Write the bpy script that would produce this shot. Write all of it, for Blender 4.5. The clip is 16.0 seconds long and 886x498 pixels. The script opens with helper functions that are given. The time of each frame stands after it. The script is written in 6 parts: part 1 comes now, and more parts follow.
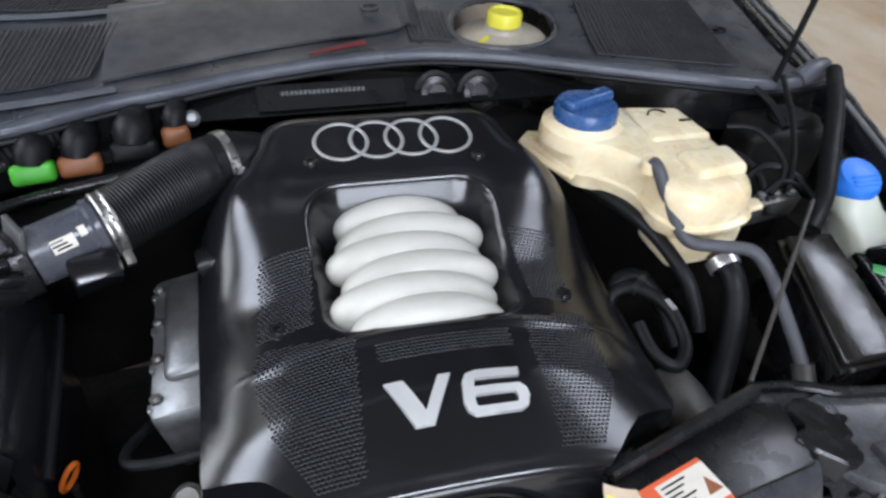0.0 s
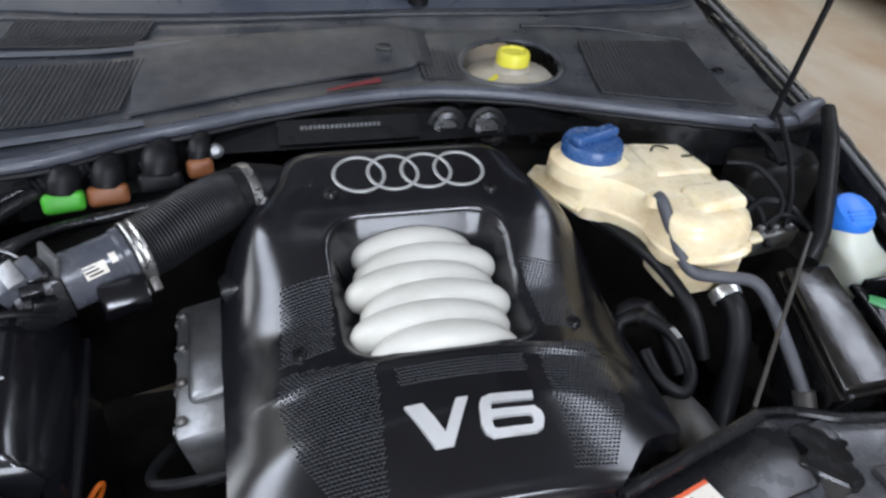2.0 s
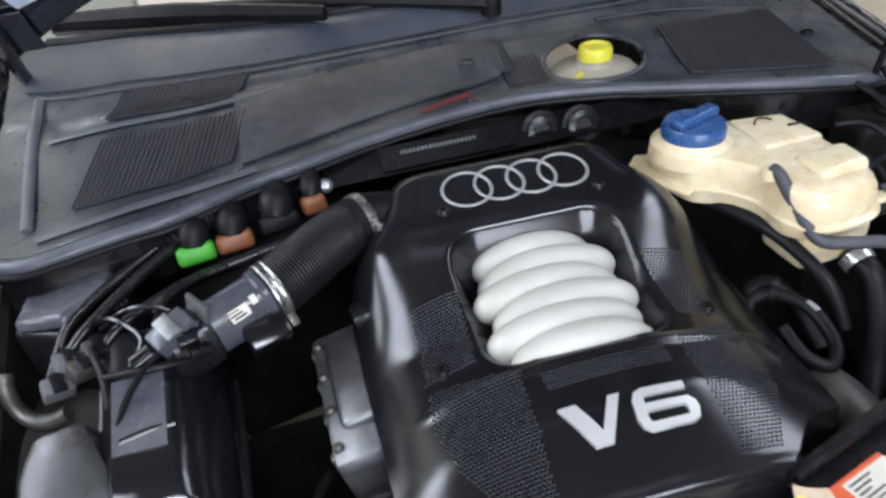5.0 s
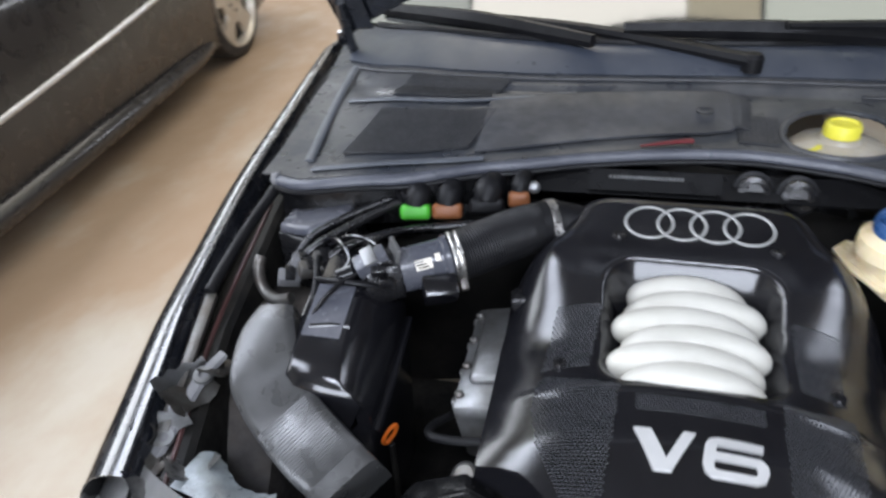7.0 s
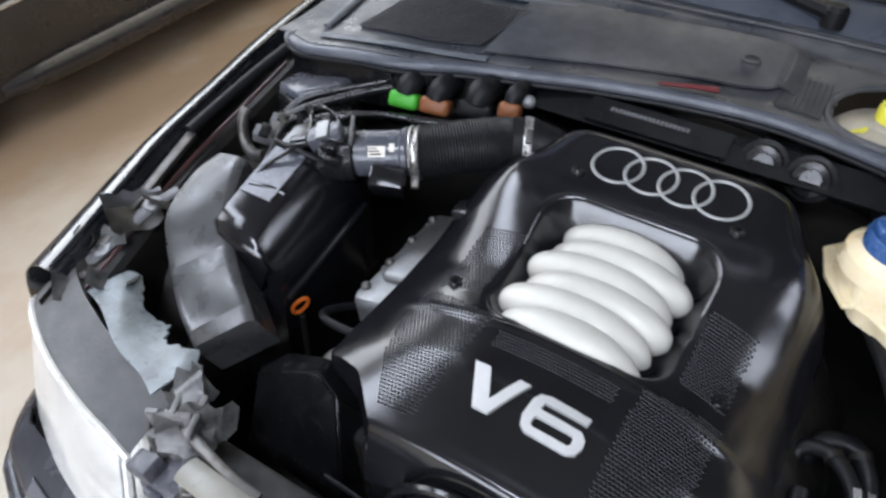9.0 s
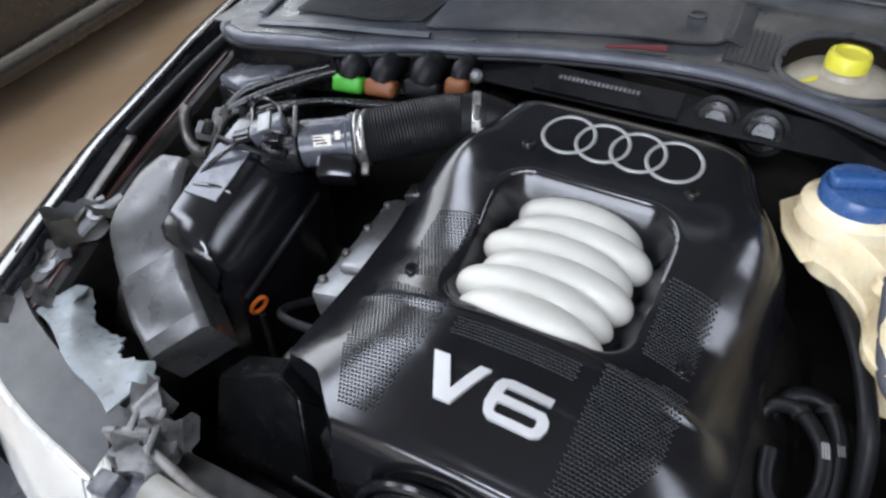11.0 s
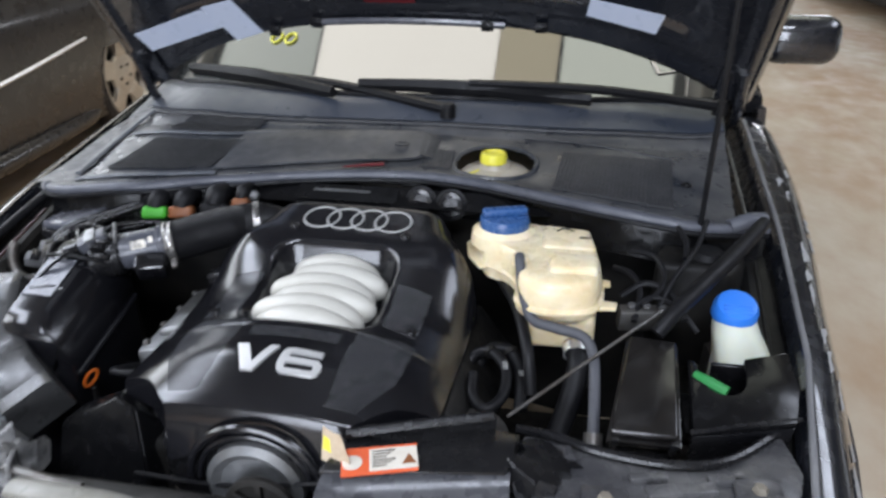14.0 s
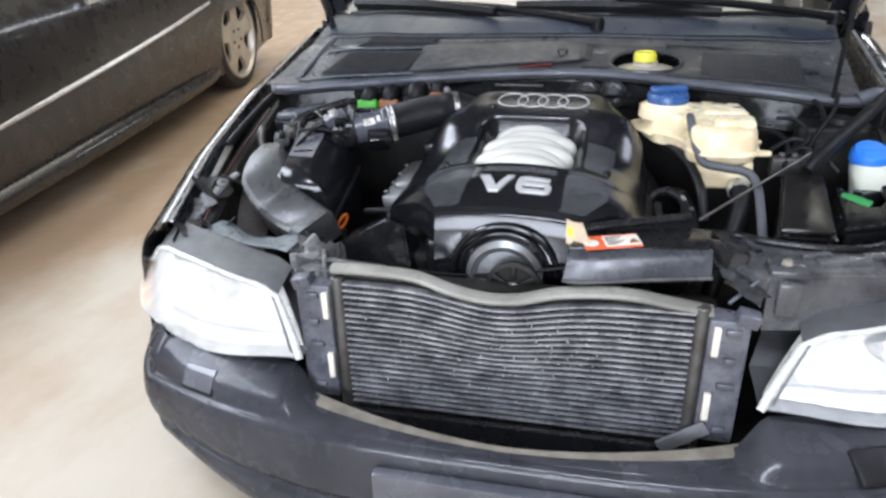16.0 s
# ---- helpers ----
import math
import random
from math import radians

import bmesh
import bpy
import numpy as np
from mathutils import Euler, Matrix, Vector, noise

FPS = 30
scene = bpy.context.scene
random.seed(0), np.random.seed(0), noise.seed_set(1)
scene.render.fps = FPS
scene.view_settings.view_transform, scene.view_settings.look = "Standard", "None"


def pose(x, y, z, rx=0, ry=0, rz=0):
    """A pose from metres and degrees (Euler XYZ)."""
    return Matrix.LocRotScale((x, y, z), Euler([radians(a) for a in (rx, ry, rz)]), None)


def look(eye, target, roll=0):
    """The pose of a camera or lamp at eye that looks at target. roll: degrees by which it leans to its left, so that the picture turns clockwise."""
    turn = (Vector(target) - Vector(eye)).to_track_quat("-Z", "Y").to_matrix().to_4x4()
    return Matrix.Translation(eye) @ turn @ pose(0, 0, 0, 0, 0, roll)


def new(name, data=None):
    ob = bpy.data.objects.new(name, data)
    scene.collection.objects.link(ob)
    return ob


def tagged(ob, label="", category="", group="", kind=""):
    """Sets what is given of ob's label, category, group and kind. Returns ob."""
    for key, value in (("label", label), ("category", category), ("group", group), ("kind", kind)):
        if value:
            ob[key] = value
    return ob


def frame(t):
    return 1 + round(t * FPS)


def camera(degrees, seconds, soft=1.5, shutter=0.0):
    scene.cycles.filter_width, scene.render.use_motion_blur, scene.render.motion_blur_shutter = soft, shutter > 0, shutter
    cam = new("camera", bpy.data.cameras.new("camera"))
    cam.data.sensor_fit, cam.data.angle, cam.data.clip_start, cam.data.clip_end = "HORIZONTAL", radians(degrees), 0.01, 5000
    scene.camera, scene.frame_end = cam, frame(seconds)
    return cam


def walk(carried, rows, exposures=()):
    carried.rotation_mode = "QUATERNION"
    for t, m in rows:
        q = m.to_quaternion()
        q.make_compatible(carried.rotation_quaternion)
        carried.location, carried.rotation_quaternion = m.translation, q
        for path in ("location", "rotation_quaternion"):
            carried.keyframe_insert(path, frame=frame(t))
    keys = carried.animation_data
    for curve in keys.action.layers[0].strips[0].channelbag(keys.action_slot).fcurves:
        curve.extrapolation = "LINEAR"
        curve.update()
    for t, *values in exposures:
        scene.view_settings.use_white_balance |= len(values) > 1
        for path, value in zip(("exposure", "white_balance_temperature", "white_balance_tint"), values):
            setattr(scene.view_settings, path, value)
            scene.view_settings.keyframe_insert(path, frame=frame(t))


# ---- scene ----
cam = camera(64.8, 16.0, soft=2.6, shutter=0.4)
PATH = [
    (0, (-0.169, 0.032, 1.335), (0.31, 1.52, 0.087), 4.2),
    (0.5, (-0.163, -0.002, 1.343), (0.374, 1.504, 0.14), 3.9),
    (1, (-0.179, -0.009, 1.349), (0.383, 1.502, 0.165), 4.3),
    (1.5, (-0.193, 0.004, 1.348), (0.342, 1.522, 0.16), 4.7),
    (2, (-0.201, 0.01, 1.353), (0.3, 1.548, 0.177), 4.7),
    (2.5, (-0.207, 0.014, 1.354), (0.258, 1.569, 0.185), 4.8),
    (3, (-0.212, 0.043, 1.343), (0.221, 1.6, 0.165), 4.1),
    (3.5, (-0.239, 0.103, 1.345), (0.287, 1.706, 0.27), -1.7),
    (4, (-0.214, 0.192, 1.341), (0.262, 1.725, 0.149), -0.7),
    (4.5, (-0.237, 0.175, 1.339), (0.075, 1.719, 0.107), -6.4),
    (4.7, (-0.267, 0.116, 1.346), (0.057, 1.692, 0.158), -7.0),
    (6.8, (-0.19, -0.161, 1.419), (-0.465, 1.506, 0.349), -2.3),
    (7, (-0.127, -0.121, 1.408), (-0.573, 1.516, 0.348), -3.8),
    (7.5, (-0.034, -0.084, 1.409), (-0.893, 1.343, 0.302), 0.8),
    (8, (0.044, -0.03, 1.38), (-0.997, 1.245, 0.244), 2.4),
    (8.5, (0.1, 0.004, 1.366), (-0.805, 1.318, 0.161), 3.0),
    (9, (0.141, 0.012, 1.379), (-0.63, 1.346, 0.104), 2.2),
    (9.5, (0.161, 0.029, 1.376), (-0.559, 1.357, 0.066), 1.7),
    (9.7, (0.172, 0.038, 1.36), (-0.549, 1.372, 0.056), 0.9),
    (11.8, (0.151, 0.052, 1.384), (-0.544, 1.357, 0.037), -1.7),
    (12, (0.153, 0.036, 1.382), (-0.546, 1.345, 0.041), -1.4),
    (12.5, (0.195, -0.06, 1.389), (-0.5, 1.385, 0.194), -0.6),
    (13, (0.226, -0.234, 1.356), (-0.082, 1.447, 0.317), -4.5),
    (13.5, (0.292, -0.319, 1.383), (0.161, 1.467, 0.494), -3.4),
    (13.8, (0.346, -0.344, 1.394), (0.149, 1.469, 0.571), -2.1),
    (14, (0.374, -0.362, 1.367), (0.072, 1.434, 0.54), 0.1),
    (14.5, (0.399, -0.444, 1.362), (0.001, 1.3, 0.466), 0.1),
    (15, (0.25, -0.639, 1.332), (0.04, 1.17, 0.504), -1.0),
    (15.5, (0.168, -0.779, 1.281), (-0.219, 1.007, 0.468), -4.4),
    (16, (0.147, -0.81, 1.264), (-0.272, 0.946, 0.405), -1.7),
]
walk(cam, [(t, look(eye, target, roll)) for t, eye, target, roll in PATH],
     [(0, -0.12), (4.7, -0.10), (6.8, 0.10), (8.0, 0.10), (9.0, -0.05), (12.5, -0.05), (13.2, -0.12), (14.2, -0.12), (15.0, 0.05), (16.0, 0.15)])

# ---- world and light ----
world = bpy.data.worlds.new("world")
scene.world = world
world.use_nodes = True
wn = world.node_tree.nodes
wn["Background"].inputs[0].default_value = (0.9, 0.95, 1.0, 1)
wn["Background"].inputs[1].default_value = 0.02


# ---- materials ----
def mat(name, col, rough=0.5, metal=0.0, col2=None, scale=8.0, amount=0.5, bump=0.0, bscale=120.0, coat=0.0, spec=0.5, rvar=0.12, trans=0.0, ior=1.45, sss=0.0, stretch=(1, 1, 1)):
    """A surface with grain and stains: col2 mixes in by large noise, roughness and relief by fine noise."""
    m = bpy.data.materials.new(name)
    m.use_nodes = True
    nt = m.node_tree
    b = nt.nodes["Principled BSDF"]
    tc = nt.nodes.new("ShaderNodeTexCoord")
    mp = nt.nodes.new("ShaderNodeMapping")
    mp.inputs["Scale"].default_value = stretch
    nt.links.new(tc.outputs["Object"], mp.inputs[0])
    n1 = nt.nodes.new("ShaderNodeTexNoise")
    n1.inputs["Scale"].default_value, n1.inputs["Detail"].default_value = scale, 6
    n1.inputs["Roughness"].default_value = 0.62
    nt.links.new(mp.outputs[0], n1.inputs["Vector"])
    ramp = nt.nodes.new("ShaderNodeValToRGB")
    ramp.color_ramp.elements[0].position, ramp.color_ramp.elements[1].position = 0.38, 0.68
    c2 = col2 if col2 else tuple(c * 1.5 + 0.004 for c in col)
    ramp.color_ramp.elements[0].color = (*col, 1)
    ramp.color_ramp.elements[1].color = (*[a + (b2 - a) * amount for a, b2 in zip(col, c2)], 1)
    nt.links.new(n1.outputs[0], ramp.inputs[0])
    nt.links.new(ramp.outputs[0], b.inputs["Base Color"])
    n2 = nt.nodes.new("ShaderNodeTexNoise")
    n2.inputs["Scale"].default_value, n2.inputs["Detail"].default_value = scale * 5, 4
    nt.links.new(mp.outputs[0], n2.inputs["Vector"])
    mr = nt.nodes.new("ShaderNodeMapRange")
    mr.inputs[1].default_value, mr.inputs[2].default_value = 0.3, 0.7
    mr.inputs[3].default_value, mr.inputs[4].default_value = max(0.02, rough - rvar), min(1, rough + rvar)
    nt.links.new(n2.outputs[0], mr.inputs[0])
    nt.links.new(mr.outputs[0], b.inputs["Roughness"])
    b.inputs["Metallic"].default_value = metal
    b.inputs["Coat Weight"].default_value = coat
    b.inputs["Coat Roughness"].default_value = 0.02
    b.inputs["Specular IOR Level"].default_value = spec
    b.inputs["Transmission Weight"].default_value = trans
    b.inputs["IOR"].default_value = ior
    if sss:
        b.inputs["Subsurface Weight"].default_value = sss
        b.inputs["Subsurface Radius"].default_value = (0.02, 0.014, 0.006)
        b.inputs["Subsurface Scale"].default_value = 0.5
    if bump:
        n3 = nt.nodes.new("ShaderNodeTexNoise")
        n3.inputs["Scale"].default_value, n3.inputs["Detail"].default_value = bscale, 3
        nt.links.new(mp.outputs[0], n3.inputs["Vector"])
        bp = nt.nodes.new("ShaderNodeBump")
        bp.inputs["Strength"].default_value, bp.inputs["Distance"].default_value = bump, 0.002
        nt.links.new(n3.outputs[0], bp.inputs["Height"])
        nt.links.new(bp.outputs[0], b.inputs["Normal"])
    return m


COVER = mat("cover_black_plastic", (0.005, 0.005, 0.0062), 0.15, spec=0.7, col2=(0.014, 0.014, 0.016), scale=5, amount=0.5, bump=0.05, bscale=500, rvar=0.04)
# paler than the cover: the glint on each dot's lower lip, as colour
DOTGLINT = mat("dot_lip_glint", (0.06, 0.062, 0.068), 0.3, rvar=0.05)
FLUIDM = mat("stained_reservoir", (0.42, 0.39, 0.33), 0.4, col2=(0.28, 0.24, 0.18), scale=14, amount=0.7, sss=0.2)
PLASTIC = mat("black_plastic", (0.006, 0.006, 0.007), 0.25, col2=(0.022, 0.0215, 0.021), scale=9, amount=0.4, bump=0.12, bscale=400, rvar=0.1)
DARK = mat("dark_metal", (0.004, 0.004, 0.004), 0.5, spec=0.25, col2=(0.022, 0.02, 0.017), scale=12, amount=0.6, bump=0.2, bscale=150)
DUSTY = mat("dusty_grey_plastic", (0.05, 0.05, 0.052), 0.36, col2=(0.15, 0.145, 0.13), scale=8, amount=0.7, bump=0.12, bscale=300, rvar=0.1)
COWLM = mat("plenum_plastic", (0.021, 0.024, 0.030), 0.37, col2=(0.11, 0.108, 0.104), scale=6, amount=0.75, bump=0.12, bscale=350, rvar=0.15)
MESHP = mat("plenum_grille", (0.028, 0.029, 0.032), 0.55, col2=(0.06, 0.06, 0.062), scale=30, bump=0.2, bscale=300)
SEALM = mat("seal_rubber", (0.045, 0.048, 0.060), 0.38, col2=(0.12, 0.125, 0.14), scale=10, amount=0.6, bump=0.1, bscale=260)
RUBBER = mat("rubber", (0.005, 0.005, 0.006), 0.46, spec=0.22, col2=(0.014, 0.014, 0.014), scale=15, bump=0.1, bscale=300)
HOSE = mat("hose_rubber", (0.045, 0.047, 0.055), 0.55, col2=(0.08, 0.08, 0.085), scale=12, bump=0.1, bscale=300)
SILVER = mat("silver_paint", (0.50, 0.488, 0.44), 0.5, metal=0.12, col2=(0.40, 0.388, 0.34), scale=14, amount=0.6, bump=0.16, bscale=420)
CHROME = mat("bright_metal", (0.82, 0.82, 0.82), 0.32, metal=0.85, col2=(0.6, 0.6, 0.6), scale=30, rvar=0.08)
CLAMPM = mat("clamp_steel", (0.50, 0.49, 0.47), 0.34, metal=0.9, col2=(0.16, 0.15, 0.14), scale=40, amount=0.8, rvar=0.12)
LETTERM = mat("satin_chrome", (0.66, 0.66, 0.65), 0.36, metal=0.6, col2=(0.58, 0.58, 0.57), scale=60, rvar=0.06)
RINGM = mat("dull_emblem", (0.34, 0.34, 0.33), 0.4, metal=0.3, col2=(0.26, 0.26, 0.25), scale=50)
ALU = mat("cast_aluminium", (0.25, 0.255, 0.26), 0.42, metal=0.75, col2=(0.12, 0.115, 0.105), scale=16, amount=0.8, bump=0.25, bscale=220)
STEEL = mat("dull_steel", (0.13, 0.128, 0.122), 0.42, metal=0.7, col2=(0.06, 0.045, 0.035), scale=25, amount=0.8, bump=0.2, bscale=180)
TANK = mat("aged_cream_plastic", (0.74, 0.66, 0.47), 0.30, col2=(0.52, 0.36, 0.16), scale=8, amount=0.65, bump=0.05, bscale=200, sss=0.3)
WHITEP = mat("milky_plastic", (0.48, 0.50, 0.42), 0.4, col2=(0.5, 0.52, 0.42), scale=16, amount=0.6, sss=0.3)
BLUE = mat("blue_cap", (0.02, 0.07, 0.20), 0.28, col2=(0.07, 0.12, 0.24), scale=20, amount=0.6, bump=0.08)
BLUE2 = mat("bright_blue_cap", (0.02, 0.16, 0.62), 0.4, col2=(0.05, 0.2, 0.6), scale=20)
YELLOW = mat("yellow_cap", (0.62, 0.57, 0.05), 0.42, col2=(0.5, 0.43, 0.06), scale=25)
GLOSSB = mat("glossy_black_lid", (0.006, 0.0055, 0.0055), 0.15, col2=(0.020, 0.018, 0.016), scale=7, amount=0.6, bump=0.1, bscale=200, spec=0.65)
FLATB = mat("flat_black", (0.004, 0.004, 0.0045), 0.2, spec=0.28, col2=(0.007, 0.007, 0.007), scale=9, bump=0.1)
TORN = mat("torn_pale_metal", (0.20, 0.225, 0.235), 0.35, metal=0.15, col2=(0.08, 0.088, 0.092), scale=18, amount=0.9, bump=0.4, bscale=60)
FLANGEM = mat("scuffed_grey_flange", (0.17, 0.17, 0.172), 0.5, col2=(0.30, 0.295, 0.285), scale=10, amount=0.7, bump=0.2, bscale=150)
GREEN2 = mat("green_clip_plastic", (0.02, 0.17, 0.045), 0.4, col2=(0.02, 0.2, 0.04), scale=25)
GREEN = mat("green_connector", (0.06, 0.36, 0.03), 0.4, col2=(0.03, 0.18, 0.02), scale=25)
BROWN = mat("brown_connector", (0.19, 0.065, 0.022), 0.42, col2=(0.26, 0.11, 0.05), scale=40)
ORANGE = mat("orange_plastic", (0.46, 0.10, 0.010), 0.4, col2=(0.28, 0.055, 0.01), scale=30)
RED = mat("red_plastic", (0.085, 0.006, 0.010), 0.45, col2=(0.13, 0.008, 0.01), scale=30)
PAINT = mat("black_car_paint", (0.006, 0.007, 0.010), 0.25, col2=(0.014, 0.014, 0.016), scale=6, coat=1.0, rvar=0.1)
BUMPERM = mat("dusty_black_paint", (0.050, 0.051, 0.061), 0.24, col2=(0.13, 0.13, 0.14), scale=4, amount=0.7, coat=0.4, rvar=0.1)
GREYPAINT = mat("bare_grey_plastic", (0.10, 0.10, 0.105), 0.6, col2=(0.2, 0.2, 0.2), scale=9, amount=0.6, bump=0.1)
PEELED = mat("peeled_primer", (0.24, 0.24, 0.245), 0.5, col2=(0.40, 0.40, 0.39), scale=14, amount=0.7, bump=0.2)
FINS = mat("condenser_fins", (0.14, 0.14, 0.17), 0.45, metal=0.3, col2=(0.36, 0.36, 0.39), scale=14, amount=0.7, bump=0.4, bscale=500)
LABELW = mat("label_paper", (0.62, 0.58, 0.5), 0.5, col2=(0.5, 0.45, 0.38), scale=40)
PAPERB = mat("aged_paper", (0.46, 0.37, 0.26), 0.6, col2=(0.34, 0.25, 0.17), scale=50, amount=0.7)
LABELR = mat("label_red", (0.62, 0.10, 0.03), 0.5, col2=(0.5, 0.1, 0.05), scale=40)
REFLECT = mat("lamp_reflector", (0.85, 0.85, 0.85), 0.12, metal=1.0, rvar=0.05)
LAMPIN = mat("lamp_bowl", (0.58, 0.575, 0.545), 0.3, metal=0.15, col2=(0.46, 0.455, 0.42), scale=9, rvar=0.1)
GLASS = mat("clear_lens", (0.95, 0.96, 0.95), 0.06, trans=0.92, rvar=0.04, ior=1.5)
LAMPIN3 = mat("fluted_band", (0.40, 0.40, 0.39), 0.35, metal=0.1, rvar=0.1)
# bowl of the right lamp, coloured duller because less light falls there
LAMPIN2 = mat("shaded_bowl", (0.42, 0.42, 0.37), 0.3, metal=0.25, col2=(0.64, 0.64, 0.58), scale=12, rvar=0.1)
DUSTYD = mat("dark_dusty_plastic", (0.040, 0.040, 0.043), 0.26, col2=(0.14, 0.138, 0.135), scale=9, amount=0.7, bump=0.2, bscale=250, rvar=0.1)
# milky white in the left lens stands for its overexposed brightness
LITLENS = mat("overlit_lens", (0.66, 0.655, 0.625), 0.14, trans=0.72, rvar=0.08, ior=1.5)
CONDT = mat("condenser_tube", (0.16, 0.16, 0.178), 0.36, metal=0.6, col2=(0.55, 0.55, 0.57), scale=22, amount=0.8, bump=0.3)
SHARD = mat("torn_grey_plastic", (0.05, 0.05, 0.052), 0.34, col2=(0.28, 0.275, 0.26), scale=16, amount=0.8, bump=0.4, bscale=90)
SCUTTLE = mat("scuttle_plastic", (0.028, 0.034, 0.047), 0.36, col2=(0.075, 0.08, 0.09), scale=4, amount=0.7, bump=0.08, bscale=300)
PALE = mat("pale_trim", (0.06, 0.066, 0.076), 0.4, col2=(0.13, 0.135, 0.145), scale=6, bump=0.08)
AMBER = mat("amber_lens", (0.9, 0.42, 0.06), 0.15, trans=0.5, rvar=0.05)
FLOORM = mat("concrete_floor", (0.44, 0.39, 0.31), 0.62, col2=(0.33, 0.225, 0.14), scale=1.6, amount=0.95, bump=0.2, bscale=40, stretch=(1, 0.6, 1), rvar=0.18)


def dirt_lane(m):
    """Brown dirt trodden in along the parked car and on the far lane, with a cleaner strip between the cars."""
    nt = m.node_tree
    noise = [n for n in nt.nodes if n.type == "TEX_NOISE"][0]
    ramp = [n for n in nt.nodes if n.type == "VALTORGB"][0]
    tc = [n for n in nt.nodes if n.type == "TEX_COORD"][0]
    sep = nt.nodes.new("ShaderNodeSeparateXYZ")
    nt.links.new(tc.outputs["Object"], sep.inputs[0])
    mr = nt.nodes.new("ShaderNodeMapRange")
    mr.inputs[1].default_value, mr.inputs[2].default_value = -1.2, -2.0
    mr.inputs[3].default_value, mr.inputs[4].default_value = -0.12, 0.22
    nt.links.new(sep.outputs[0], mr.inputs[0])
    far = nt.nodes.new("ShaderNodeMapRange")
    far.inputs[1].default_value, far.inputs[2].default_value = 0.6, 1.6
    far.inputs[3].default_value, far.inputs[4].default_value = 0.0, 0.19
    nt.links.new(sep.outputs[0], far.inputs[0])
    a1 = nt.nodes.new("ShaderNodeMath")
    a2 = nt.nodes.new("ShaderNodeMath")
    nt.links.new(noise.outputs[0], a1.inputs[0])
    nt.links.new(mr.outputs[0], a1.inputs[1])
    nt.links.new(a1.outputs[0], a2.inputs[0])
    nt.links.new(far.outputs[0], a2.inputs[1])
    nt.links.new(a2.outputs[0], ramp.inputs[0])


dirt_lane(FLOORM)
WALLM = mat("painted_wall", (0.44, 0.42, 0.37), 0.8, col2=(0.34, 0.32, 0.28), scale=0.8, bump=0.1, bscale=30)
CEILM = mat("ceiling_grey", (0.20, 0.20, 0.19), 0.85, col2=(0.15, 0.145, 0.13), scale=0.6)
TYRE = mat("tyre_rubber", (0.022, 0.02, 0.019), 0.75, col2=(0.06, 0.05, 0.042), scale=14, amount=0.7, bump=0.2, bscale=120)
RIMM = mat("alloy_rim", (0.55, 0.5, 0.43), 0.4, metal=0.5, col2=(0.42, 0.36, 0.28), scale=9, amount=0.6)
MERC = mat("dark_brown_paint", (0.019, 0.0165, 0.0158), 0.3, col2=(0.036, 0.031, 0.028), scale=3, bump=0.8, bscale=6, coat=0.35, rvar=0.1)
MERC2 = mat("dark_side_cladding", (0.010, 0.009, 0.009), 0.6, col2=(0.02, 0.018, 0.016), scale=5)
SHEET = mat("rippled_film", (0.022, 0.021, 0.022), 0.12, col2=(0.07, 0.07, 0.075), scale=7, amount=0.8, bump=1.0, bscale=9, spec=0.9, rvar=0.08)
RUSTY = mat("scuffed_edge", (0.13, 0.115, 0.09), 0.5, col2=(0.28, 0.25, 0.20), scale=20, bump=0.3)
DUCTM = mat("dusty_duct_plastic", (0.028, 0.0285, 0.029), 0.31, col2=(0.07, 0.07, 0.068), scale=7, amount=0.6, bump=0.1, bscale=300, rvar=0.1, spec=0.7)
STRIPM = mat("olive_rubber_strip", (0.13, 0.125, 0.105), 0.36, col2=(0.32, 0.31, 0.27), scale=6, amount=0.7, bump=0.15, bscale=200)
FLAPM = mat("dull_flap_plastic", (0.024, 0.026, 0.031), 0.48, col2=(0.085, 0.087, 0.093), scale=7, amount=0.7, bump=0.15, bscale=250, rvar=0.12)
SLOPEM = mat("worn_slope_plastic", (0.022, 0.023, 0.027), 0.3, col2=(0.08, 0.08, 0.085), scale=10, amount=0.6, bump=0.1, rvar=0.1)
BRACKM = mat("blue_grey_plastic", (0.05, 0.051, 0.062), 0.34, col2=(0.14, 0.14, 0.155), scale=18, amount=0.8, bump=0.3, bscale=120)
GLOSSG = mat("worn_gloss_grey", (0.05, 0.053, 0.065), 0.22, col2=(0.12, 0.12, 0.13), scale=12, amount=0.7, rvar=0.1, bump=0.1)
# near-black that gives the shade inside the punched dots
HOLEM = mat("pit_shade", (0.002, 0.002, 0.002), 0.9, spec=0.1)
PATCH = mat("pale_foil", (0.42, 0.47, 0.58), 0.35, col2=(0.5, 0.54, 0.62), scale=9)
PRIMER = mat("red_primer", (0.06, 0.026, 0.024), 0.5, col2=(0.02, 0.014, 0.014), scale=25)
YGREEN = mat("yellow_green_wire", (0.30, 0.34, 0.06), 0.5)
YMARK = mat("yellow_marker", (0.75, 0.72, 0.1), 0.6)
SCREEN = mat("screen_glass", (0.02, 0.022, 0.022), 0.05, rvar=0.02, spec=0.9, ior=2.2)


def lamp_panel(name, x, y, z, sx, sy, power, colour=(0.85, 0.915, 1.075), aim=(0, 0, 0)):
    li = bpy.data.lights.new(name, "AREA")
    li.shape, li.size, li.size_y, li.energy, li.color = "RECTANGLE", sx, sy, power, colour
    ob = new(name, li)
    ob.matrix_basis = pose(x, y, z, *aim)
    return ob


# ---- mesh helpers ----
INV = {}


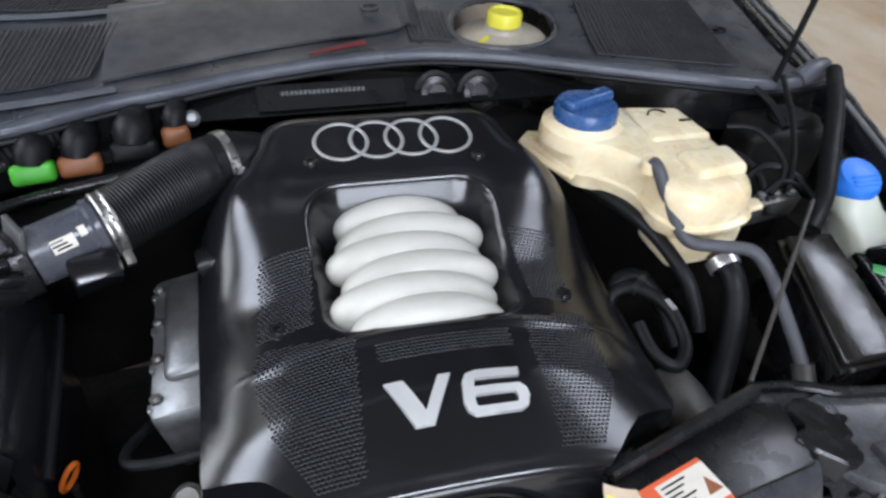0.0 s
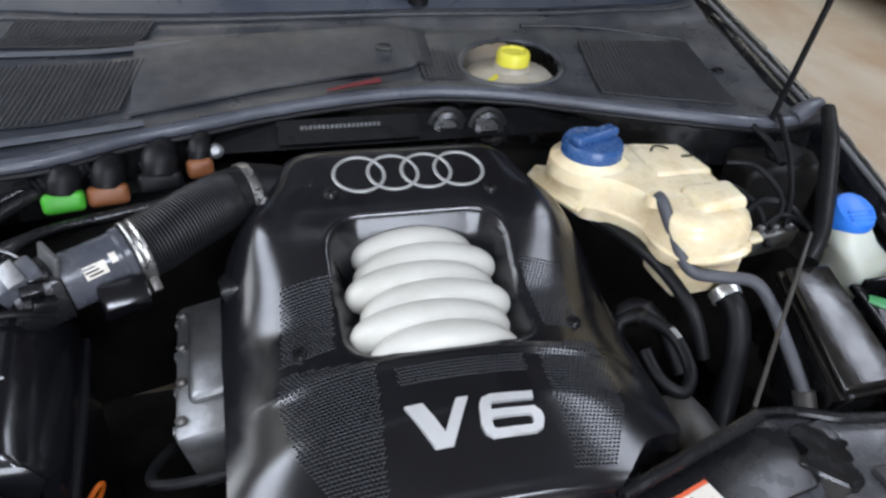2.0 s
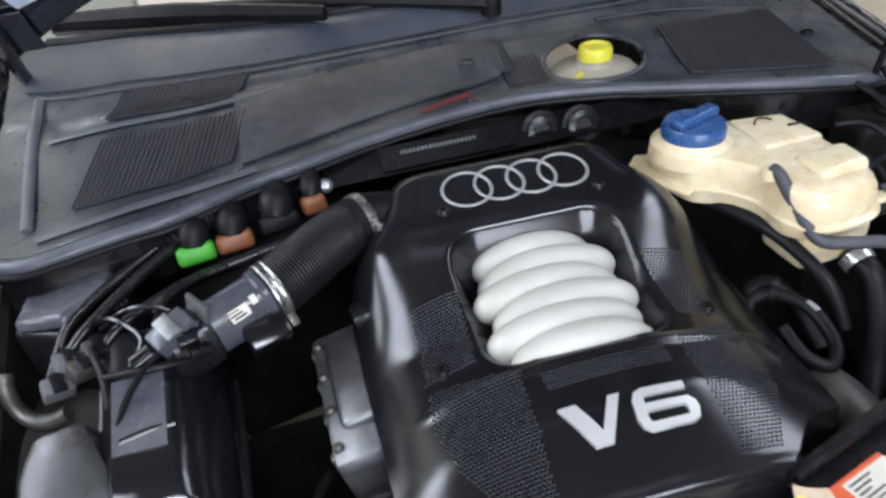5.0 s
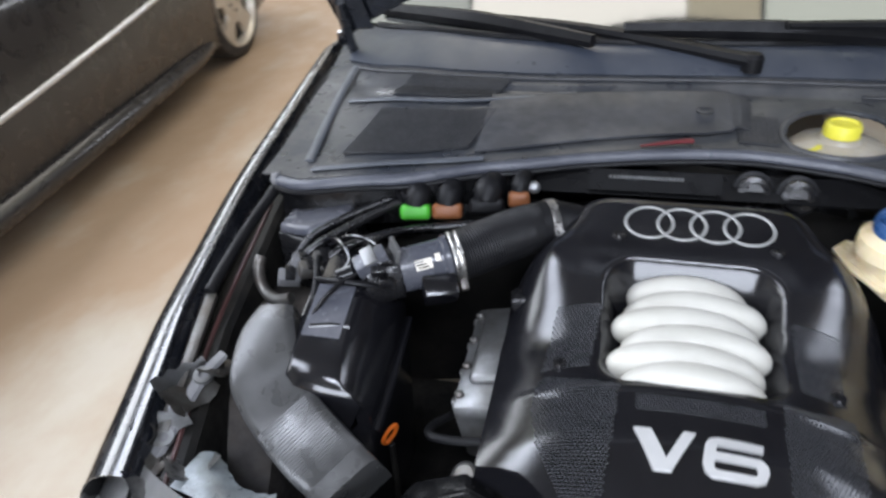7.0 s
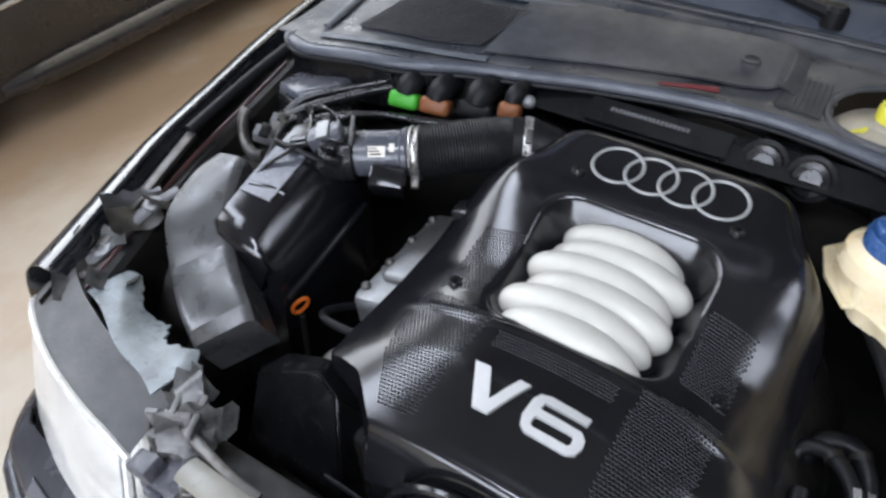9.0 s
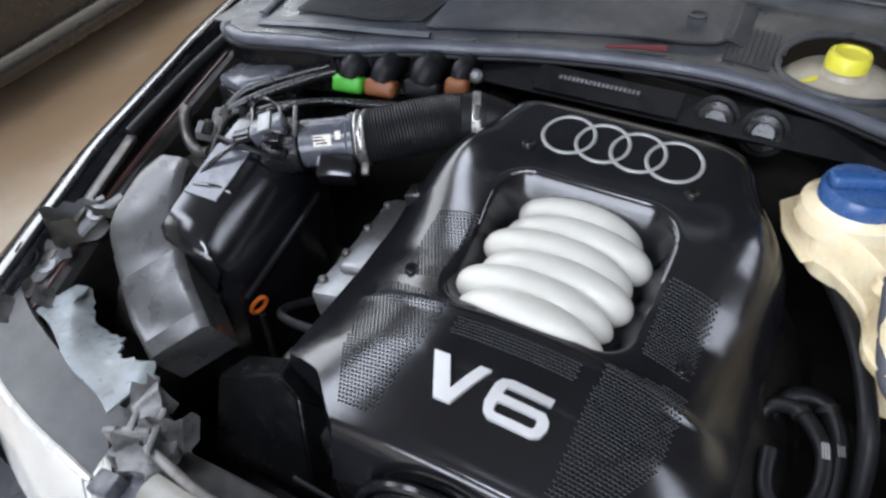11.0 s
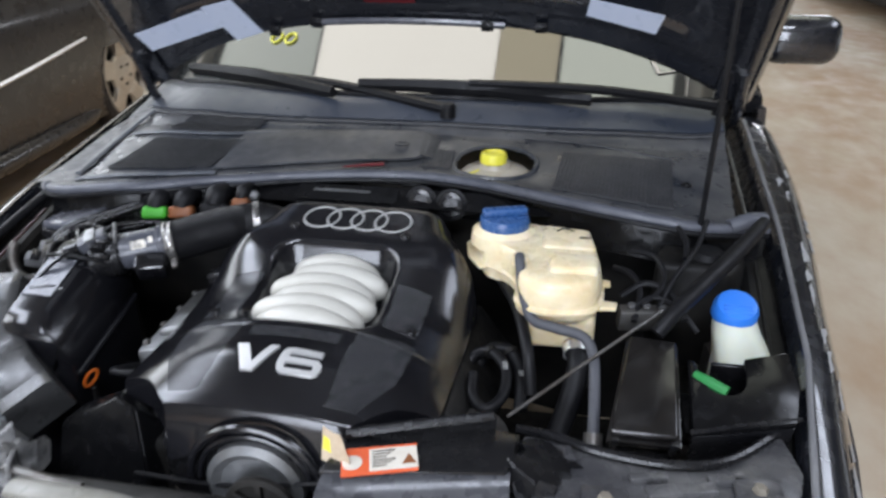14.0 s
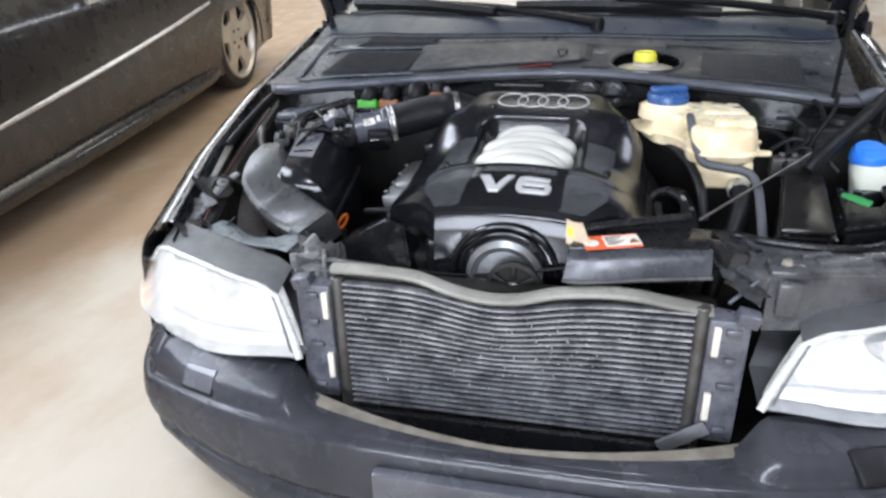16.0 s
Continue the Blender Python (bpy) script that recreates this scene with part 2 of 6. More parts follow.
def thing(name, base, label="", category="", group="", kind=""):
    e = new(name)
    e.location = base
    e.empty_display_size = 0.05
    INV[e] = Matrix.Translation(-Vector(base))
    return tagged(e, label, category, group, kind)


def part(name, bm, material, parent=None, label="", smooth=True, angle=35):
    me = bpy.data.meshes.new(name)
    bm.normal_update()
    bmesh.ops.recalc_face_normals(bm, faces=bm.faces[:])
    if smooth:
        lim = radians(angle)
        for fc in bm.faces:
            fc.smooth = True
        for ed in bm.edges:
            if len(ed.link_faces) == 2 and ed.calc_face_angle(0) > lim:
                ed.smooth = False
    bm.to_mesh(me)
    bm.free()
    me.materials.append(material)
    ob = new(name, me)
    if parent is not None:
        ob.parent = parent
        ob.matrix_parent_inverse = INV.get(parent, Matrix.Identity(4))
    if label:
        ob["label"] = label
    return ob


def solo(name, bm, material, label, category, group="", kind="", smooth=True):
    return tagged(part(name, bm, material, None, "", smooth), label, category, group, kind)


def join(*bms):
    a = bms[0]
    for b in bms[1:]:
        me = bpy.data.meshes.new("tmp")
        b.to_mesh(me)
        b.free()
        a.from_mesh(me)
        bpy.data.meshes.remove(me)
    return a


def moved(bm, m):
    bmesh.ops.transform(bm, matrix=m, verts=bm.verts[:])
    return bm


def box(x0, x1, y0, y1, z0, z1, bevel=0.004, seg=2):
    bm = bmesh.new()
    bmesh.ops.create_cube(bm, size=1)
    bmesh.ops.transform(bm, matrix=Matrix.Translation(((x0 + x1) / 2, (y0 + y1) / 2, (z0 + z1) / 2)) @ Matrix.Diagonal((x1 - x0, y1 - y0, z1 - z0, 1)), verts=bm.verts[:])
    if bevel:
        bmesh.ops.bevel(bm, geom=bm.edges[:], offset=bevel, segments=seg, affect="EDGES", profile=0.5)
    return bm


def prism(outline, z0, z1, bevel=0.004, seg=2, top_scale=1.0):
    """A plate of that outline (x, y) from z0 to z1, with rounded edges."""
    bm = bmesh.new()
    cx = sum(p[0] for p in outline) / len(outline)
    cy = sum(p[1] for p in outline) / len(outline)
    lo = [bm.verts.new((x, y, z0)) for x, y in outline]
    hi = [bm.verts.new((cx + (x - cx) * top_scale, cy + (y - cy) * top_scale, z1)) for x, y in outline]
    n = len(outline)
    bm.faces.new(lo[::-1])
    bm.faces.new(hi)
    for i in range(n):
        bm.faces.new((lo[i], lo[(i + 1) % n], hi[(i + 1) % n], hi[i]))
    if bevel:
        bmesh.ops.bevel(bm, geom=bm.edges[:], offset=bevel, segments=seg, affect="EDGES", profile=0.5)
    return bm


def lathe(profile, m=None, n=28, cap=True):
    """Turns (radius, height) pairs round z."""
    bm = bmesh.new()
    rings = []
    for r, z in profile:
        rings.append([bm.verts.new((max(r, 1e-4) * math.cos(2 * math.pi * i / n), max(r, 1e-4) * math.sin(2 * math.pi * i / n), z)) for i in range(n)])
    for a, b in zip(rings, rings[1:]):
        for i in range(n):
            bm.faces.new((a[i], a[(i + 1) % n], b[(i + 1) % n], b[i]))
    if cap:
        bm.faces.new(rings[0][::-1])
        bm.faces.new(rings[-1])
    return moved(bm, m) if m else bm


def smooth_path(pts, res=6):
    pts = [Vector(p) for p in pts]
    if len(pts) < 3:
        return pts
    out = []
    for i in range(len(pts) - 1):
        p0, p1, p2, p3 = pts[max(i - 1, 0)], pts[i], pts[i + 1], pts[min(i + 2, len(pts) - 1)]
        for k in range(res):
            t = k / res
            out.append(0.5 * (2 * p1 + (p2 - p0) * t + (2 * p0 - 5 * p1 + 4 * p2 - p3) * t * t + (3 * p1 - p0 - 3 * p2 + p3) * t ** 3))
    out.append(pts[-1])
    return out


def tube(pts, r, n=10, res=6, rib=0.0, flat=1.0, up=(0, 0, 1)):
    """A round hose along pts. r: a radius, or one for each point; rib: depth of corrugation."""
    path = smooth_path(pts, res)
    m = len(path)
    rs = [r] * m if isinstance(r, (int, float)) else [np.interp(i / (m - 1), np.linspace(0, 1, len(r)), r) for i in range(m)]
    bm = bmesh.new()
    rings = []
    prev = None
    for i, p in enumerate(path):
        d = (path[min(i + 1, m - 1)] - path[max(i - 1, 0)]).normalized()
        if prev is None:
            s = d.cross(Vector(up))
            s = s.normalized() if s.length > 1e-3 else d.orthogonal().normalized()
        else:
            s = (prev - d * prev.dot(d)).normalized()
        prev = s
        u = d.cross(s)
        rr = rs[i] + (rib if i % 2 else 0)
        rings.append([bm.verts.new(p + s * rr * math.cos(2 * math.pi * k / n) + u * rr * flat * math.sin(2 * math.pi * k / n)) for k in range(n)])
    for a, b in zip(rings, rings[1:]):
        for k in range(n):
            bm.faces.new((a[k], a[(k + 1) % n], b[(k + 1) % n], b[k]))
    bm.faces.new(rings[0][::-1])
    bm.faces.new(rings[-1])
    return bm


def axis(p, q):
    """The pose that lays local z along p to q, at p."""
    d = Vector(q) - Vector(p)
    return Matrix.Translation(p) @ d.to_track_quat("Z", "Y").to_matrix().to_4x4()


def rod(p, q, r, n=16, bevel=0.0):
    h = (Vector(q) - Vector(p)).length
    b = bevel or r * 0.15
    return lathe([(r - b, 0), (r, b), (r, h - b), (r - b, h)], axis(p, q), n)


def sheet(fn, nu, nv, thick=0.003):
    """A skin through fn(u, v), u and v from 0 to 1, thickened downwards along its normals."""
    bm = bmesh.new()
    g = [[bm.verts.new(fn(i / nu, j / nv)) for j in range(nv + 1)] for i in range(nu + 1)]
    for i in range(nu):
        for j in range(nv):
            bm.faces.new((g[i][j], g[i + 1][j], g[i + 1][j + 1], g[i][j + 1]))
    bmesh.ops.recalc_face_normals(bm, faces=bm.faces[:])
    if thick:
        bmesh.ops.solidify(bm, geom=bm.faces[:], thickness=thick)
    return bm


def loft(sections, closed=True, caps=True):
    """Joins rings of points, each with as many points as the others."""
    bm = bmesh.new()
    rings = [[bm.verts.new(p) for p in s] for s in sections]
    n = len(rings[0])
    for a, b in zip(rings, rings[1:]):
        for k in range(n if closed else n - 1):
            bm.faces.new((a[k], a[(k + 1) % n], b[(k + 1) % n], b[k]))
    if caps and closed:
        bm.faces.new(rings[0][::-1])
        bm.faces.new(rings[-1])
    return bm


def sstep(a, b, x):
    t = min(1.0, max(0.0, (x - a) / (b - a)))
    return t * t * (3 - 2 * t)


def lerp_table(x, table):
    return float(np.interp(x, [p[0] for p in table], [p[1] for p in table]))


def ground_z(x, y):
    return 0.06 + 0.045 * y

# ---- hall ----
def ground_patch():
    bm = bmesh.new()
    xs = np.linspace(-14, 14, 57)
    ys = np.linspace(-12, 20, 65)
    g = [[bm.verts.new((x, y, ground_z(x, y))) for y in ys] for x in xs]
    for i in range(len(xs) - 1):
        for j in range(len(ys) - 1):
            bm.faces.new((g[i][j], g[i + 1][j], g[i + 1][j + 1], g[i][j + 1]))
    return bm


solo("floor", ground_patch(), FLOORM, "tan concrete hall floor with brown dirt stains", "floor", kind="structure")
solo("wall_back", box(-14.2, 14.2, 20, 20.25, 0, 6.0, 0), WALLM, "pale painted hall wall", "wall", kind="structure")
solo("wall_front", box(-14.2, 14.2, -7.25, -7.0, -1.2, 6.0, 0), WALLM, "pale painted hall wall behind the walker", "wall", kind="structure")
solo("wall_left", box(-6.45, -6.2, -12, 20, -1.2, 6.0, 0), WALLM, "pale painted side wall", "wall", kind="structure")
solo("wall_right", box(14, 14.25, -12, 20, -1.2, 6.0, 0), WALLM, "pale painted side wall", "wall", kind="structure")
solo("ceiling", box(-14.25, 14.25, -12.25, 20.25, 4.4, 4.6, 0), CEILM, "dull grey hall ceiling", "ceiling", kind="structure")
# strip lights under the roof, a translucent roof panel and a fill lamp behind the walker
# the roof panels stand side by side; dimmer, tinted lamps added for duller bands mirrored in the windscreen
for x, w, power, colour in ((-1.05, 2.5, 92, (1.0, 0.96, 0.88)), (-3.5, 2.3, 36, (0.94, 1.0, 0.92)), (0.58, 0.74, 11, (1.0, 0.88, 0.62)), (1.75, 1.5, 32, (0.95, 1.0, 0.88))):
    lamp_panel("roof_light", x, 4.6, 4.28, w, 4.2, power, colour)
lamp_panel("strip_light", -3.5, 1.0, 3.9, 1.5, 4.0, 220)
lamp_panel("strip_light", 0.45, -1.95, 3.9, 2.4, 0.9, 190)
lamp_panel("strip_light", 3.8, 1.25, 3.9, 1.8, 2.4, 110)
# unseen lamp before the closed wall, added to brighten the car's front
lamp_panel("front_fill", -0.6, -6.9, 1.9, 5.0, 3.0, 580, (0.86, 0.93, 1.08), (90, 0, 0))
# long window-like lamp at the side wall, unseen, added for sheen on the cover
lamp_panel("side_sheen_light", -6.1, 3.8, 3.15, 2.0, 9.0, 370, (0.92, 0.97, 1.05), (0, -90, 0))
# hall lights further back
for x, y in ((5.0, 12.0), (-4.2, 11.0)):
    lamp_panel("hall_light", x, y, 4.2, 3.0, 3.0, 260, (0.92, 0.96, 1.05))
for x in (2.9, 6.2, -5.2):
    solo("beam", box(x - 0.12, x + 0.12, -12, 20, 4.05, 4.4, 0.01), WALLM, "painted roof beam", "beam", kind="structure")

# ---- dark car: shell ----
SEAL = [(-0.705, 0.908), (-0.65, 0.885), (-0.54, 0.893), (-0.46, 0.905), (-0.36, 0.950), (-0.27, 0.975), (-0.17, 1.005), (-0.03, 1.03), (0.10, 1.038), (0.23, 1.012), (0.30, 0.985), (0.40, 0.948), (0.50, 0.912), (0.57, 0.897), (0.66, 0.897), (0.77, 0.92)]


def seal_y(x):
    return lerp_table(x, SEAL)


def seal_z(x):
    return 0.878 + 0.012 * math.exp(-((x - 0.05) / 0.4) ** 2) - 0.015 * sstep(0.5, 0.72, abs(x))


FIN = [(0.30, 0.690), (0.63, 0.752), (1.0, 0.785), (1.5, 0.815)]      # inner edge of the wings: y, x
FZ = [(0.30, 0.690), (0.63, 0.775), (0.92, 0.838), (1.5, 0.93)]       # its height
FOUT = [(0.30, 0.800), (0.63, 0.842), (1.0, 0.868), (1.5, 0.880)]


def wing(side):
    return sheet(lambda u, v: wing_pt(side, u, v), 24, 22, 0.002)


def wing_pt(side, u, v, out=0.0):
    """The wing's skin: u along it from the front, v from the inner edge over the shoulder and down."""
    y = 0.365 + 1.185 * u
    xi, zi, xo = lerp_table(y, FIN), lerp_table(y, FZ), lerp_table(y, FOUT)
    if side > 0:
        xo += 0.045 * sstep(0.75, 1.35, y) - 0.012 * sstep(0.9, 0.5, y)
    if v < 0.12:
        k = v / 0.12
        x, z = xi - 0.012 * (1 - k), zi - 0.03 * (1 - k)
    elif v < 0.6:
        a = (v - 0.12) / 0.48 * math.pi / 2
        x, z = xi + (xo - xi) * math.sin(a), zi + 0.006 * math.sin(2 * a) - 0.13 * (1 - math.cos(a))
    else:
        k = (v - 0.6) / 0.4
        x, z = xo + 0.012 * math.sin(k * math.pi), zi - 0.13 - 0.40 * k
    return (side * (x + out + 0.02 * (side > 0)), y, z + out)


car = thing("car", (0, 0.9, 0.1), "black estate car with its bonnet open and front panels torn off", "car")
part("fender", wing(-1), PAINT, car, "glossy black wing with a worn grey edge")
right_wing = part("fender", wing(1), PAINT, car)
rng = random.Random(5)
for k in range(13):
    u0, v0 = 0.02 + 0.058 * k + rng.uniform(0, 0.02), 0.24 + rng.uniform(0, 0.14) - 0.004 * k
    du, dv = rng.uniform(0.022, 0.05), rng.uniform(0.025, 0.06)
    part("worn_patch", sheet(lambda u, v: wing_pt(1, u0 + du * u + 0.012 * v, v0 + dv * v * (0.7 + 0.3 * math.sin(5 * u + k)), 0.0015), 5, 4, 0.0006), PEELED, right_wing, "grey patch of peeled lacquer")


def inner_wing(side):
    def fn(u, v):
        y = 0.33 + 0.62 * u
        xi, zi = lerp_table(y, FIN), lerp_table(y, FZ)
        prof = [(0.0, 0.0), (0.12, -0.035), (0.3, -0.036), (0.36, -0.022), (0.42, -0.024), (0.55, -0.09), (1.0, -0.40)]
        inw = [(0.0, 0.002), (0.12, 0.008), (0.3, 0.035), (0.36, 0.042), (0.42, 0.062), (0.55, 0.075), (1.0, 0.11)]
        return (side * (xi - lerp_table(v, inw) + 0.02 * (side > 0)), y, zi - 0.014 + lerp_table(v, prof))
    return sheet(fn, 16, 30, 0.002)


part("inner_wing", inner_wing(-1), DARK, car)
part("inner_wing", inner_wing(1), DARK, car)
for side in (-1, 1):
    part("seam", tube([(side * (lerp_table(y, FIN) - 0.040 + 0.02 * (side > 0)), y, lerp_table(y, FZ) - 0.034) for y in np.linspace(0.36, 0.92, 8)], 0.004, 6, 3), PRIMER if side < 0 else DARK, car)
    part("wing_edge", tube([(side * (lerp_table(y, FIN) + 0.004 + 0.02 * (side > 0)), y, lerp_table(y, FZ) + 0.001) for y in np.linspace(0.37, 1.5, 14)], 0.005, 8, 3), PAINT if side < 0 else GREYPAINT, car, "worn wing edge")
part("firewall_skirt", sheet(lambda u, v: (lambda x: (x, seal_y(x) + 0.004 - 0.012 * v, seal_z(x) - 0.004 - 0.075 * v))(-0.70 + 1.46 * u), 60, 4, 0.003), FLATB, car)
part("firewall", sheet(lambda u, v: (-0.72 + 1.5 * u, 0.955 + 0.075 * math.exp(-((u - 0.48) / 0.26) ** 2), 0.868 - 0.5 * v + 0.005 * math.sin(u * 30)), 40, 8, 0.004), DARK, car)


def gutter(side):
    """The dark rain channel between the plenum cover and the wing."""
    def fn(u, v):
        y = 0.90 + 0.66 * u
        x0 = 0.69 if side > 0 else 0.70
        x1 = lerp_table(y, FIN) + 0.02 * (side > 0) - 0.004
        return (side * (x0 + (x1 - x0) * v), y, lerp_table(y, FZ) - 0.018 - 0.075 * (1 - v) ** 0.6 - 0.030 * math.sin(math.pi * v))
    return sheet(fn, 20, 14, 0.002)


for side in (-1, 1):
    part("gutter", gutter(side), PLASTIC, car, "black rain channel")
    part("gutter_seam", tube([(side * (lerp_table(y, FIN) - 0.030 + 0.02 * (side > 0)), y, lerp_table(y, FZ) - 0.052) for y in np.linspace(0.92, 1.5, 8)], 0.004, 6, 3), DUSTY, car)
part("underbody", box(-0.72, 0.74, 0.30, 1.0, 0.30, 0.34, 0.01), DARK, car)


def screen_pt(u, v, lift=0.0):
    """The windscreen's skin, u across from left to right, v up."""
    s = 2 * u - 1
    y = 1.31 + 0.27 * s * s + 0.68 * v - 0.05 * s * s * v
    z = 0.985 - 0.012 * s * s + 0.37 * v + lift
    return (0.04 + s * (0.80 - 0.12 * v), y, z)


glass = part("windscreen", sheet(lambda u, v: screen_pt(u, v), 30, 14, 0.005), SCREEN, car, "windscreen that mirrors the pale ceiling")
part("marker_writing", join(*[tube([screen_pt(u + 0.011 * math.cos(a), 0.29 + 0.03 * math.sin(a), 0.004) for a in np.linspace(0, 2 * math.pi, 13)], 0.0035, 6, 2) for u in (0.185, 0.217)]), YMARK, glass, "yellow marker loops on the glass")
# a white upright reflection at the right end, laid on as pale strips
part("reflection_strip", join(tube([screen_pt(0.865, 0.22, 0.003), screen_pt(0.872, 0.14, 0.003)], 0.007, 6, flat=0.3), tube([screen_pt(0.872, 0.14, 0.003), screen_pt(0.918, 0.14, 0.003), screen_pt(0.908, 0.02, 0.003)], 0.004, 6, 4, flat=0.3)), LABELW, glass, "pale strips painted as a white reflection in the glass")
for s in (-1, 1):
    part("pillar", tube([(0.04 + s * 0.825, 1.58, 0.955), (0.04 + s * 0.77, 1.95, 1.2), (0.04 + s * 0.70, 2.22, 1.385)], 0.035, 10), PAINT, car)
    part("door", sheet(lambda u, v: (0.04 + s * (0.865 + 0.02 * math.sin(v * 3) - 0.0 * u), 1.56 + 1.9 * u, 0.95 - 0.62 * v), 12, 10, 0.02), PAINT, car)
part("roof", sheet(lambda u, v: (0.04 + (2 * u - 1) * 0.68, 2.2 + 1.9 * v, 1.385 + 0.06 * math.sin(math.pi * u) + 0.04 * math.sin(v * 2.5)), 14, 12, 0.02), PAINT, car)
part("rear_body", box(-0.80, 0.88, 3.46, 4.4, 0.35, 0.98, 0.06, 3), PAINT, car)
for s in (-1, 1):
    part("side_glass", sheet(lambda u, v: (0.04 + s * (0.85 - 0.16 * v), 1.75 + 0.35 * v + u * 1.7, 0.955 + 0.42 * v), 6, 4, 0.006), SCREEN, car)
mirror_arm = part("door_mirror", box(0.91, 1.11, 1.70, 1.80, 1.035, 1.165, 0.045, 4), PAINT, car, "black door mirror housing")
for s, y in ((-1, 0.72), (1, 0.72), (-1, 3.35), (1, 3.35)):
    w = part("wheel", lathe([(0.05, -0.09), (0.20, -0.10), (0.29, -0.095), (0.312, -0.06), (0.312, 0.06), (0.29, 0.095), (0.20, 0.10), (0.05, 0.09)], pose(0.04 + s * 0.72, y, 0.31 + ground_z(0, y), 0, 90, 0), 32), TYRE, car)

# ---- bonnet, propped open ----
HINGE_Y, HINGE_Z, OPEN = 1.43, 0.968, radians(50.6)


def bonnet_xd(x, d, w=0.0):
    """x across, d up the slope from the hinge line, w out of the inner skin."""
    s = (x - 0.033) / 0.80
    w = w + 0.022 * (1 - s * s) * math.sin(math.pi * min(1, max(0, d) / 1.15 + 0.1))
    return (x, HINGE_Y - d * math.cos(OPEN) + w * math.sin(OPEN), HINGE_Z + d * math.sin(OPEN) + w * math.cos(OPEN))


def bonnet_pt(u, v, w=0.0):
    """u across, v from the rear edge forwards."""
    s = 2 * u - 1
    half = 0.80 + 0.02 * v - 0.09 * v * v
    rear = 0.26 * (1 - abs(s) ** 2.64)
    d = rear + v * (1.12 - rear + 0.02 * (1 - s * s))
    return bonnet_xd(0.033 + s * half, d, w)


def inner_relief(u, v):
    """The pressed frame: a flat band round the edge, sunk fields between crossing beams."""
    e = sstep(0.09, 0.125, min(u, 1 - u)) * sstep(0.09, 0.13, v) * sstep(0.93, 0.89, v)
    s = abs(2 * u - 1)
    beam = 1 - sstep(0.03, 0.06, abs(s - 0.10 - 0.62 * v))
    mid = 1 - sstep(0.025, 0.05, abs(v - 0.30 - 0.10 * s))
    return 0.004 + 0.018 * e * (1 - max(beam, mid))


bonnet = thing("bonnet", (0.033, HINGE_Y, HINGE_Z), "black bonnet propped open, seen from its bare underside", "bonnet")
part("outer_skin", sheet(lambda u, v: bonnet_pt(u, v, 0.036), 30, 20, 0.002), PAINT, bonnet)
part("inner_frame", sheet(lambda u, v: bonnet_pt(0.012 + 0.976 * u, v, inner_relief(0.012 + 0.976 * u, v)), 110, 70, 0.002), PAINT, bonnet, "pressed black inner frame with sunk fields")
for s in (0.0, 1.0):
    part("rim", sheet(lambda u, v: bonnet_pt(s + (0.045 * v if s == 0 else -0.045 * v), u, 0.034 - 0.030 * math.sin(v * math.pi / 2) - 0.014 * math.sin(math.pi * v)), 20, 8, 0.002), PAINT, bonnet, "folded side edge")
part("rim", tube([bonnet_pt(0.01 + 0.98 * k / 24, 0.0, 0.018) for k in range(25)], 0.010, 8, flat=1.6), PAINT, bonnet)
for q in (((-0.688, 0.214), (-0.668, 0.155), (-0.432, 0.242), (-0.480, 0.292)), ((-0.477, 0.299), (-0.422, 0.194), (-0.346, 0.222), (-0.392, 0.323)), ((0.422, 0.342), (0.417, 0.294), (0.569, 0.248), (0.581, 0.303))):
    part("patch", sheet(lambda u, v: bonnet_xd(*[(q[0][i] * (1 - u) + q[3][i] * u) * (1 - v) + (q[1][i] * (1 - u) + q[2][i] * u) * v for i in (0, 1)], -0.003), 6, 4, 0.001), PATCH, bonnet, "pale blue-grey foil patch")
part("red_label", sheet(lambda u, v: bonnet_xd(-0.075 + 0.115 * u, 0.317 + 0.026 * v, -0.003), 4, 3, 0.001), RED, bonnet, "small red sticker")
part("latch_bar", tube([bonnet_xd(-0.145, 0.347, -0.010), bonnet_xd(0.10, 0.356, -0.010)], 0.007, 8), CHROME, bonnet, "bright steel latch bar")
for x, d in ((-0.205, 0.345), (0.165, 0.362)):
    part("grommet", lathe([(0.008, 0.0), (0.019, 0.0), (0.021, 0.004), (0.017, 0.008), (0.008, 0.006)], Matrix.Translation(bonnet_xd(x, d, -0.004)) @ pose(0, 0, 0, 180 - math.degrees(OPEN), 0, 0), 20, cap=False), GREYPAINT, bonnet, "grey rubber grommet")
part("edge_seal", tube([bonnet_xd(x, 0.268 - 0.22 * abs(x - 0.03) ** 2.2, -0.008) for x in np.linspace(-0.19, 0.24, 9)], 0.008, 8), GLOSSG, bonnet, "shiny black edge strip with clips")
for x, d in ((-0.20, 0.262), (0.20, 0.262), (-0.31, 0.235), (0.32, 0.262)):
    part("clip", moved(box(-0.014, 0.014, -0.010, 0.010, -0.008, 0.008, 0.003), Matrix.Translation(bonnet_xd(x, d, -0.012)) @ pose(0, 0, 0, -math.degrees(OPEN), 0, 0)), PLASTIC, bonnet)
for s in (-1, 1):
    part("hinge", tube([(0.033 + s * 0.765, HINGE_Y + 0.02, HINGE_Z - 0.035), (0.033 + s * 0.762, HINGE_Y - 0.03, HINGE_Z), (0.033 + s * 0.75, HINGE_Y - 0.10, HINGE_Z + 0.11)], 0.013, 8), PAINT, bonnet)
    part("hinge_plate", sheet(lambda u, v: bonnet_xd(0.033 + s * (0.70 + 0.06 * u), 0.05 + 0.10 * v, -0.004), 4, 4, 0.004), PAINT, bonnet)
part("stay", rod((0.645, 0.893, 0.870), (0.618, 0.744, 1.806), 0.005), RUBBER, bonnet, "thin black stay")

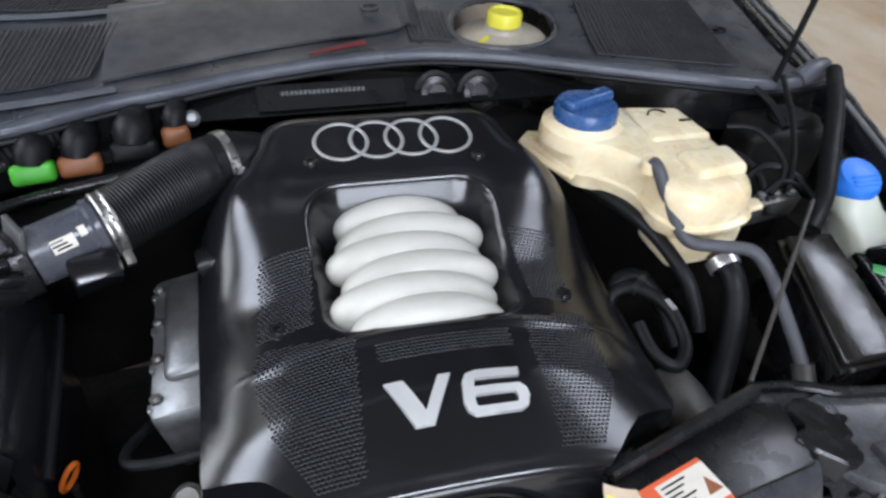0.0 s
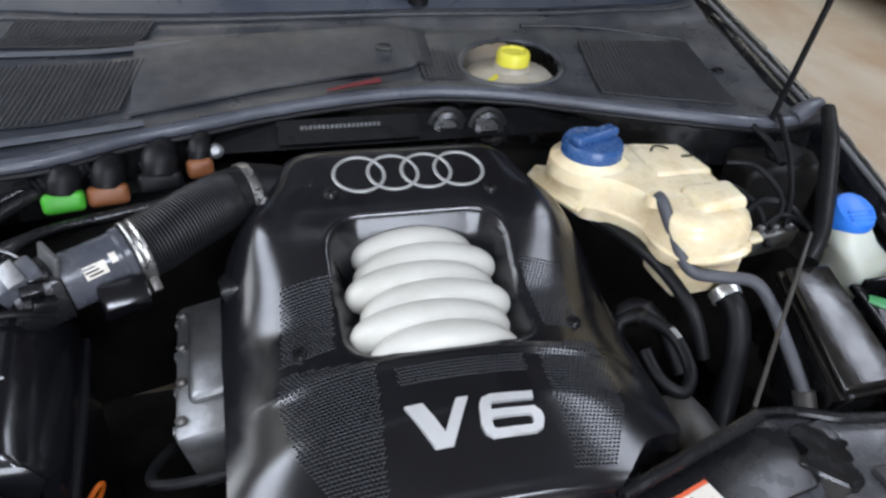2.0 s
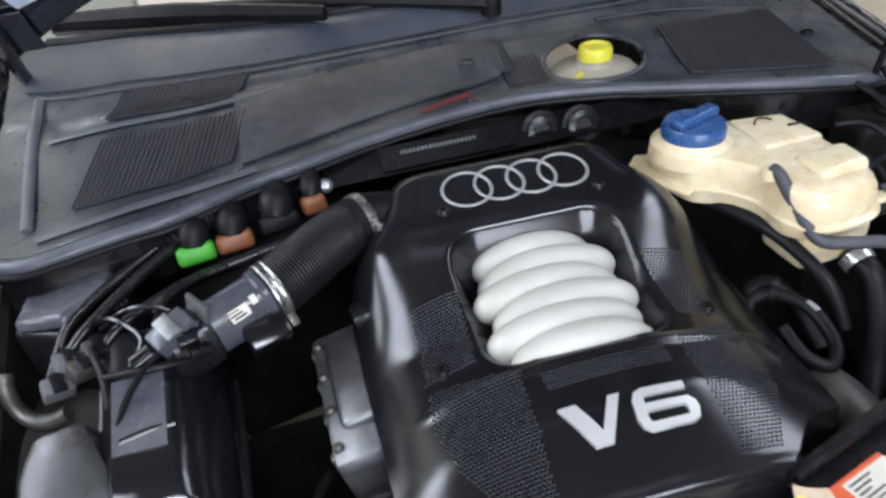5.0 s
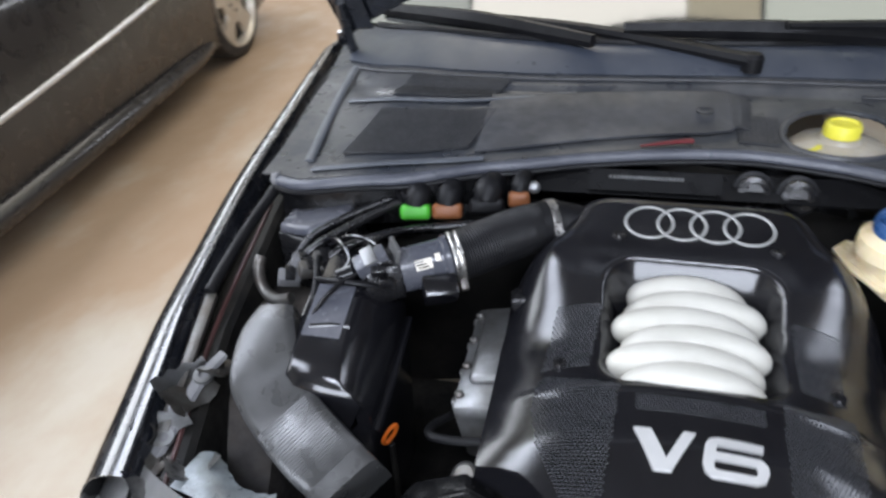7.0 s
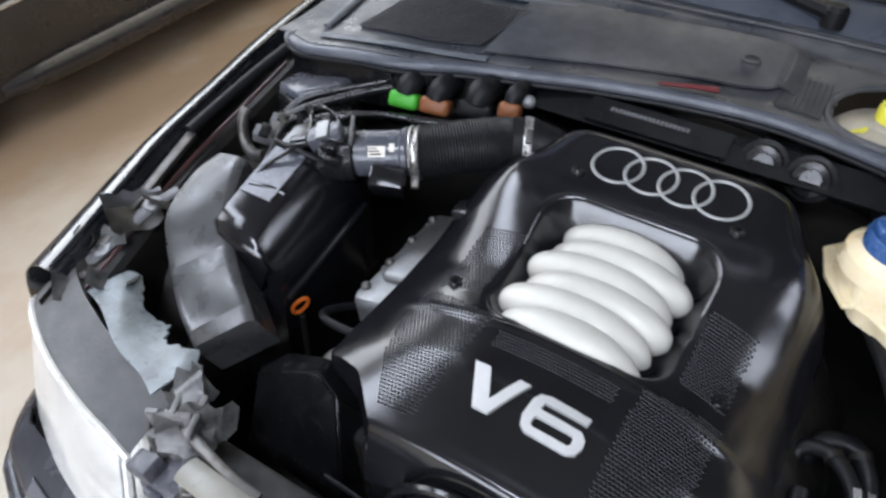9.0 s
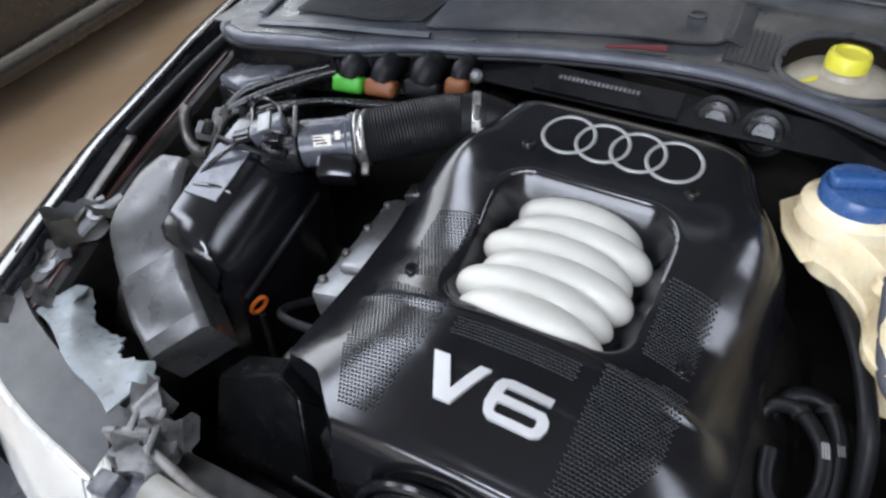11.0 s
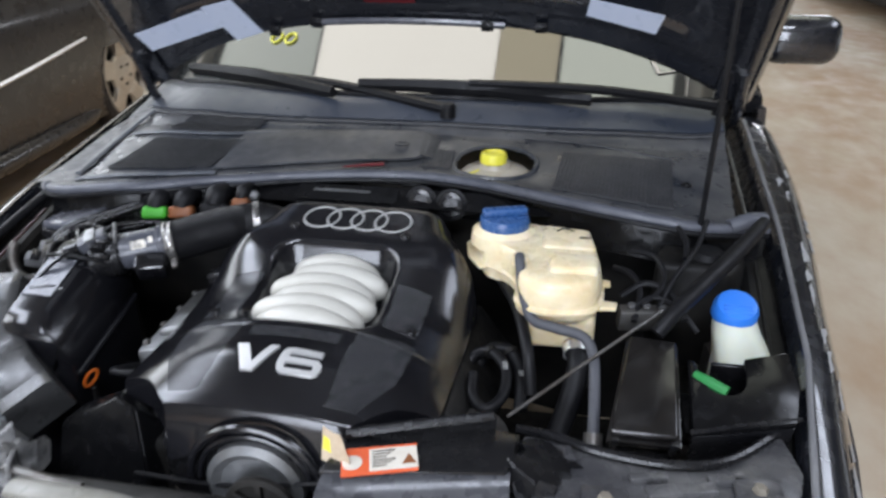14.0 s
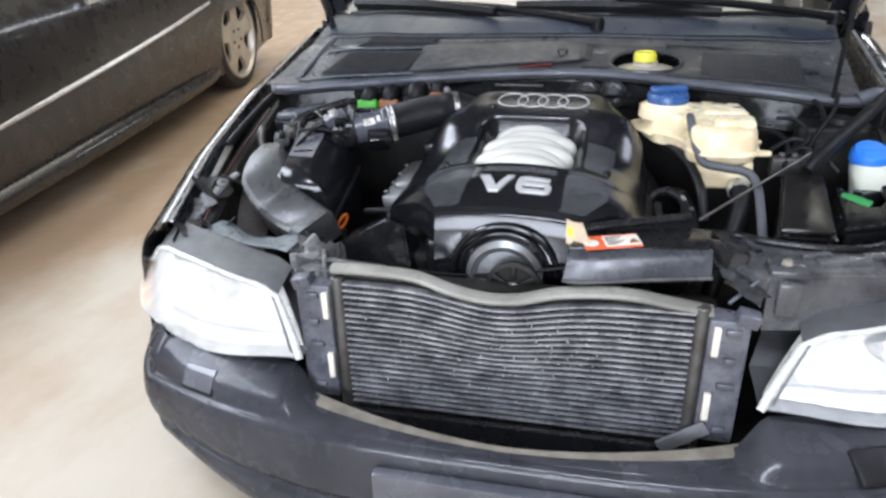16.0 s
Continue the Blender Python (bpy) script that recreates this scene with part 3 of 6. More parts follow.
# ---- plenum ----
plenum = thing("plenum_cover", (0.03, 1.1, 0.85), "dusty grey-black plastic plenum cover in front of the windscreen", "plenum cover")


def rear_y(x):
    s = (x - 0.04) / 0.8
    return 1.305 + 0.27 * s * s


def plenum_z(x, k):
    """Height of the plenum cover, k from the seal (0) to the glass (1)."""
    base = seal_z(x) + 0.012
    z = base + 0.035 * sstep(0.05, 0.6, k) + 0.055 * sstep(0.62, 1.0, k)
    z += 0.010 * sstep(0.60, 0.66, k) - 0.006 * sstep(0.7, 0.85, k)
    return z


def plenum_pt(u, v, lift=0.0):
    x = -0.735 * (1 + 0.06 * v) * (1 - u) + (0.712 + 0.075 * v) * u
    y = seal_y(x) + (rear_y(x) - seal_y(x)) * v
    return (x, y, plenum_z(x, v) + lift)


HOLE = (0.245, 1.085)


def plenum_skin():
    bm = sheet(lambda u, v: plenum_pt(u, v), 120, 48, 0)
    dead = [fc for fc in bm.faces if (((fc.calc_center_median().x - HOLE[0]) / 0.088) ** 2 + ((fc.calc_center_median().y - HOLE[1]) / 0.066) ** 2) < 1]
    bmesh.ops.delete(bm, geom=dead, context="FACES")
    bmesh.ops.solidify(bm, geom=bm.faces[:], thickness=0.003)
    return bm


part("cover", plenum_skin(), COWLM, plenum)


def plenum_xy(x, y, lift=0.0):
    k = (y - seal_y(x)) / (rear_y(x) - seal_y(x))
    return (x, y, plenum_z(x, k) + lift)


part("hole_rim", tube([plenum_xy(HOLE[0] + 0.090 * math.cos(a), HOLE[1] + 0.068 * math.sin(a), 0.001) for a in np.linspace(0, 2 * math.pi, 25)], 0.005, 8, 2), COWLM, plenum)


def patch(x0, x1, k0, k1, skew=0.0, lift=0.004):
    return sheet(lambda u, v: (lambda x, k: (x, seal_y(x) + (rear_y(x) - seal_y(x)) * k, plenum_z(x, k) + lift))(x0 + (x1 - x0) * u + skew * v, k0 + (k1 - k0) * v), 12, 8, 0.002)


for q in ((-0.60, -0.375, 0.14, 0.42, 0.03), (-0.57, -0.36, 0.54, 0.68, 0.03), (0.37, 0.60, 0.06, 0.46, 0.02), (0.085, 0.150, 0.08, 0.34, 0.0)):
    g = part("grille", patch(*q), MESHP, plenum, "fine dark mesh inlet")
    x0, x1, k0, k1, sk = q
    n = int((x1 - x0) / 0.0075)
    bars = [tube([(lambda x, k: (x, seal_y(x) + (rear_y(x) - seal_y(x)) * k, plenum_z(x, k) + 0.006))(x0 + (x1 - x0) * i / n + sk * j / 4, k0 + (k1 - k0) * j / 4) for j in range(5)], 0.0013, 5, 1) for i in range(n + 1)]
    part("grille_weave", join(*bars), MESHP, g)
part("flap", sheet(lambda u, v: (lambda x, k: (x, seal_y(x) + (rear_y(x) - seal_y(x)) * k, plenum_z(x, k) + 0.006 + 0.006 * u))(-0.36 + 0.45 * u - 0.02 * u * (2 * v - 1) ** 4, 0.09 + 0.05 * u + (0.46 - 0.02 * u) * v + 0.05 * u * (0.5 - v) * sstep(0.9, 1.0, u)), 24, 10, 0.004), FLAPM, plenum, "loose grey battery flap")
part("flap_fold", sheet(lambda u, v: (lambda x, k: (x, seal_y(x) + (rear_y(x) - seal_y(x)) * k, plenum_z(x, k) + 0.013 - 0.010 * u * u))(0.075 + 0.035 * u, 0.20 + 0.30 * v), 5, 8, 0.003), MESHP, plenum, "bent down end of the flap")
part("flap_stud", lathe([(0.010, 0.0), (0.014, 0.0), (0.015, 0.003), (0.010, 0.004)], Matrix.Translation(plenum_xy(0.03, 1.125, 0.0125)), 18, cap=False), FLAPM, plenum)
part("battery_edge", tube([(-0.078, 1.028, 0.905), (-0.03, 1.038, 0.909), (0.008, 1.045, 0.911)], [0.003, 0.006, 0.008], 6, flat=0.5), RED, plenum, "red strip showing under the flap")


def plenum_line(pts, lift=0.004):
    return [(x, seal_y(x) + (rear_y(x) - seal_y(x)) * k, plenum_z(x, k) + lift) for x, k in pts]


part("scuttle", sheet(lambda u, v: (lambda x, k: (x, seal_y(x) + (rear_y(x) - seal_y(x)) * k, plenum_z(x, k) + 0.005 + 0.006 * math.sin(math.pi * v)))(-0.73 + 1.495 * u, 0.73 + 0.24 * v), 60, 8, 0.004), SCUTTLE, plenum, "smooth blue-grey scuttle strip below the glass")
part("ridge", tube(plenum_line([(x, 0.695) for x in np.linspace(-0.70, 0.74, 20)], 0.003), 0.004, 6, 3), MESHP, plenum)
part("ridge", tube(plenum_line([(x, 0.99) for x in np.linspace(-0.70, 0.76, 20)], 0.006), 0.009, 8, 3), RUBBER, plenum, "black glass edge strip")
for pts in ([(-0.66, 0.10), (-0.69, 0.45), (-0.70, 0.70)], [(-0.64, 0.05), (-0.52, 0.06), (-0.42, 0.05), (-0.34, 0.02)], [(-0.66, 0.47), (-0.56, 0.49), (-0.40, 0.50), (-0.2, 0.58)]):
    part("trim", tube(plenum_line(pts, 0.004), 0.009, 8, flat=0.35), PALE, plenum, "pale dusty moulded edge")
part("trim", tube(plenum_line([(0.62, 0.48), (0.45, 0.60), (0.30, 0.62)], 0.003), 0.006, 8, flat=0.5), MESHP, plenum)
for x, k in ((-0.44, 0.60), (0.52, 0.80), (0.64, 0.28)):
    c = plenum_line([(x, k)], 0.004)[0]
    part("clip_hole", lathe([(0.006, 0.002), (0.010, 0.002), (0.011, -0.002)], Matrix.Translation(c), 16, cap=False), RUBBER, plenum)
seal = thing("rubber_seal", (0.03, 1.0, 0.87), "long grey rubber bonnet seal along the plenum edge", "seal")
part("bead", tube([(x, y, seal_z(x)) for x, y in SEAL], 0.012, 12, 6, flat=0.9), SEALM, seal, "round grey rubber bead")
part("lip", tube([(x, y - 0.011, seal_z(x) - 0.009) for x, y in SEAL], 0.006, 8, 6, flat=0.8), RUBBER, seal, "thin black clamping lip")
part("rear_lip", tube([(x, y + 0.013, seal_z(x) + 0.004) for x, y in SEAL], 0.006, 8, 6, flat=0.6), COWLM, seal)
part("end_sleeve", tube([(0.700, 0.905, 0.868), (0.735, 0.915, 0.878), (0.765, 0.925, 0.880)], [0.016, 0.018, 0.015], 12), SEALM, seal, "grey sleeve at the seal's end")
part("end_cap", rod((-0.712, 0.912, 0.864), (-0.700, 0.905, 0.865), 0.0135, 14), GREYPAINT, seal)

fluid = thing("brake_fluid_reservoir", (HOLE[0], HOLE[1], 0.85), "brake fluid reservoir with a yellow cap sunk in the plenum cover", "reservoir")
part("tank", lathe([(0.03, 0.83), (0.048, 0.83), (0.052, 0.84), (0.056, 0.865), (0.078, 0.878), (0.080, 0.888), (0.068, 0.899), (0.032, 0.905), (0.029, 0.918)], pose(HOLE[0], HOLE[1], 0), 32), FLUIDM, fluid)
part("cap", lathe([(0.026, 0.901), (0.0285, 0.903), (0.0285, 0.918), (0.026, 0.924), (0.021, 0.925), (0.019, 0.921), (0.0, 0.920)], pose(HOLE[0] - 0.003, HOLE[1] - 0.010, 0.016), 28), YELLOW, fluid, "bright yellow screw cap")
part("sticker", lathe([(0.0, 0.0), (0.014, 0.0), (0.014, 0.003), (0.0, 0.003)], pose(HOLE[0] - 0.045, HOLE[1] - 0.025, 0.8985, 0, -12, 0), 16), YELLOW, fluid)

# ---- wipers ----
def wiper(name, pivot, tip, blade0, blade1, label):
    w = thing(name, pivot, label, "wiper", "windscreen wipers")
    p, q = Vector(pivot), Vector(tip)
    m = (p + q) / 2 + Vector((0, 0, 0.012))
    part("arm", tube([p, m, q], [0.019, 0.016, 0.011], 8, 6, flat=0.7), RUBBER, w)
    part("pivot_cap", lathe([(0.018, -0.02), (0.019, 0.006), (0.014, 0.013), (0.0, 0.014)], Matrix.Translation(p), 18), RUBBER, w)
    b0, b1 = Vector(blade0), Vector(blade1)
    part("blade", tube([b0, (b0 + b1) / 2 + Vector((0, 0, 0.008)), b1], [0.011, 0.016, 0.011], 6, 6, flat=1.3), RUBBER, w)
    part("bridge", tube([b0.lerp(b1, 0.2), b0.lerp(b1, 0.5) + Vector((0, -0.004, 0.02)), b0.lerp(b1, 0.8)], 0.006, 6), DARK, w, "scuffed metal bridge")
    return w


wiper("wiper", (0.115, 1.240, 0.990), (-0.50, 1.46, 1.020), (-0.70, 1.57, 1.005), (-0.177, 1.285, 1.010), "black wiper arm lying along the windscreen base")
wiper("wiper", (0.755, 1.40, 0.985), (0.163, 1.255, 1.050), (-0.12, 1.32, 1.025), (0.445, 1.32, 1.006), "black wiper arm lying along the windscreen base")

# ---- front end ----
bumper = thing("bumper", (0.03, 0.05, 0.1), "black painted front bumper, dusty and scraped", "bumper")
OX = 0.03


def bump_plan(t):
    """A point of the bumper's crest in plan, t from -1 (rear left) over 0 (middle) to 1."""
    a = abs(t)
    if a < 0.70:
        x = 0.74 * a / 0.70
        y = 0.075 + 0.1 * (x / 0.70) ** 3
    else:
        k = (a - 0.70) / 0.30
        x = 0.74 + 0.112 * math.sin(min(1, k * 1.5) * math.pi / 2)
        y = 0.193 + 0.50 * k ** 1.35
    return (math.copysign(x, t) + OX, y)


def shelf(s):
    """Depth of the ledge behind the crest, in the grille's opening."""
    return 0.036 + 0.046 * (s / 0.3) ** 1.6


def bumper_skin():
    secs = []
    n = 150
    for i in range(n + 1):
        t = -1 + 2 * i / n
        x, y = bump_plan(t)
        x2, y2 = bump_plan(t + 0.004)
        x1, y1 = bump_plan(t - 0.004)
        d = Vector((x2 - x1, y2 - y1, 0)).normalized()
        nrm = Vector((-d.y, d.x, 0))
        s = abs(x - OX)
        up = sstep(0.375, 0.425, s)
        depth = shelf(min(s, 0.45)) * (1 - up) + up * (0.115 - 0.07 * sstep(0.45, 0.86, s))
        rise = 0.004 + 0.052 * up + 0.012 * sstep(0.6, 0.85, s)
        z0 = 0.44
        c = Vector((x, y, z0))
        prof = [(depth, rise - 0.02), (depth, rise), (depth * 0.97, rise + 0.002), (depth * 0.6, rise * 0.72 + 0.004), (depth * 0.3, rise * 0.42 + 0.004), (0.014, 0.003), (0.004, 0.0), (-0.002, -0.006), (-0.006, -0.018), (-0.010, -0.05), (-0.012, -0.09), (-0.010, -0.12), (-0.002, -0.133), (-0.002, -0.145), (-0.012, -0.155), (-0.014, -0.19), (-0.004, -0.225), (0.018, -0.25), (0.05, -0.262)]
        prof = [(p[0], p[1]) for p in smooth_path([Vector((o, dz, 0)) for o, dz in prof], 3)]
        back = Vector((0, 1, 0)).lerp(nrm, sstep(0.62, 0.76, s))
        secs.append([c + nrm.lerp(back, sstep(0.0, 0.03, o) if dz > -0.05 else 0.0) * (o + (0.05 * sstep(0.45, 0.85, s) * (dz / 0.26) ** 2 if dz < -0.06 else 0)) + Vector((0, 0, dz if dz > -0.05 else -0.05 + (dz + 0.05) * (1 - 0.32 * sstep(0.3, 0.8, s)))) for o, dz in prof])
    bm = loft(secs, closed=False)
    bmesh.ops.solidify(bm, geom=bm.faces[:], thickness=0.003)
    return bm


part("skin", bumper_skin(), BUMPERM, bumper)


def brow_point(x, f, lift):
    """A point on the brow over the crest, f of the way back."""
    s = abs(x - OX)
    depth, rise = 0.115 - 0.07 * sstep(0.45, 0.86, s), 0.056 + 0.012 * sstep(0.6, 0.85, s)
    return (x, 0.075 + 0.1 * (s / 0.70) ** 3 + depth * f - lift * 0.5, 0.44 + sum(float(np.interp(f + 0.06 * k, [0.05, 0.14, 0.3, 0.6, 0.97], [0.0, 0.003, 0.42 * rise + 0.004, 0.72 * rise + 0.004, rise + 0.002])) for k in (-2, -1, 0, 1, 2)) / 5 + lift)


part("washer_gap", sheet(lambda u, v: brow_point(-0.621 + 0.077 * u, 0.135 + 0.41 * v, 0.0012), 8, 10, 0.002), RUBBER, bumper)
part("washer_cover", sheet(lambda u, v: brow_point(-0.618 + 0.071 * u, 0.16 + 0.36 * v, 0.0034), 8, 10, 0.003), BUMPERM, bumper, "square headlamp washer lid")
part("washer_opening", moved(box(-0.036, 0.036, -0.005, 0.007, -0.03, 0.03, 0.006, 3), pose(0.605, 0.158, 0.466, -58, 0, 20)), RUBBER, bumper, "open square hole of the missing washer lid")
part("number_plate_holder", box(-0.195, 0.255, 0.040, 0.066, 0.285, 0.412, 0.006), BUMPERM, bumper, "empty black number plate holder")
for side in (-1, 1):
    fog = part("fog_lamp", moved(box(-0.060, 0.060, -0.012, 0.030, -0.028, 0.028, 0.010, 3), pose(OX + side * 0.43, 0.098, 0.236, -6, 0, side * 12)), GLASS, bumper, "clear oblong fog lamp")
    part("fog_reflector", moved(box(-0.052, 0.052, 0.004, 0.022, -0.022, 0.022, 0.006, 2), pose(OX + side * 0.43, 0.098, 0.236, -6, 0, side * 12)), REFLECT, fog)
part("lower_grille", box(-0.5, 0.56, 0.06, 0.09, 0.17, 0.20, 0.006), RUBBER, bumper)
# brown for the scuffs and for the tan reflection on the shelf
part("tan_shelf_band", sheet(lambda u, v: (lambda x: (OX + x, 0.075 + 0.1 * (abs(x) / 0.70) ** 3 + shelf(abs(x)) * (0.62 + 0.36 * v), 0.4465 + 0.0015 * v))(-0.37 + 0.74 * u), 40, 3, 0.001), RUSTY, bumper, "brown band along the grille opening, scuffs and painted tan reflection")
part("scraped_edge", tube([(OX + x, 0.075 + 0.1 * (abs(x) / 0.70) ** 3 + shelf(abs(x)) - 0.001, 0.446) for x in np.linspace(-0.385, 0.385, 27)], 0.004, 8, 2, flat=0.5), RUSTY, bumper, "scuffed brown grille edge")


# ---- headlamps ----
def headlamp(side, label):
    lamp = thing("headlamp", (OX + side * 0.55, 0.28, 0.5), label, "headlamp", "headlamps")

    def pt(u, v, back=0.0):
        # u from the inner to the outer end, v from the bottom up
        xi = 0.398 + 0.062 * v ** 1.1
        x = xi + (0.845 - xi + 0.012 * math.sin(math.pi * v)) * u
        y = 0.183 + 0.065 * v + 0.035 * u + 0.125 * u ** 2.6
        zb = 0.532 - 0.035 * sstep(0.0, 0.55, u) + 0.012 * u ** 3
        zt = 0.640 + 0.028 * sstep(0.0, 0.55, u) - 0.075 * sstep(0.72, 1.0, u)
        if u < 0.1:
            zt -= 0.018 * (1 - u / 0.1) ** 2
        return (OX + side * x, y + back, zb + (zt - zb) * v)
    lens = part("lens", sheet(lambda u, v: pt(u, v), 28, 12, 0.003), LITLENS if side < 0 else GLASS, lamp, "lens whitened for the strong light on it" if side < 0 else "clear lens")
    lens.visible_shadow = False
    part("bowl", sheet(lambda u, v: pt(0.02 + 0.96 * u, 0.03 + 0.94 * v, 0.035 + 0.05 * math.sin(math.pi * u) * math.sin(math.pi * v)), 28, 12, 0.003), LAMPIN if side < 0 else LAMPIN2, lamp, "pale reflector bowl")
    c = Vector(pt(0.42, 0.5, 0.06))
    refl = part("reflector", lathe([(0.012, 0.02), (0.03, 0.006), (0.05, -0.02), (0.055, -0.03), (0.057, -0.03), (0.052, -0.018), (0.0, 0.03)], Matrix.Translation(c) @ pose(0, 0, 0, 90, 0, 0), 28), REFLECT, lamp)
    part("bulb", lathe([(0.0, 0), (0.008, 0.002), (0.009, 0.03), (0.0, 0.036)], Matrix.Translation(c) @ pose(0, 0, 0, 90, 0, 0), 12), CHROME, refl)
    c2 = Vector(pt(0.74, 0.55, 0.055))
    refl2 = part("reflector", lathe([(0.010, 0.015), (0.026, 0.004), (0.040, -0.018), (0.044, -0.026), (0.046, -0.026), (0.042, -0.014), (0.0, 0.022)], Matrix.Translation(c2) @ pose(0, 0, 0, 90, 0, side * 18), 24), REFLECT, lamp)
    part("bulb", lathe([(0.0, 0), (0.007, 0.002), (0.008, 0.024), (0.0, 0.03)], Matrix.Translation(c2) @ pose(0, 0, 0, 90, 0, 0), 12), CHROME, refl2)
    for k in range(9):
        part("flute", sheet(lambda u, v: pt(0.05 + 0.095 * k + 0.095 * u, 0.06 + 0.18 * v, 0.020 + 0.0025 * math.sin(math.pi * u)), 4, 3, 0.002), LAMPIN3, lamp)
    part("divider", sheet(lambda u, v: pt(0.03 + 0.9 * u, 0.27 + 0.035 * v, 0.010), 20, 2, 0.006), GREYPAINT, lamp)
    am = part("indicator", sheet(lambda u, v: pt(0.89 + 0.105 * u, 0.1 + 0.8 * v, 0.006), 6, 8, 0.003), AMBER, lamp, "amber indicator at the outer end")
    body = loft([[Vector(pt(u, v, bk)) + Vector((0, 0, dz)) for u in np.linspace(0, 1, 15)] for v, bk, dz in ((1, 0.001, 0.003), (1, 0.018, 0.010), (1, 0.075, 0.026), (0.9, 0.085, 0.02), (0.5, 0.15, 0.0), (0.05, 0.12, -0.004), (0, 0.001, -0.003))], closed=False)
    bmesh.ops.solidify(body, geom=body.faces[:], thickness=0.003)
    part("housing", body, FLANGEM if side < 0 else GREYPAINT, lamp, "matt grey plastic housing")
    part("trim", tube([pt(0.0, v / 6, -0.004) for v in range(7)], 0.007, 8), LAMPIN, lamp)
    part("seal", tube([pt(0.036, 0.08 + 0.88 * v / 6, -0.002) for v in range(7)], 0.0022, 8), GREYPAINT, lamp, "thin dark seal line")
    part("trim", tube([pt(u / 10, 1.0, -0.003) for u in range(11)], 0.005, 8), LAMPIN, lamp)
    return lamp


headlamp(-1, "clear headlamp with a grey plastic housing beside the torn front panel")
headlamp(1, "clear headlamp with a cracked pale rim and a shadow line inside")

# ---- condenser ----
cond = thing("condenser", (0.02, 0.25, 0.40), "dusty air-conditioning condenser with bent top", "condenser")


def cond_sag(x, z):
    k = sstep(0.45, 0.68, z)
    return -0.028 * k * math.exp(-((x + 0.01) / 0.11) ** 2)


CX0, CX1, ROWS_C = -0.292, 0.318, 21
for i in range(ROWS_C):
    z = 0.412 + 0.258 * i / (ROWS_C - 1)
    part("tube", sheet(lambda u, v: (CX0 + (CX1 - CX0) * u, 0.232 + 0.018 * v, z + cond_sag(CX0 + (CX1 - CX0) * u, z)), 24, 1, 0.0038), CONDT, cond)
    if i < ROWS_C - 1:
        dz = 0.258 / (ROWS_C - 1)
        bm = bmesh.new()
        rows = []
        nf = 122
        for a in range(nf + 1):
            x = CX0 + (CX1 - CX0) * a / nf
            zz = z + cond_sag(x, z) + (0.0015 if a % 2 else dz - 0.003)
            rows.append((bm.verts.new((x, 0.237, zz)), bm.verts.new((x, 0.249, zz))))
        for a, b in zip(rows, rows[1:]):
            bm.faces.new((a[0], b[0], b[1], a[1]))
        tagged(part("fin_strip", bm, FINS, cond, smooth=False), kind="stuff")
# fins scuffed and bent flat, bright where the metal shows
rf = random.Random(21)
scuff = bmesh.new()
for k in range(130):
    x, z = (rf.gauss(0.05, 0.09), rf.gauss(0.585, 0.035)) if k < 85 else (rf.uniform(-0.27, 0.29), rf.uniform(0.43, 0.64))
    if not (-0.27 < x < 0.30 and 0.42 < z < 0.655):
        continue
    z += cond_sag(x, z)
    w, h, s = rf.uniform(0.0005, 0.0017), rf.uniform(0.001, 0.0034), rf.uniform(-0.003, 0.003)
    y = 0.2275
    c = [scuff.verts.new(p) for p in ((x - w, y + 0.001, z - h), (x + w, y + 0.002, z - h), (x + w + s, y - 0.001, z + h), (x - w * 0.4 + s, y, z + h * 0.8), (x + s / 2, y + 0.006, z))]
    for a, b in ((0, 1), (1, 2), (2, 3), (3, 0)):
        scuff.faces.new((c[a], c[b], c[4]))
    scuff.faces.new((c[3], c[2], c[1], c[0]))
tagged(part("scuffed_fin", scuff, LAMPIN3, cond, "bright scuffed metal", smooth=False), kind="stuff")
part("top_bar", tube([(-0.312, 0.249, 0.692), (-0.25, 0.245, 0.695), (-0.16, 0.245, 0.690), (-0.09, 0.245, 0.668), (-0.03, 0.248, 0.656), (0.03, 0.248, 0.660), (0.10, 0.247, 0.680), (0.20, 0.247, 0.688), (0.28, 0.247, 0.678), (0.345, 0.248, 0.668)], 0.017, 12, 6, flat=0.55), STRIPM, cond, "bent pale rubber top strip")
for x in (-0.303, 0.329):
    part("side_tank", rod((x, 0.241, 0.39), (x, 0.241, 0.68), 0.013), STEEL, cond)
for s, x in ((-1, -0.345), (1, 0.375)):
    part("bracket", prism([(x - 0.035, 0.225), (x + 0.03, 0.225), (x + 0.03, 0.26), (x - 0.02, 0.275), (x - 0.035, 0.26)], 0.42, 0.665, 0.005), BRACKM, cond, "blue-grey plastic side bracket")
    for z, wd in ((0.445, 0.022), (0.535, 0.030), (0.585, 0.018), (0.640, 0.026)):
        part("rib", box(x + s * 0.004 - wd / 2, x + s * 0.004 + wd / 2, 0.217, 0.228, z, z + 0.012, 0.003), GLOSSG, cond)
    part("bracket_ear", moved(box(-0.018, 0.018, -0.014, 0.014, -0.012, 0.012, 0.004), pose(x + s * 0.024, 0.236, 0.668, 8, s * 14, 0)), BRACKM, cond)
    for z in (0.47, 0.60):
        part("clip", box(x + s * -0.022 - 0.006, x + s * -0.022 + 0.006, 0.215, 0.226, z, z + 0.055, 0.003), LABELW, cond, "white plastic clip")
part("inner_panel", box(-0.36, 0.40, 0.215, 0.235, 0.30, 0.402, 0.008, 2), PLASTIC, bumper, "black plastic panel under the condenser")
solo("radiator", box(-0.33, 0.36, 0.275, 0.315, 0.36, 0.66, 0.006), DARK, "dark radiator behind the condenser", "radiator")

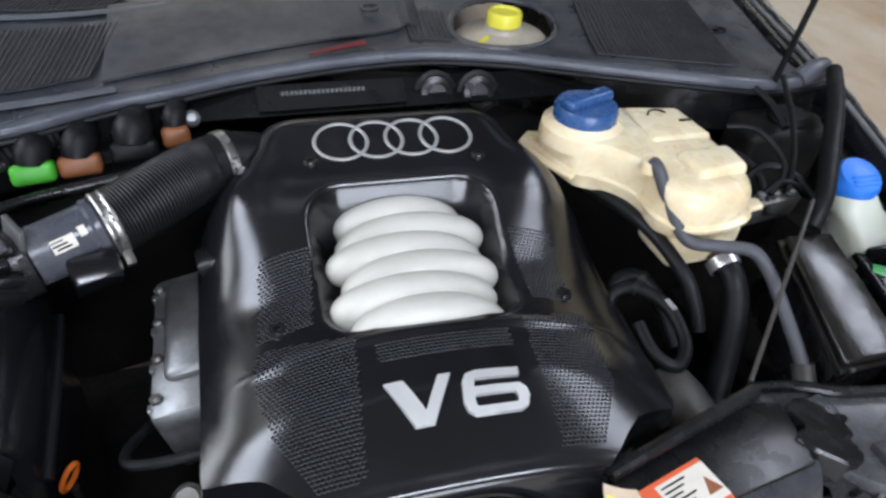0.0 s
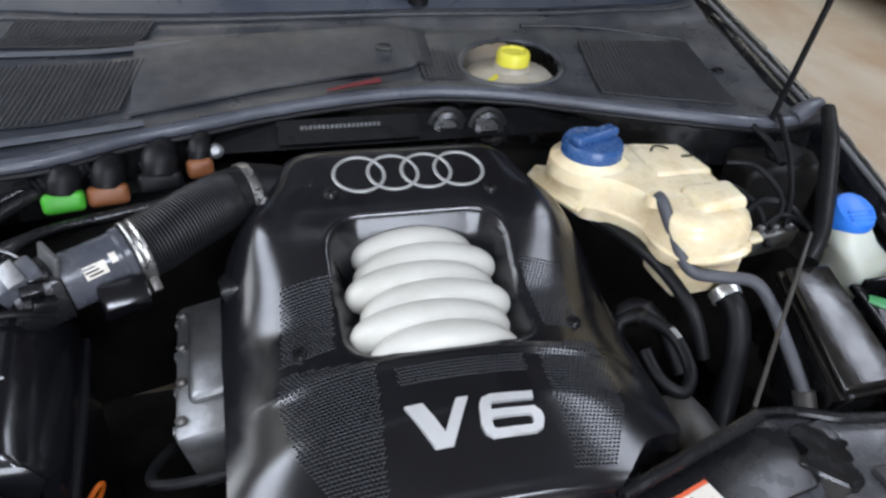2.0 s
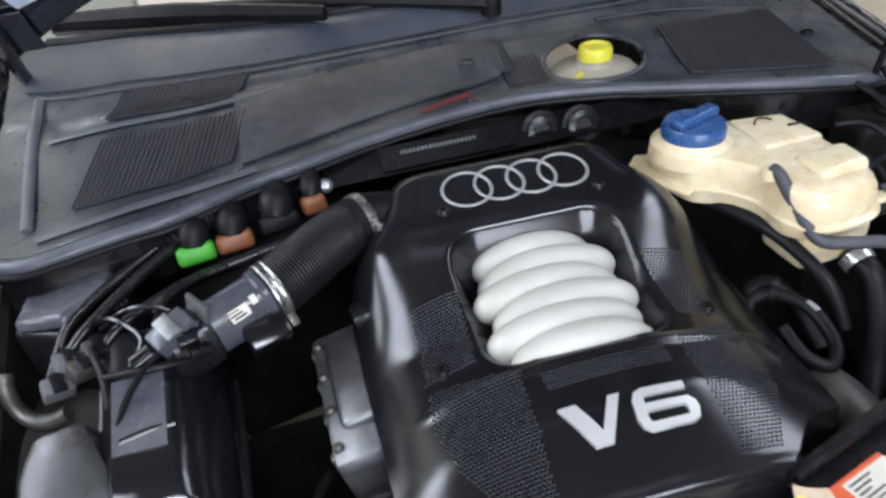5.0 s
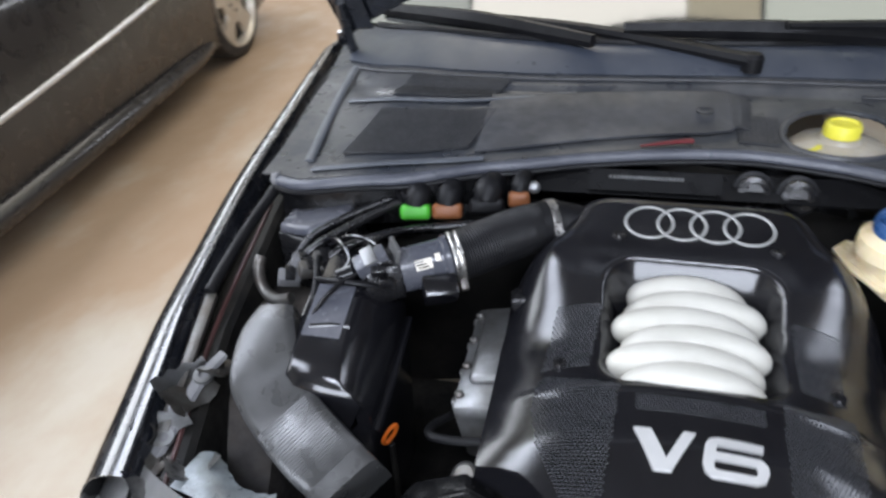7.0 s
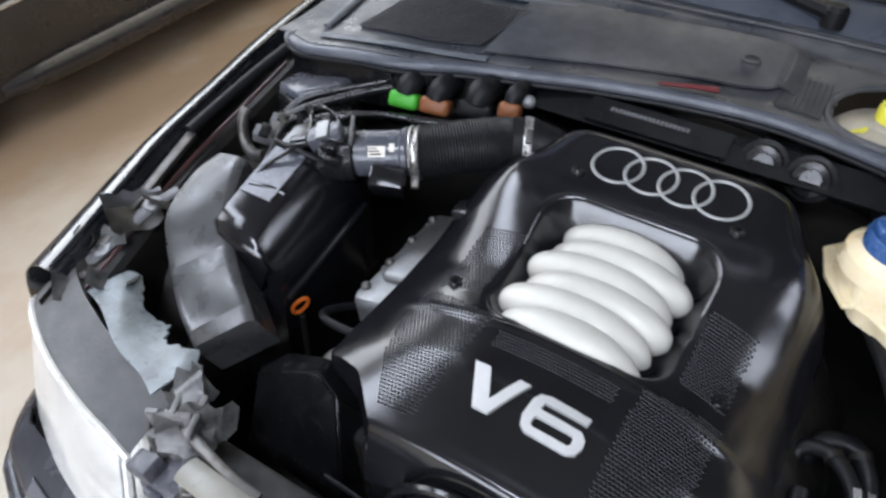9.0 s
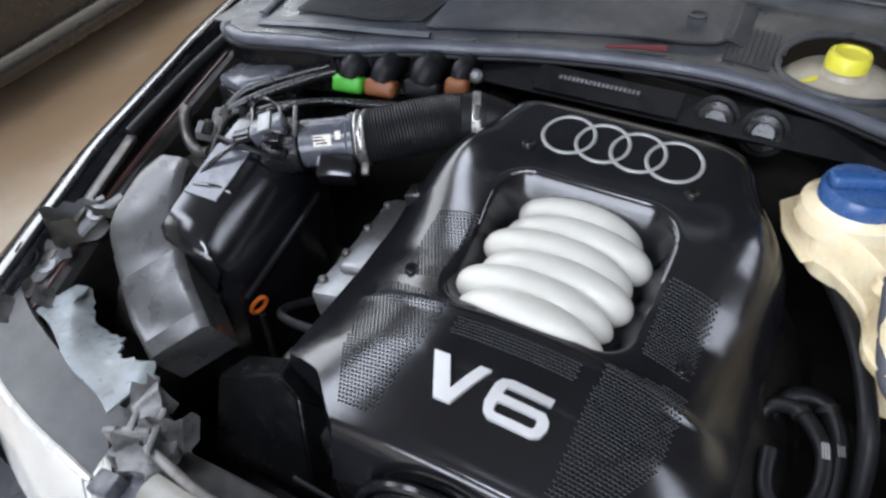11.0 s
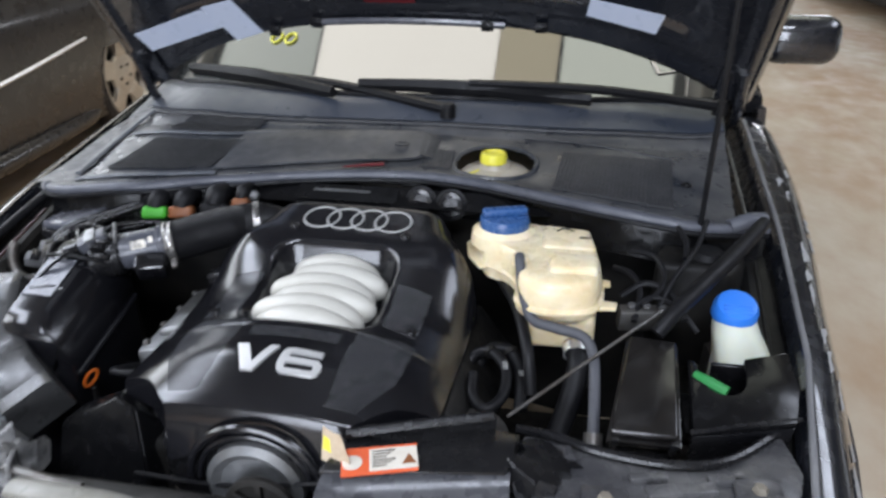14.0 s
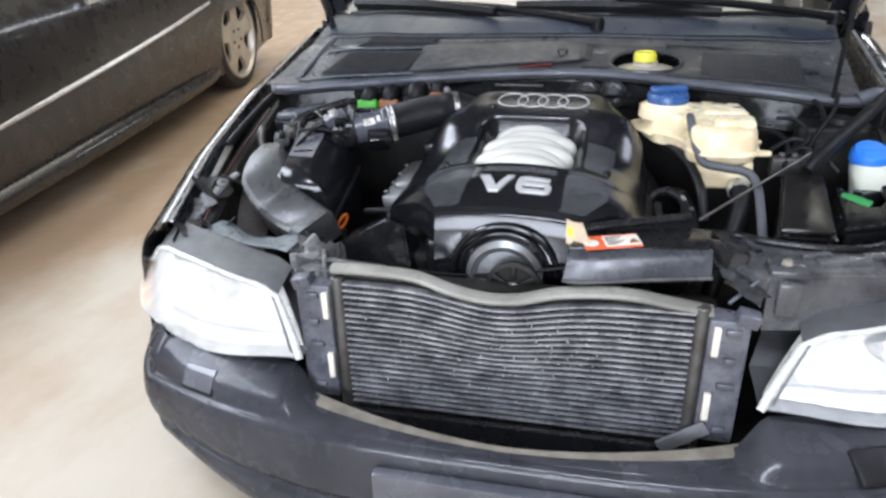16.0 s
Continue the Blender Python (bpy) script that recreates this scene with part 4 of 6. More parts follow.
# ---- broken front panel ----
def ragged(x0, x1, y, z, seed, h=0.05):
    r = random.Random(seed)
    n = 9
    out = [(x0 + (x1 - x0) * i / n, y + r.uniform(-0.012, 0.03)) for i in range(n + 1)] + [(x1 - (x1 - x0) * i / n, y - 0.045 + r.uniform(-0.018, 0.012)) for i in range(n + 1)]
    return prism(out, z - h, z + r.uniform(-0.004, 0.01), 0.003, 1)


def shard(seed, w, h):
    """A torn, curled flake of plastic."""
    r = random.Random(seed)
    n, m = 7, 5
    e0 = [r.uniform(-0.2, 0.15) for _ in range(n + 1)]
    e1 = [r.uniform(-0.15, 0.3) for _ in range(n + 1)]
    cu, tw = r.uniform(-1.2, 1.2), r.uniform(-0.8, 0.8)
    bm = bmesh.new()
    g = []
    for i in range(n + 1):
        u = i / n - 0.5
        row = []
        for j in range(m + 1):
            v = e0[i] + (1 - e0[i] - e1[i]) * j / m - 0.5
            row.append(bm.verts.new((u * w, v * h, cu * u * u * w + tw * u * v * h + r.uniform(-0.0025, 0.0025))))
        g.append(row)
    for i in range(n):
        for j in range(m):
            bm.faces.new((g[i][j], g[i + 1][j], g[i + 1][j + 1], g[i][j + 1]))
    bmesh.ops.solidify(bm, geom=bm.faces[:], thickness=0.005)
    return bm


broken = thing("broken_front_panel", (-0.42, 0.3, 0.6), "torn grey plastic stump of the front panel", "broken panel")
part("stump", ragged(-0.40, -0.325, 0.305, 0.672, 3, 0.12), SHARD, broken)
for k, (x, y, z, rx, ry, rz, w, h) in enumerate((
        (-0.372, 0.296, 0.690, 72, 0, 40, 0.075, 0.05), (-0.338, 0.310, 0.695, 78, 10, 35, 0.07, 0.05), (-0.395, 0.318, 0.700, 30, -30, 60, 0.07, 0.055),
        (-0.352, 0.276, 0.670, 60, 15, -10, 0.06, 0.05), (-0.425, 0.345, 0.690, 22, -25, 30, 0.05, 0.035),
        (-0.640, 0.410, 0.684, -14, 16, 40, 0.08, 0.05),
        (-0.335, 0.268, 0.640, 80, 0, 15, 0.05, 0.06), (-0.400, 0.290, 0.650, 70, 20, 60, 0.06, 0.07), (-0.675, 0.375, 0.688, 25, 20, 60, 0.07, 0.05))):
    part("shard", moved(shard(30 + k, 0.85 * w, 0.85 * h), pose(x, y, z - 0.004, rx, ry, rz)), SHARD, broken)
rg = random.Random(12)
JAG = [0.9 + 0.16 * math.sin(0.55 * k) + rg.uniform(-0.07, 0.07) for k in range(29)]


def torn_plate(u, v):
    """A pale torn plate between the lamp flange and the air duct, with a jagged back edge."""
    k = v * JAG[int(round(u * 28))]
    return (-0.655 + 0.230 * u + 0.014 * k, 0.380 - 0.085 * u + 0.068 * k + 0.004 * math.sin(9 * u), 0.682 + 0.012 * u + 0.012 * math.sin(7 * u + 2 * k) * k - 0.012 * k * k)


part("torn_plate", sheet(torn_plate, 28, 6, 0.003), TORN, broken, "pale torn metal plate with a jagged edge")
part("torn_plate", sheet(lambda u, v: (-0.408 + 0.050 * u + 0.01 * v, 0.318 - 0.030 * u + 0.035 * v * JAG[int(round(u * 10))], 0.694 + 0.008 * math.sin(6 * u) + 0.010 * v), 10, 5, 0.004), SHARD, broken)
for x, y, rz in ((-0.392, 0.315, 25), (-0.352, 0.302, 25)):
    part("socket_wall", moved(box(-0.004, 0.004, -0.030, 0.030, -0.045, 0.012, 0.002), pose(x, y, 0.690, 0, 8, rz)), SHARD, broken)
part("socket_wall", moved(box(-0.028, 0.028, -0.004, 0.004, -0.045, 0.010, 0.002), pose(-0.385, 0.290, 0.688, 6, 0, 25)), SHARD, broken)
solo("crash_bar", tube([(-0.352, 0.285, 0.690), (-0.27, 0.268, 0.694), (-0.22, 0.264, 0.693)], 0.007, 10, flat=0.6), STEEL, "pale rusty strip behind the condenser", "strip")

carrier = thing("front_panel", (0.55, 0.4, 0.6), "grey-black plastic front crossmember remnant with rusty bolts", "front panel")
part("panel", prism([(0.345, 0.405), (0.36, 0.445), (0.40, 0.435), (0.46, 0.410), (0.55, 0.400), (0.63, 0.422), (0.715, 0.50), (0.725, 0.42), (0.70, 0.345), (0.60, 0.318), (0.50, 0.300), (0.43, 0.285), (0.38, 0.33)], 0.69, 0.72, 0.006, 2), DUSTYD, carrier)
part("lip", tube([(0.345, 0.44, 0.726), (0.40, 0.43, 0.728), (0.46, 0.408, 0.728), (0.55, 0.398, 0.728), (0.63, 0.420, 0.728), (0.715, 0.498, 0.728)], 0.007, 8), PLASTIC, carrier, "black edge seal")
part("front_face", sheet(lambda u, v: (0.43 + 0.28 * u, 0.288 + 0.055 * u - 0.01 * v, 0.715 - 0.09 * v), 12, 6, 0.004), DUSTYD, carrier)
for x, y in ((0.463, 0.318), (0.655, 0.365)):
    part("bracket", box(x - 0.03, x + 0.03, y - 0.03, y + 0.025, 0.716, 0.730, 0.004), DUSTYD, carrier)
    part("bolt", lathe([(0.010, 0.726), (0.010, 0.734), (0.007, 0.738), (0.0, 0.738)], pose(x, y, 0), 6), RUSTY, carrier, "rusty bolt head")

for k, (x, y, z, w, h) in enumerate(((0.56, 0.355, 0.722, 0.09, 0.02), (0.62, 0.385, 0.722, 0.05, 0.016), (0.52, 0.372, 0.722, 0.05, 0.014), (0.40, 0.395, 0.722, 0.05, 0.03))):
    part("rib", moved(box(-w / 2, w / 2, -h / 2, h / 2, -0.004, 0.008, 0.003), pose(x, y, z, 0, 0, 14)), DUSTYD, carrier)
for k, (x, y, z, rz) in enumerate(((0.385, 0.340, 0.712, 40), (0.415, 0.300, 0.700, 65), (0.70, 0.36, 0.70, 20))):
    part("torn_edge", moved(shard(70 + k, 0.08, 0.05), pose(x, y, z, 15, 12, rz)), DUSTYD, carrier)
part("tab", box(0.445, 0.482, 0.272, 0.292, 0.655, 0.715, 0.004), DUSTYD, carrier)
part("tab", box(0.640, 0.675, 0.310, 0.334, 0.66, 0.715, 0.004), DUSTYD, carrier)
duct = thing("air_intake_duct", (0.22, 0.33, 0.68), "black plastic air intake duct with a red warning label", "air duct")
part("top_plate", prism([(0.104, 0.290), (0.34, 0.326), (0.352, 0.402), (0.312, 0.412), (0.150, 0.376), (0.120, 0.350)], 0.735, 0.747, 0.003), PLASTIC, duct, "flat top plate")
part("rear_ridge", tube([(0.122, 0.358, 0.752), (0.20, 0.378, 0.760), (0.315, 0.408, 0.768)], 0.008, 10), PLASTIC, duct)
part("rear_wall", sheet(lambda u, v: (0.118 + 0.2 * u, 0.360 + 0.052 * u + 0.004 * v, 0.755 - 0.085 * v + 0.012 * u), 10, 4, 0.004), PLASTIC, duct)
part("front_slope", loft([[(0.100 + 0.010 * k, 0.258 + 0.034 * k - 0.008 * (k < 0.2), 0.702 + 0.040 * math.sin(k * math.pi / 2)), (0.135 + 0.003 * k, 0.248 + 0.048 * k, 0.702 + 0.042 * math.sin(k * math.pi / 2)), (0.25, 0.278 + 0.036 * k, 0.702 + 0.042 * math.sin(k * math.pi / 2)), (0.345, 0.300 + 0.030 * k, 0.702 + 0.042 * math.sin(k * math.pi / 2))] for k in (0.0, 0.1, 0.25, 0.45, 0.7, 1.0)], closed=False), SLOPEM, duct, "shiny worn front slope")
part("front_lip", tube([(0.100, 0.250, 0.703), (0.135, 0.247, 0.703), (0.25, 0.277, 0.703), (0.346, 0.299, 0.703)], 0.0035, 6), DUSTY, duct, "pale worn lip")
part("bottom", prism([(0.105, 0.275), (0.14, 0.262), (0.34, 0.315), (0.348, 0.39), (0.13, 0.345)], 0.688, 0.700, 0.003), PLASTIC, duct)
part("torn_end", moved(ragged(-0.045, 0.045, 0.0, 0.0, 21, 0.03), pose(0.365, 0.375, 0.735, 12, 10, 60)), PLASTIC, duct)
LBL = pose(0.176, 0.320, 0.7485, 1, -2, 15)
part("warning_label", moved(box(-0.048, 0.050, -0.025, 0.025, -0.0006, 0.0006, 0), LBL), LABELR, duct, "orange and cream warning label")
part("label_panel", moved(box(-0.012, 0.050, -0.020, 0.020, 0.0008, 0.0014, 0), LBL), LABELW, duct, "cream text panel with unreadable lines")
for i in range(6):
    part("text_bar", moved(box(-0.008, 0.022 - 0.006 * (i % 3), 0.014 - 0.0055 * i, 0.0158 - 0.0055 * i, 0.0016, 0.002, 0), LBL), PLASTIC, duct)
part("pictogram", moved(prism([(0.030, -0.012), (0.048, -0.012), (0.039, 0.006)], 0.0016, 0.0021, 0), LBL), BROWN, duct)
part("pictogram", moved(lathe([(0.009, 0.0008), (0.013, 0.0008), (0.013, 0.0014), (0.009, 0.0014)], LBL @ pose(-0.034, -0.002, 0), 20), LBL.inverted() @ LBL), LABELW, duct)
loose = thing("loose_label", (0.125, 0.35, 0.72), "curled cream label peeling off the air duct", "label")
part("paper", sheet(lambda u, v: (0.100 + 0.046 * u * (1 - 0.40 * v) - 0.002 * v, 0.316 + 0.020 * v - 0.014 * u, 0.742 + 0.038 * v - 0.010 * u + 0.010 * u * u), 8, 8, 0.0008), PAPERB, loose)
part("yellow_patch", sheet(lambda u, v: (0.1005 + 0.013 * u * (1 - 0.3 * v), 0.3145 + 0.020 * (0.35 + 0.4 * v) - 0.004 * u, 0.742 + 0.038 * (0.35 + 0.4 * v) - 0.003 * u), 3, 3, 0.0006), YELLOW, loose)

# ---- engine ----
CX, CY, YAW = -0.006, 0.63, -1.5
CM = Matrix.Translation((CX, CY, 0)) @ pose(0, 0, 0, 0, 0, YAW) @ Matrix.Translation((0, -CY, 0))
HALF = [(0.366, 0.136), (0.38, 0.152), (0.40, 0.172), (0.416, 0.190), (0.424, 0.214), (0.432, 0.246), (0.445, 0.248), (0.52, 0.250), (0.64, 0.255), (0.74, 0.254), (0.79, 0.240), (0.83, 0.205), (0.88, 0.186), (0.91, 0.172)]
SPINE = [(0.366, 0.763), (0.370, 0.770), (0.385, 0.7755), (0.42, 0.788), (0.46, 0.803), (0.535, 0.808), (0.555, 0.807), (0.62, 0.811), (0.67, 0.817), (0.70, 0.829), (0.73, 0.844), (0.76, 0.853), (0.785, 0.858), (0.83, 0.865), (0.885, 0.877), (0.90, 0.871), (0.91, 0.85)]
RIM = [(0.366, 0.735), (0.60, 0.735), (0.68, 0.742), (0.74, 0.765), (0.80, 0.795), (0.91, 0.810)]
BREADTH = [(0.366, 0.252), (0.74, 0.254), (0.79, 0.242), (0.83, 0.212), (0.88, 0.190), (0.91, 0.176)]


def smooth_table(x, table, h):
    return sum(lerp_table(x + h * k, table) for k in (-1, -0.5, 0, 0.5, 1)) / 5


def cover_z(x, y):
    """The cover's height: a convex front, lower side panels, a high rear deck and a sunk well for the runners."""
    top = smooth_table(y, SPINE, min(0.012, y - 0.366, 0.91 - y))
    a = min(1.0, abs(x) / smooth_table(y, BREADTH, 0.02))
    fall = a ** (2.3 + 7.0 * sstep(0.62, 0.84, y))
    z = top - max(0.004, top - smooth_table(y, RIM, 0.02)) * fall
    qx, qy = max(abs(x) - 0.072, 0), max(abs(y - 0.6515) - 0.0565, 0)
    d = math.hypot(qx, qy) - 0.040
    t = 0.5 * min(1.0, max(0.0, (0.006 - d) / 0.026)) + 0.5 * sstep(0.012, -0.024, d)
    z -= max(0.0, z - 0.771) * t
    return z + 0.003 * math.exp(-((y - 0.534) / 0.006) ** 2) * sstep(0.225, 0.16, abs(x))


def cover_pt(x, y, lift=0.0):
    return CM @ Vector((x, y, cover_z(x, y) + lift))


def cover_skin():
    bm = bmesh.new()
    nx, ny = 130, 170
    g = []
    for j in range(ny + 1):
        y = 0.366 + 0.544 * j / ny
        w = lerp_table(y, HALF)
        skirt = min(cover_z(w, y) - 0.02, 0.707 + 0.02 * sstep(0.75, 0.9, y))
        row = [bm.verts.new((-w - 0.004, y, skirt))]
        row += [bm.verts.new((w * (2 * i / nx - 1), y, cover_z(w * (2 * i / nx - 1), y))) for i in range(nx + 1)]
        row += [bm.verts.new((w + 0.004, y, skirt))]
        g.append(row)
        front = [[bm.verts.new((v.co.x, 0.366 - 0.005 * k, v.co.z - 0.030 * k * (1.0 if k < 3 else 1.0) + (0.022 * k * math.exp(-((v.co.x + 0.012) / 0.075) ** 2) if k == 3 else 0))) for v in g[0]] for k in (3, 2, 1)]
    back = [bm.verts.new((v.co.x, 0.915, v.co.z - 0.06)) for v in g[-1]]
    rows = front + g + [back]
    for a, b in zip(rows, rows[1:]):
        for k in range(len(a) - 1):
            bm.faces.new((a[k], a[k + 1], b[k + 1], b[k]))
    return moved(bm, CM)


cover = thing("engine_cover", (CX, CY, 0.70), "glossy black plastic engine cover with chrome letters and ribbed silver runners", "engine cover")
part("shell", cover_skin(), COVER, cover)
# silver runners
for i, (x0, x1) in enumerate(((-0.083, 0.078), (-0.087, 0.099), (-0.101, 0.088), (-0.088, 0.098), (-0.104, 0.088), (-0.088, 0.090))):
    y = 0.735 - 0.0352 * i
    pts, rs = [], []
    for k in range(25):
        a = math.sin(math.pi / 2 * (-1 + k / 12))
        x = (x0 + x1) / 2 + (x1 - x0) / 2 * a
        pts.append(CM @ Vector((x, y + 0.005 * (1 - a * a), 0.778 + 0.06 * (y - 0.65) + 0.024 * (1 - a * a))))
        blunt = 3.0 if i == 5 and a > 0 else 4.0 if (i % 2) == (a < 0) else 7.0
        rs.append(0.0255 * max(0.02, 1 - abs(a) ** blunt) ** 0.5)
    part("runner", tube(pts, rs, 24, 3), SILVER, cover, "silver-painted intake runner")


def ring_part(cx):
    pts = []
    for k in range(49):
        a = 2 * math.pi * k / 48
        pts.append(cover_pt(cx + 0.009 + 0.0345 * math.cos(a), 0.831 + 0.0345 * math.sin(a), 0.0012))
    return tube(pts, 0.0026, 6, 1, flat=0.7)


for cx in (-0.0705, -0.0235, 0.0235, 0.0705):
    part("ring", ring_part(cx), RINGM, cover, "dull silver emblem ring")


def letter(outline, name):
    """A raised sign on the cover from its outline and the holes after it."""
    bm = bmesh.new()
    tops = []
    for loop in outline:
        vs = [bm.verts.new((x, y, 0)) for x, y in loop]
        tops.append([bm.edges.new((vs[i], vs[(i + 1) % len(vs)])) for i in range(len(vs))])
    bmesh.ops.triangle_fill(bm, edges=[e for t in tops for e in t], use_beauty=True)
    bmesh.ops.subdivide_edges(bm, edges=bm.edges[:], cuts=1)
    ret = bmesh.ops.extrude_face_region(bm, geom=bm.faces[:])
    up = [v for v in ret["geom"] if isinstance(v, bmesh.types.BMVert)]
    upset = set(up)
    for v in bm.verts:
        x, y = v.co.x, v.co.y
        v.co = cover_pt(x, y, 0.0045 if v in upset else -0.002)
    return bm


def rrect(x0, x1, y0, y1, r, n=5):
    out = []
    for cx, cy, a0 in ((x1 - r, y1 - r, 0), (x0 + r, y1 - r, 90), (x0 + r, y0 + r, 180), (x1 - r, y0 + r, 270)):
        out += [(cx + r * math.cos(radians(a0 + 90 * k / n)), cy + r * math.sin(radians(a0 + 90 * k / n))) for k in range(n + 1)]
    return out


part("letter_v", letter([[(-0.068, 0.470), (-0.049, 0.470), (-0.032, 0.437), (-0.014, 0.470), (-0.001, 0.470), (-0.026, 0.424), (-0.045, 0.424)]], "v"), LETTERM, cover, "chrome letter V")
six = [(x * 0.92 + 0.001, y - 0.005) for x, y in [(0.074, 0.473), (0.024, 0.474), (0.013, 0.471), (0.008, 0.464), (0.005, 0.444), (0.008, 0.435), (0.016, 0.430), (0.066, 0.430), (0.075, 0.434), (0.079, 0.443), (0.078, 0.450), (0.071, 0.456), (0.020, 0.4565), (0.022, 0.4650), (0.073, 0.4650)]]
part("letter_six", letter([six, [(x * 0.92 + 0.001, y - 0.005) for x, y in rrect(0.018, 0.066, 0.4375, 0.4490, 0.004)]], "six"), LETTERM, cover, "chrome figure 6")


def dots(regions, rim):
    verts, faces = [], []
    for poly in regions:
        xs = [p[0] for p in poly]
        ys = [p[1] for p in poly]
        nrow = int((max(ys) - min(ys)) / 0.0043)
        for j in range(nrow):
            y = min(ys) + 0.0043 * j
            for i in range(int((max(xs) - min(xs)) / 0.0049) + 1):
                x = min(xs) + 0.0049 * i + (0.00245 if j % 2 else 0)
                ins = False
                for a, b in zip(poly, poly[1:] + poly[:1]):
                    if (a[1] > y) != (b[1] > y) and x < (b[0] - a[0]) * (y - a[1]) / (b[1] - a[1]) + a[0]:
                        ins = not ins
                if not ins or abs(x) > lerp_table(y, HALF) * 0.94:
                    continue
                c = len(verts)
                # rim: only the lower half ring, for the glint; else a black disc
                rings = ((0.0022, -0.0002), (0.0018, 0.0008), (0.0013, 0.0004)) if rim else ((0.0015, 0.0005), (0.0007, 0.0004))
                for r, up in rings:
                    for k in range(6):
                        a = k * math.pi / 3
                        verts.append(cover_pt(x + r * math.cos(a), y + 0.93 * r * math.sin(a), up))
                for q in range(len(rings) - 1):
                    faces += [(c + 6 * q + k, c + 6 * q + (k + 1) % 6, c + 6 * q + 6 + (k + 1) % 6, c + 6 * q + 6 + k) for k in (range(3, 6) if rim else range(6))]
                if not rim:
                    faces.append(tuple(range(c + 6, c + 12)))
    bm = bmesh.new()
    me = bpy.data.meshes.new("d")
    me.from_pydata([tuple(v) for v in verts], [], faces)
    bm.from_mesh(me)
    bpy.data.meshes.remove(me)
    return bm


for poly in ([(-0.186, 0.578), (-0.126, 0.578), (-0.118, 0.688), (-0.180, 0.688)],
             [(-0.188, 0.566), (-0.086, 0.542), (-0.096, 0.39), (-0.140, 0.385), (-0.178, 0.45), (-0.192, 0.52)],
             [(-0.066, 0.502), (0.076, 0.498), (0.078, 0.526), (-0.066, 0.532)],
             [(0.126, 0.578), (0.180, 0.578), (0.185, 0.688), (0.124, 0.688)],
             [(0.098, 0.540), (0.186, 0.560), (0.180, 0.46), (0.142, 0.39), (0.095, 0.39)]):
    tagged(part("dot_field", dots([poly], False), HOLEM, cover, "field of fine dots, black discs for the shade in them"), kind="stuff")
    tagged(part("dot_field", dots([poly], True), DOTGLINT, cover, "lower lips of the dots, coloured pale as glints"), kind="stuff")
for x, y in ((-0.164, 0.584), (0.170, 0.586), (-0.104, 0.797), (0.114, 0.787)):
    p = cover_pt(x, y, 0.001)
    part("screw", lathe([(0.0, 0.0), (0.004, 0.0), (0.0045, 0.0035), (0.0085, 0.004), (0.0095, 0.002), (0.0095, -0.004)], Matrix.Translation(p), 18, cap=False), PLASTIC, cover)

# engine block under it
block = thing("engine_block", (0, 0.62, 0.40), "dark oily engine block under the cover", "engine")
part("block", prism([(-0.26, 0.40), (0.22, 0.40), (0.24, 0.90), (-0.24, 0.90)], 0.36, 0.66, 0.02, 3), DARK, block)
part("cylinder_head", moved(box(-0.05, 0.05, -0.115, 0.115, -0.06, 0.04, 0.010), pose(-0.262, 0.67, 0.682, 0, -12, 1)), ALU, block, "cast aluminium head cover")
for k in range(4):
    part("bolt", lathe([(0.007, 0.0), (0.007, 0.006), (0.004, 0.009), (0.0, 0.009)], pose(-0.262, 0.67, 0.682, 0, -12, 1) @ pose(-0.040, -0.09 + 0.06 * k, 0.038), 8), STEEL, block)
    part("head_rib", moved(box(-0.052, -0.046, -0.10 + 0.06 * k, -0.088 + 0.06 * k, -0.05, 0.036, 0.002), pose(-0.262, 0.67, 0.682, 0, -12, 1)), ALU, block)
part("head_cap", moved(box(-0.03, 0.022, -0.07, 0.09, 0.036, 0.052, 0.010, 3), pose(-0.262, 0.67, 0.682, 0, -12, 1)), ALU, block, "raised cast lid")
part("cylinder_head", moved(box(-0.045, 0.045, -0.17, 0.17, -0.06, 0.06, 0.012), pose(0.245, 0.62, 0.66, 0, -35, -2)), DARK, block)
wedge = bmesh.new()
for p in ((-0.261, 0.415, 0.722), (-0.223, 0.402, 0.717), (-0.197, 0.432, 0.672), (-0.368, 0.416, 0.662), (-0.247, 0.391, 0.692), (-0.36, 0.366, 0.56), (-0.19, 0.356, 0.56), (-0.37, 0.45, 0.56), (-0.19, 0.45, 0.56), (-0.27, 0.45, 0.712), (-0.34, 0.45, 0.68)):
    wedge.verts.new(p)
bmesh.ops.convex_hull(wedge, input=wedge.verts[:])
bmesh.ops.dissolve_limit(wedge, angle_limit=0.05, verts=wedge.verts[:], edges=wedge.edges[:])
bmesh.ops.bevel(wedge, geom=wedge.edges[:], offset=0.003, segments=2, affect="EDGES")
part("timing_cover", wedge, FLATB, block, "black plastic belt cover with a folded peak")
part("belt_cover", prism([(-0.16, 0.366), (0.14, 0.366), (0.16, 0.40), (-0.18, 0.40)], 0.52, 0.70, 0.012, 3), PLASTIC, block)
pul = part("pulley", lathe([(0.02, -0.02), (0.065, -0.02), (0.072, -0.012), (0.070, 0.0), (0.072, 0.012), (0.062, 0.02), (0.05, 0.012), (0.02, 0.014)], pose(-0.012, 0.352, 0.655, 90, 0, 0), 36), ALU, block, "silver fan pulley")

for r, w in ((0.098, 0.006), (0.084, 0.004)):
    part("arch", tube([(-0.012 + r * math.cos(a), 0.345, 0.655 + r * math.sin(a)) for a in np.linspace(0.05, math.pi - 0.05, 17)], w, 8, 2), COVER, block, "round rim of the belt cover")
PUMP = pose(0.010, 0.322, 0.650, 90, 0, 0)
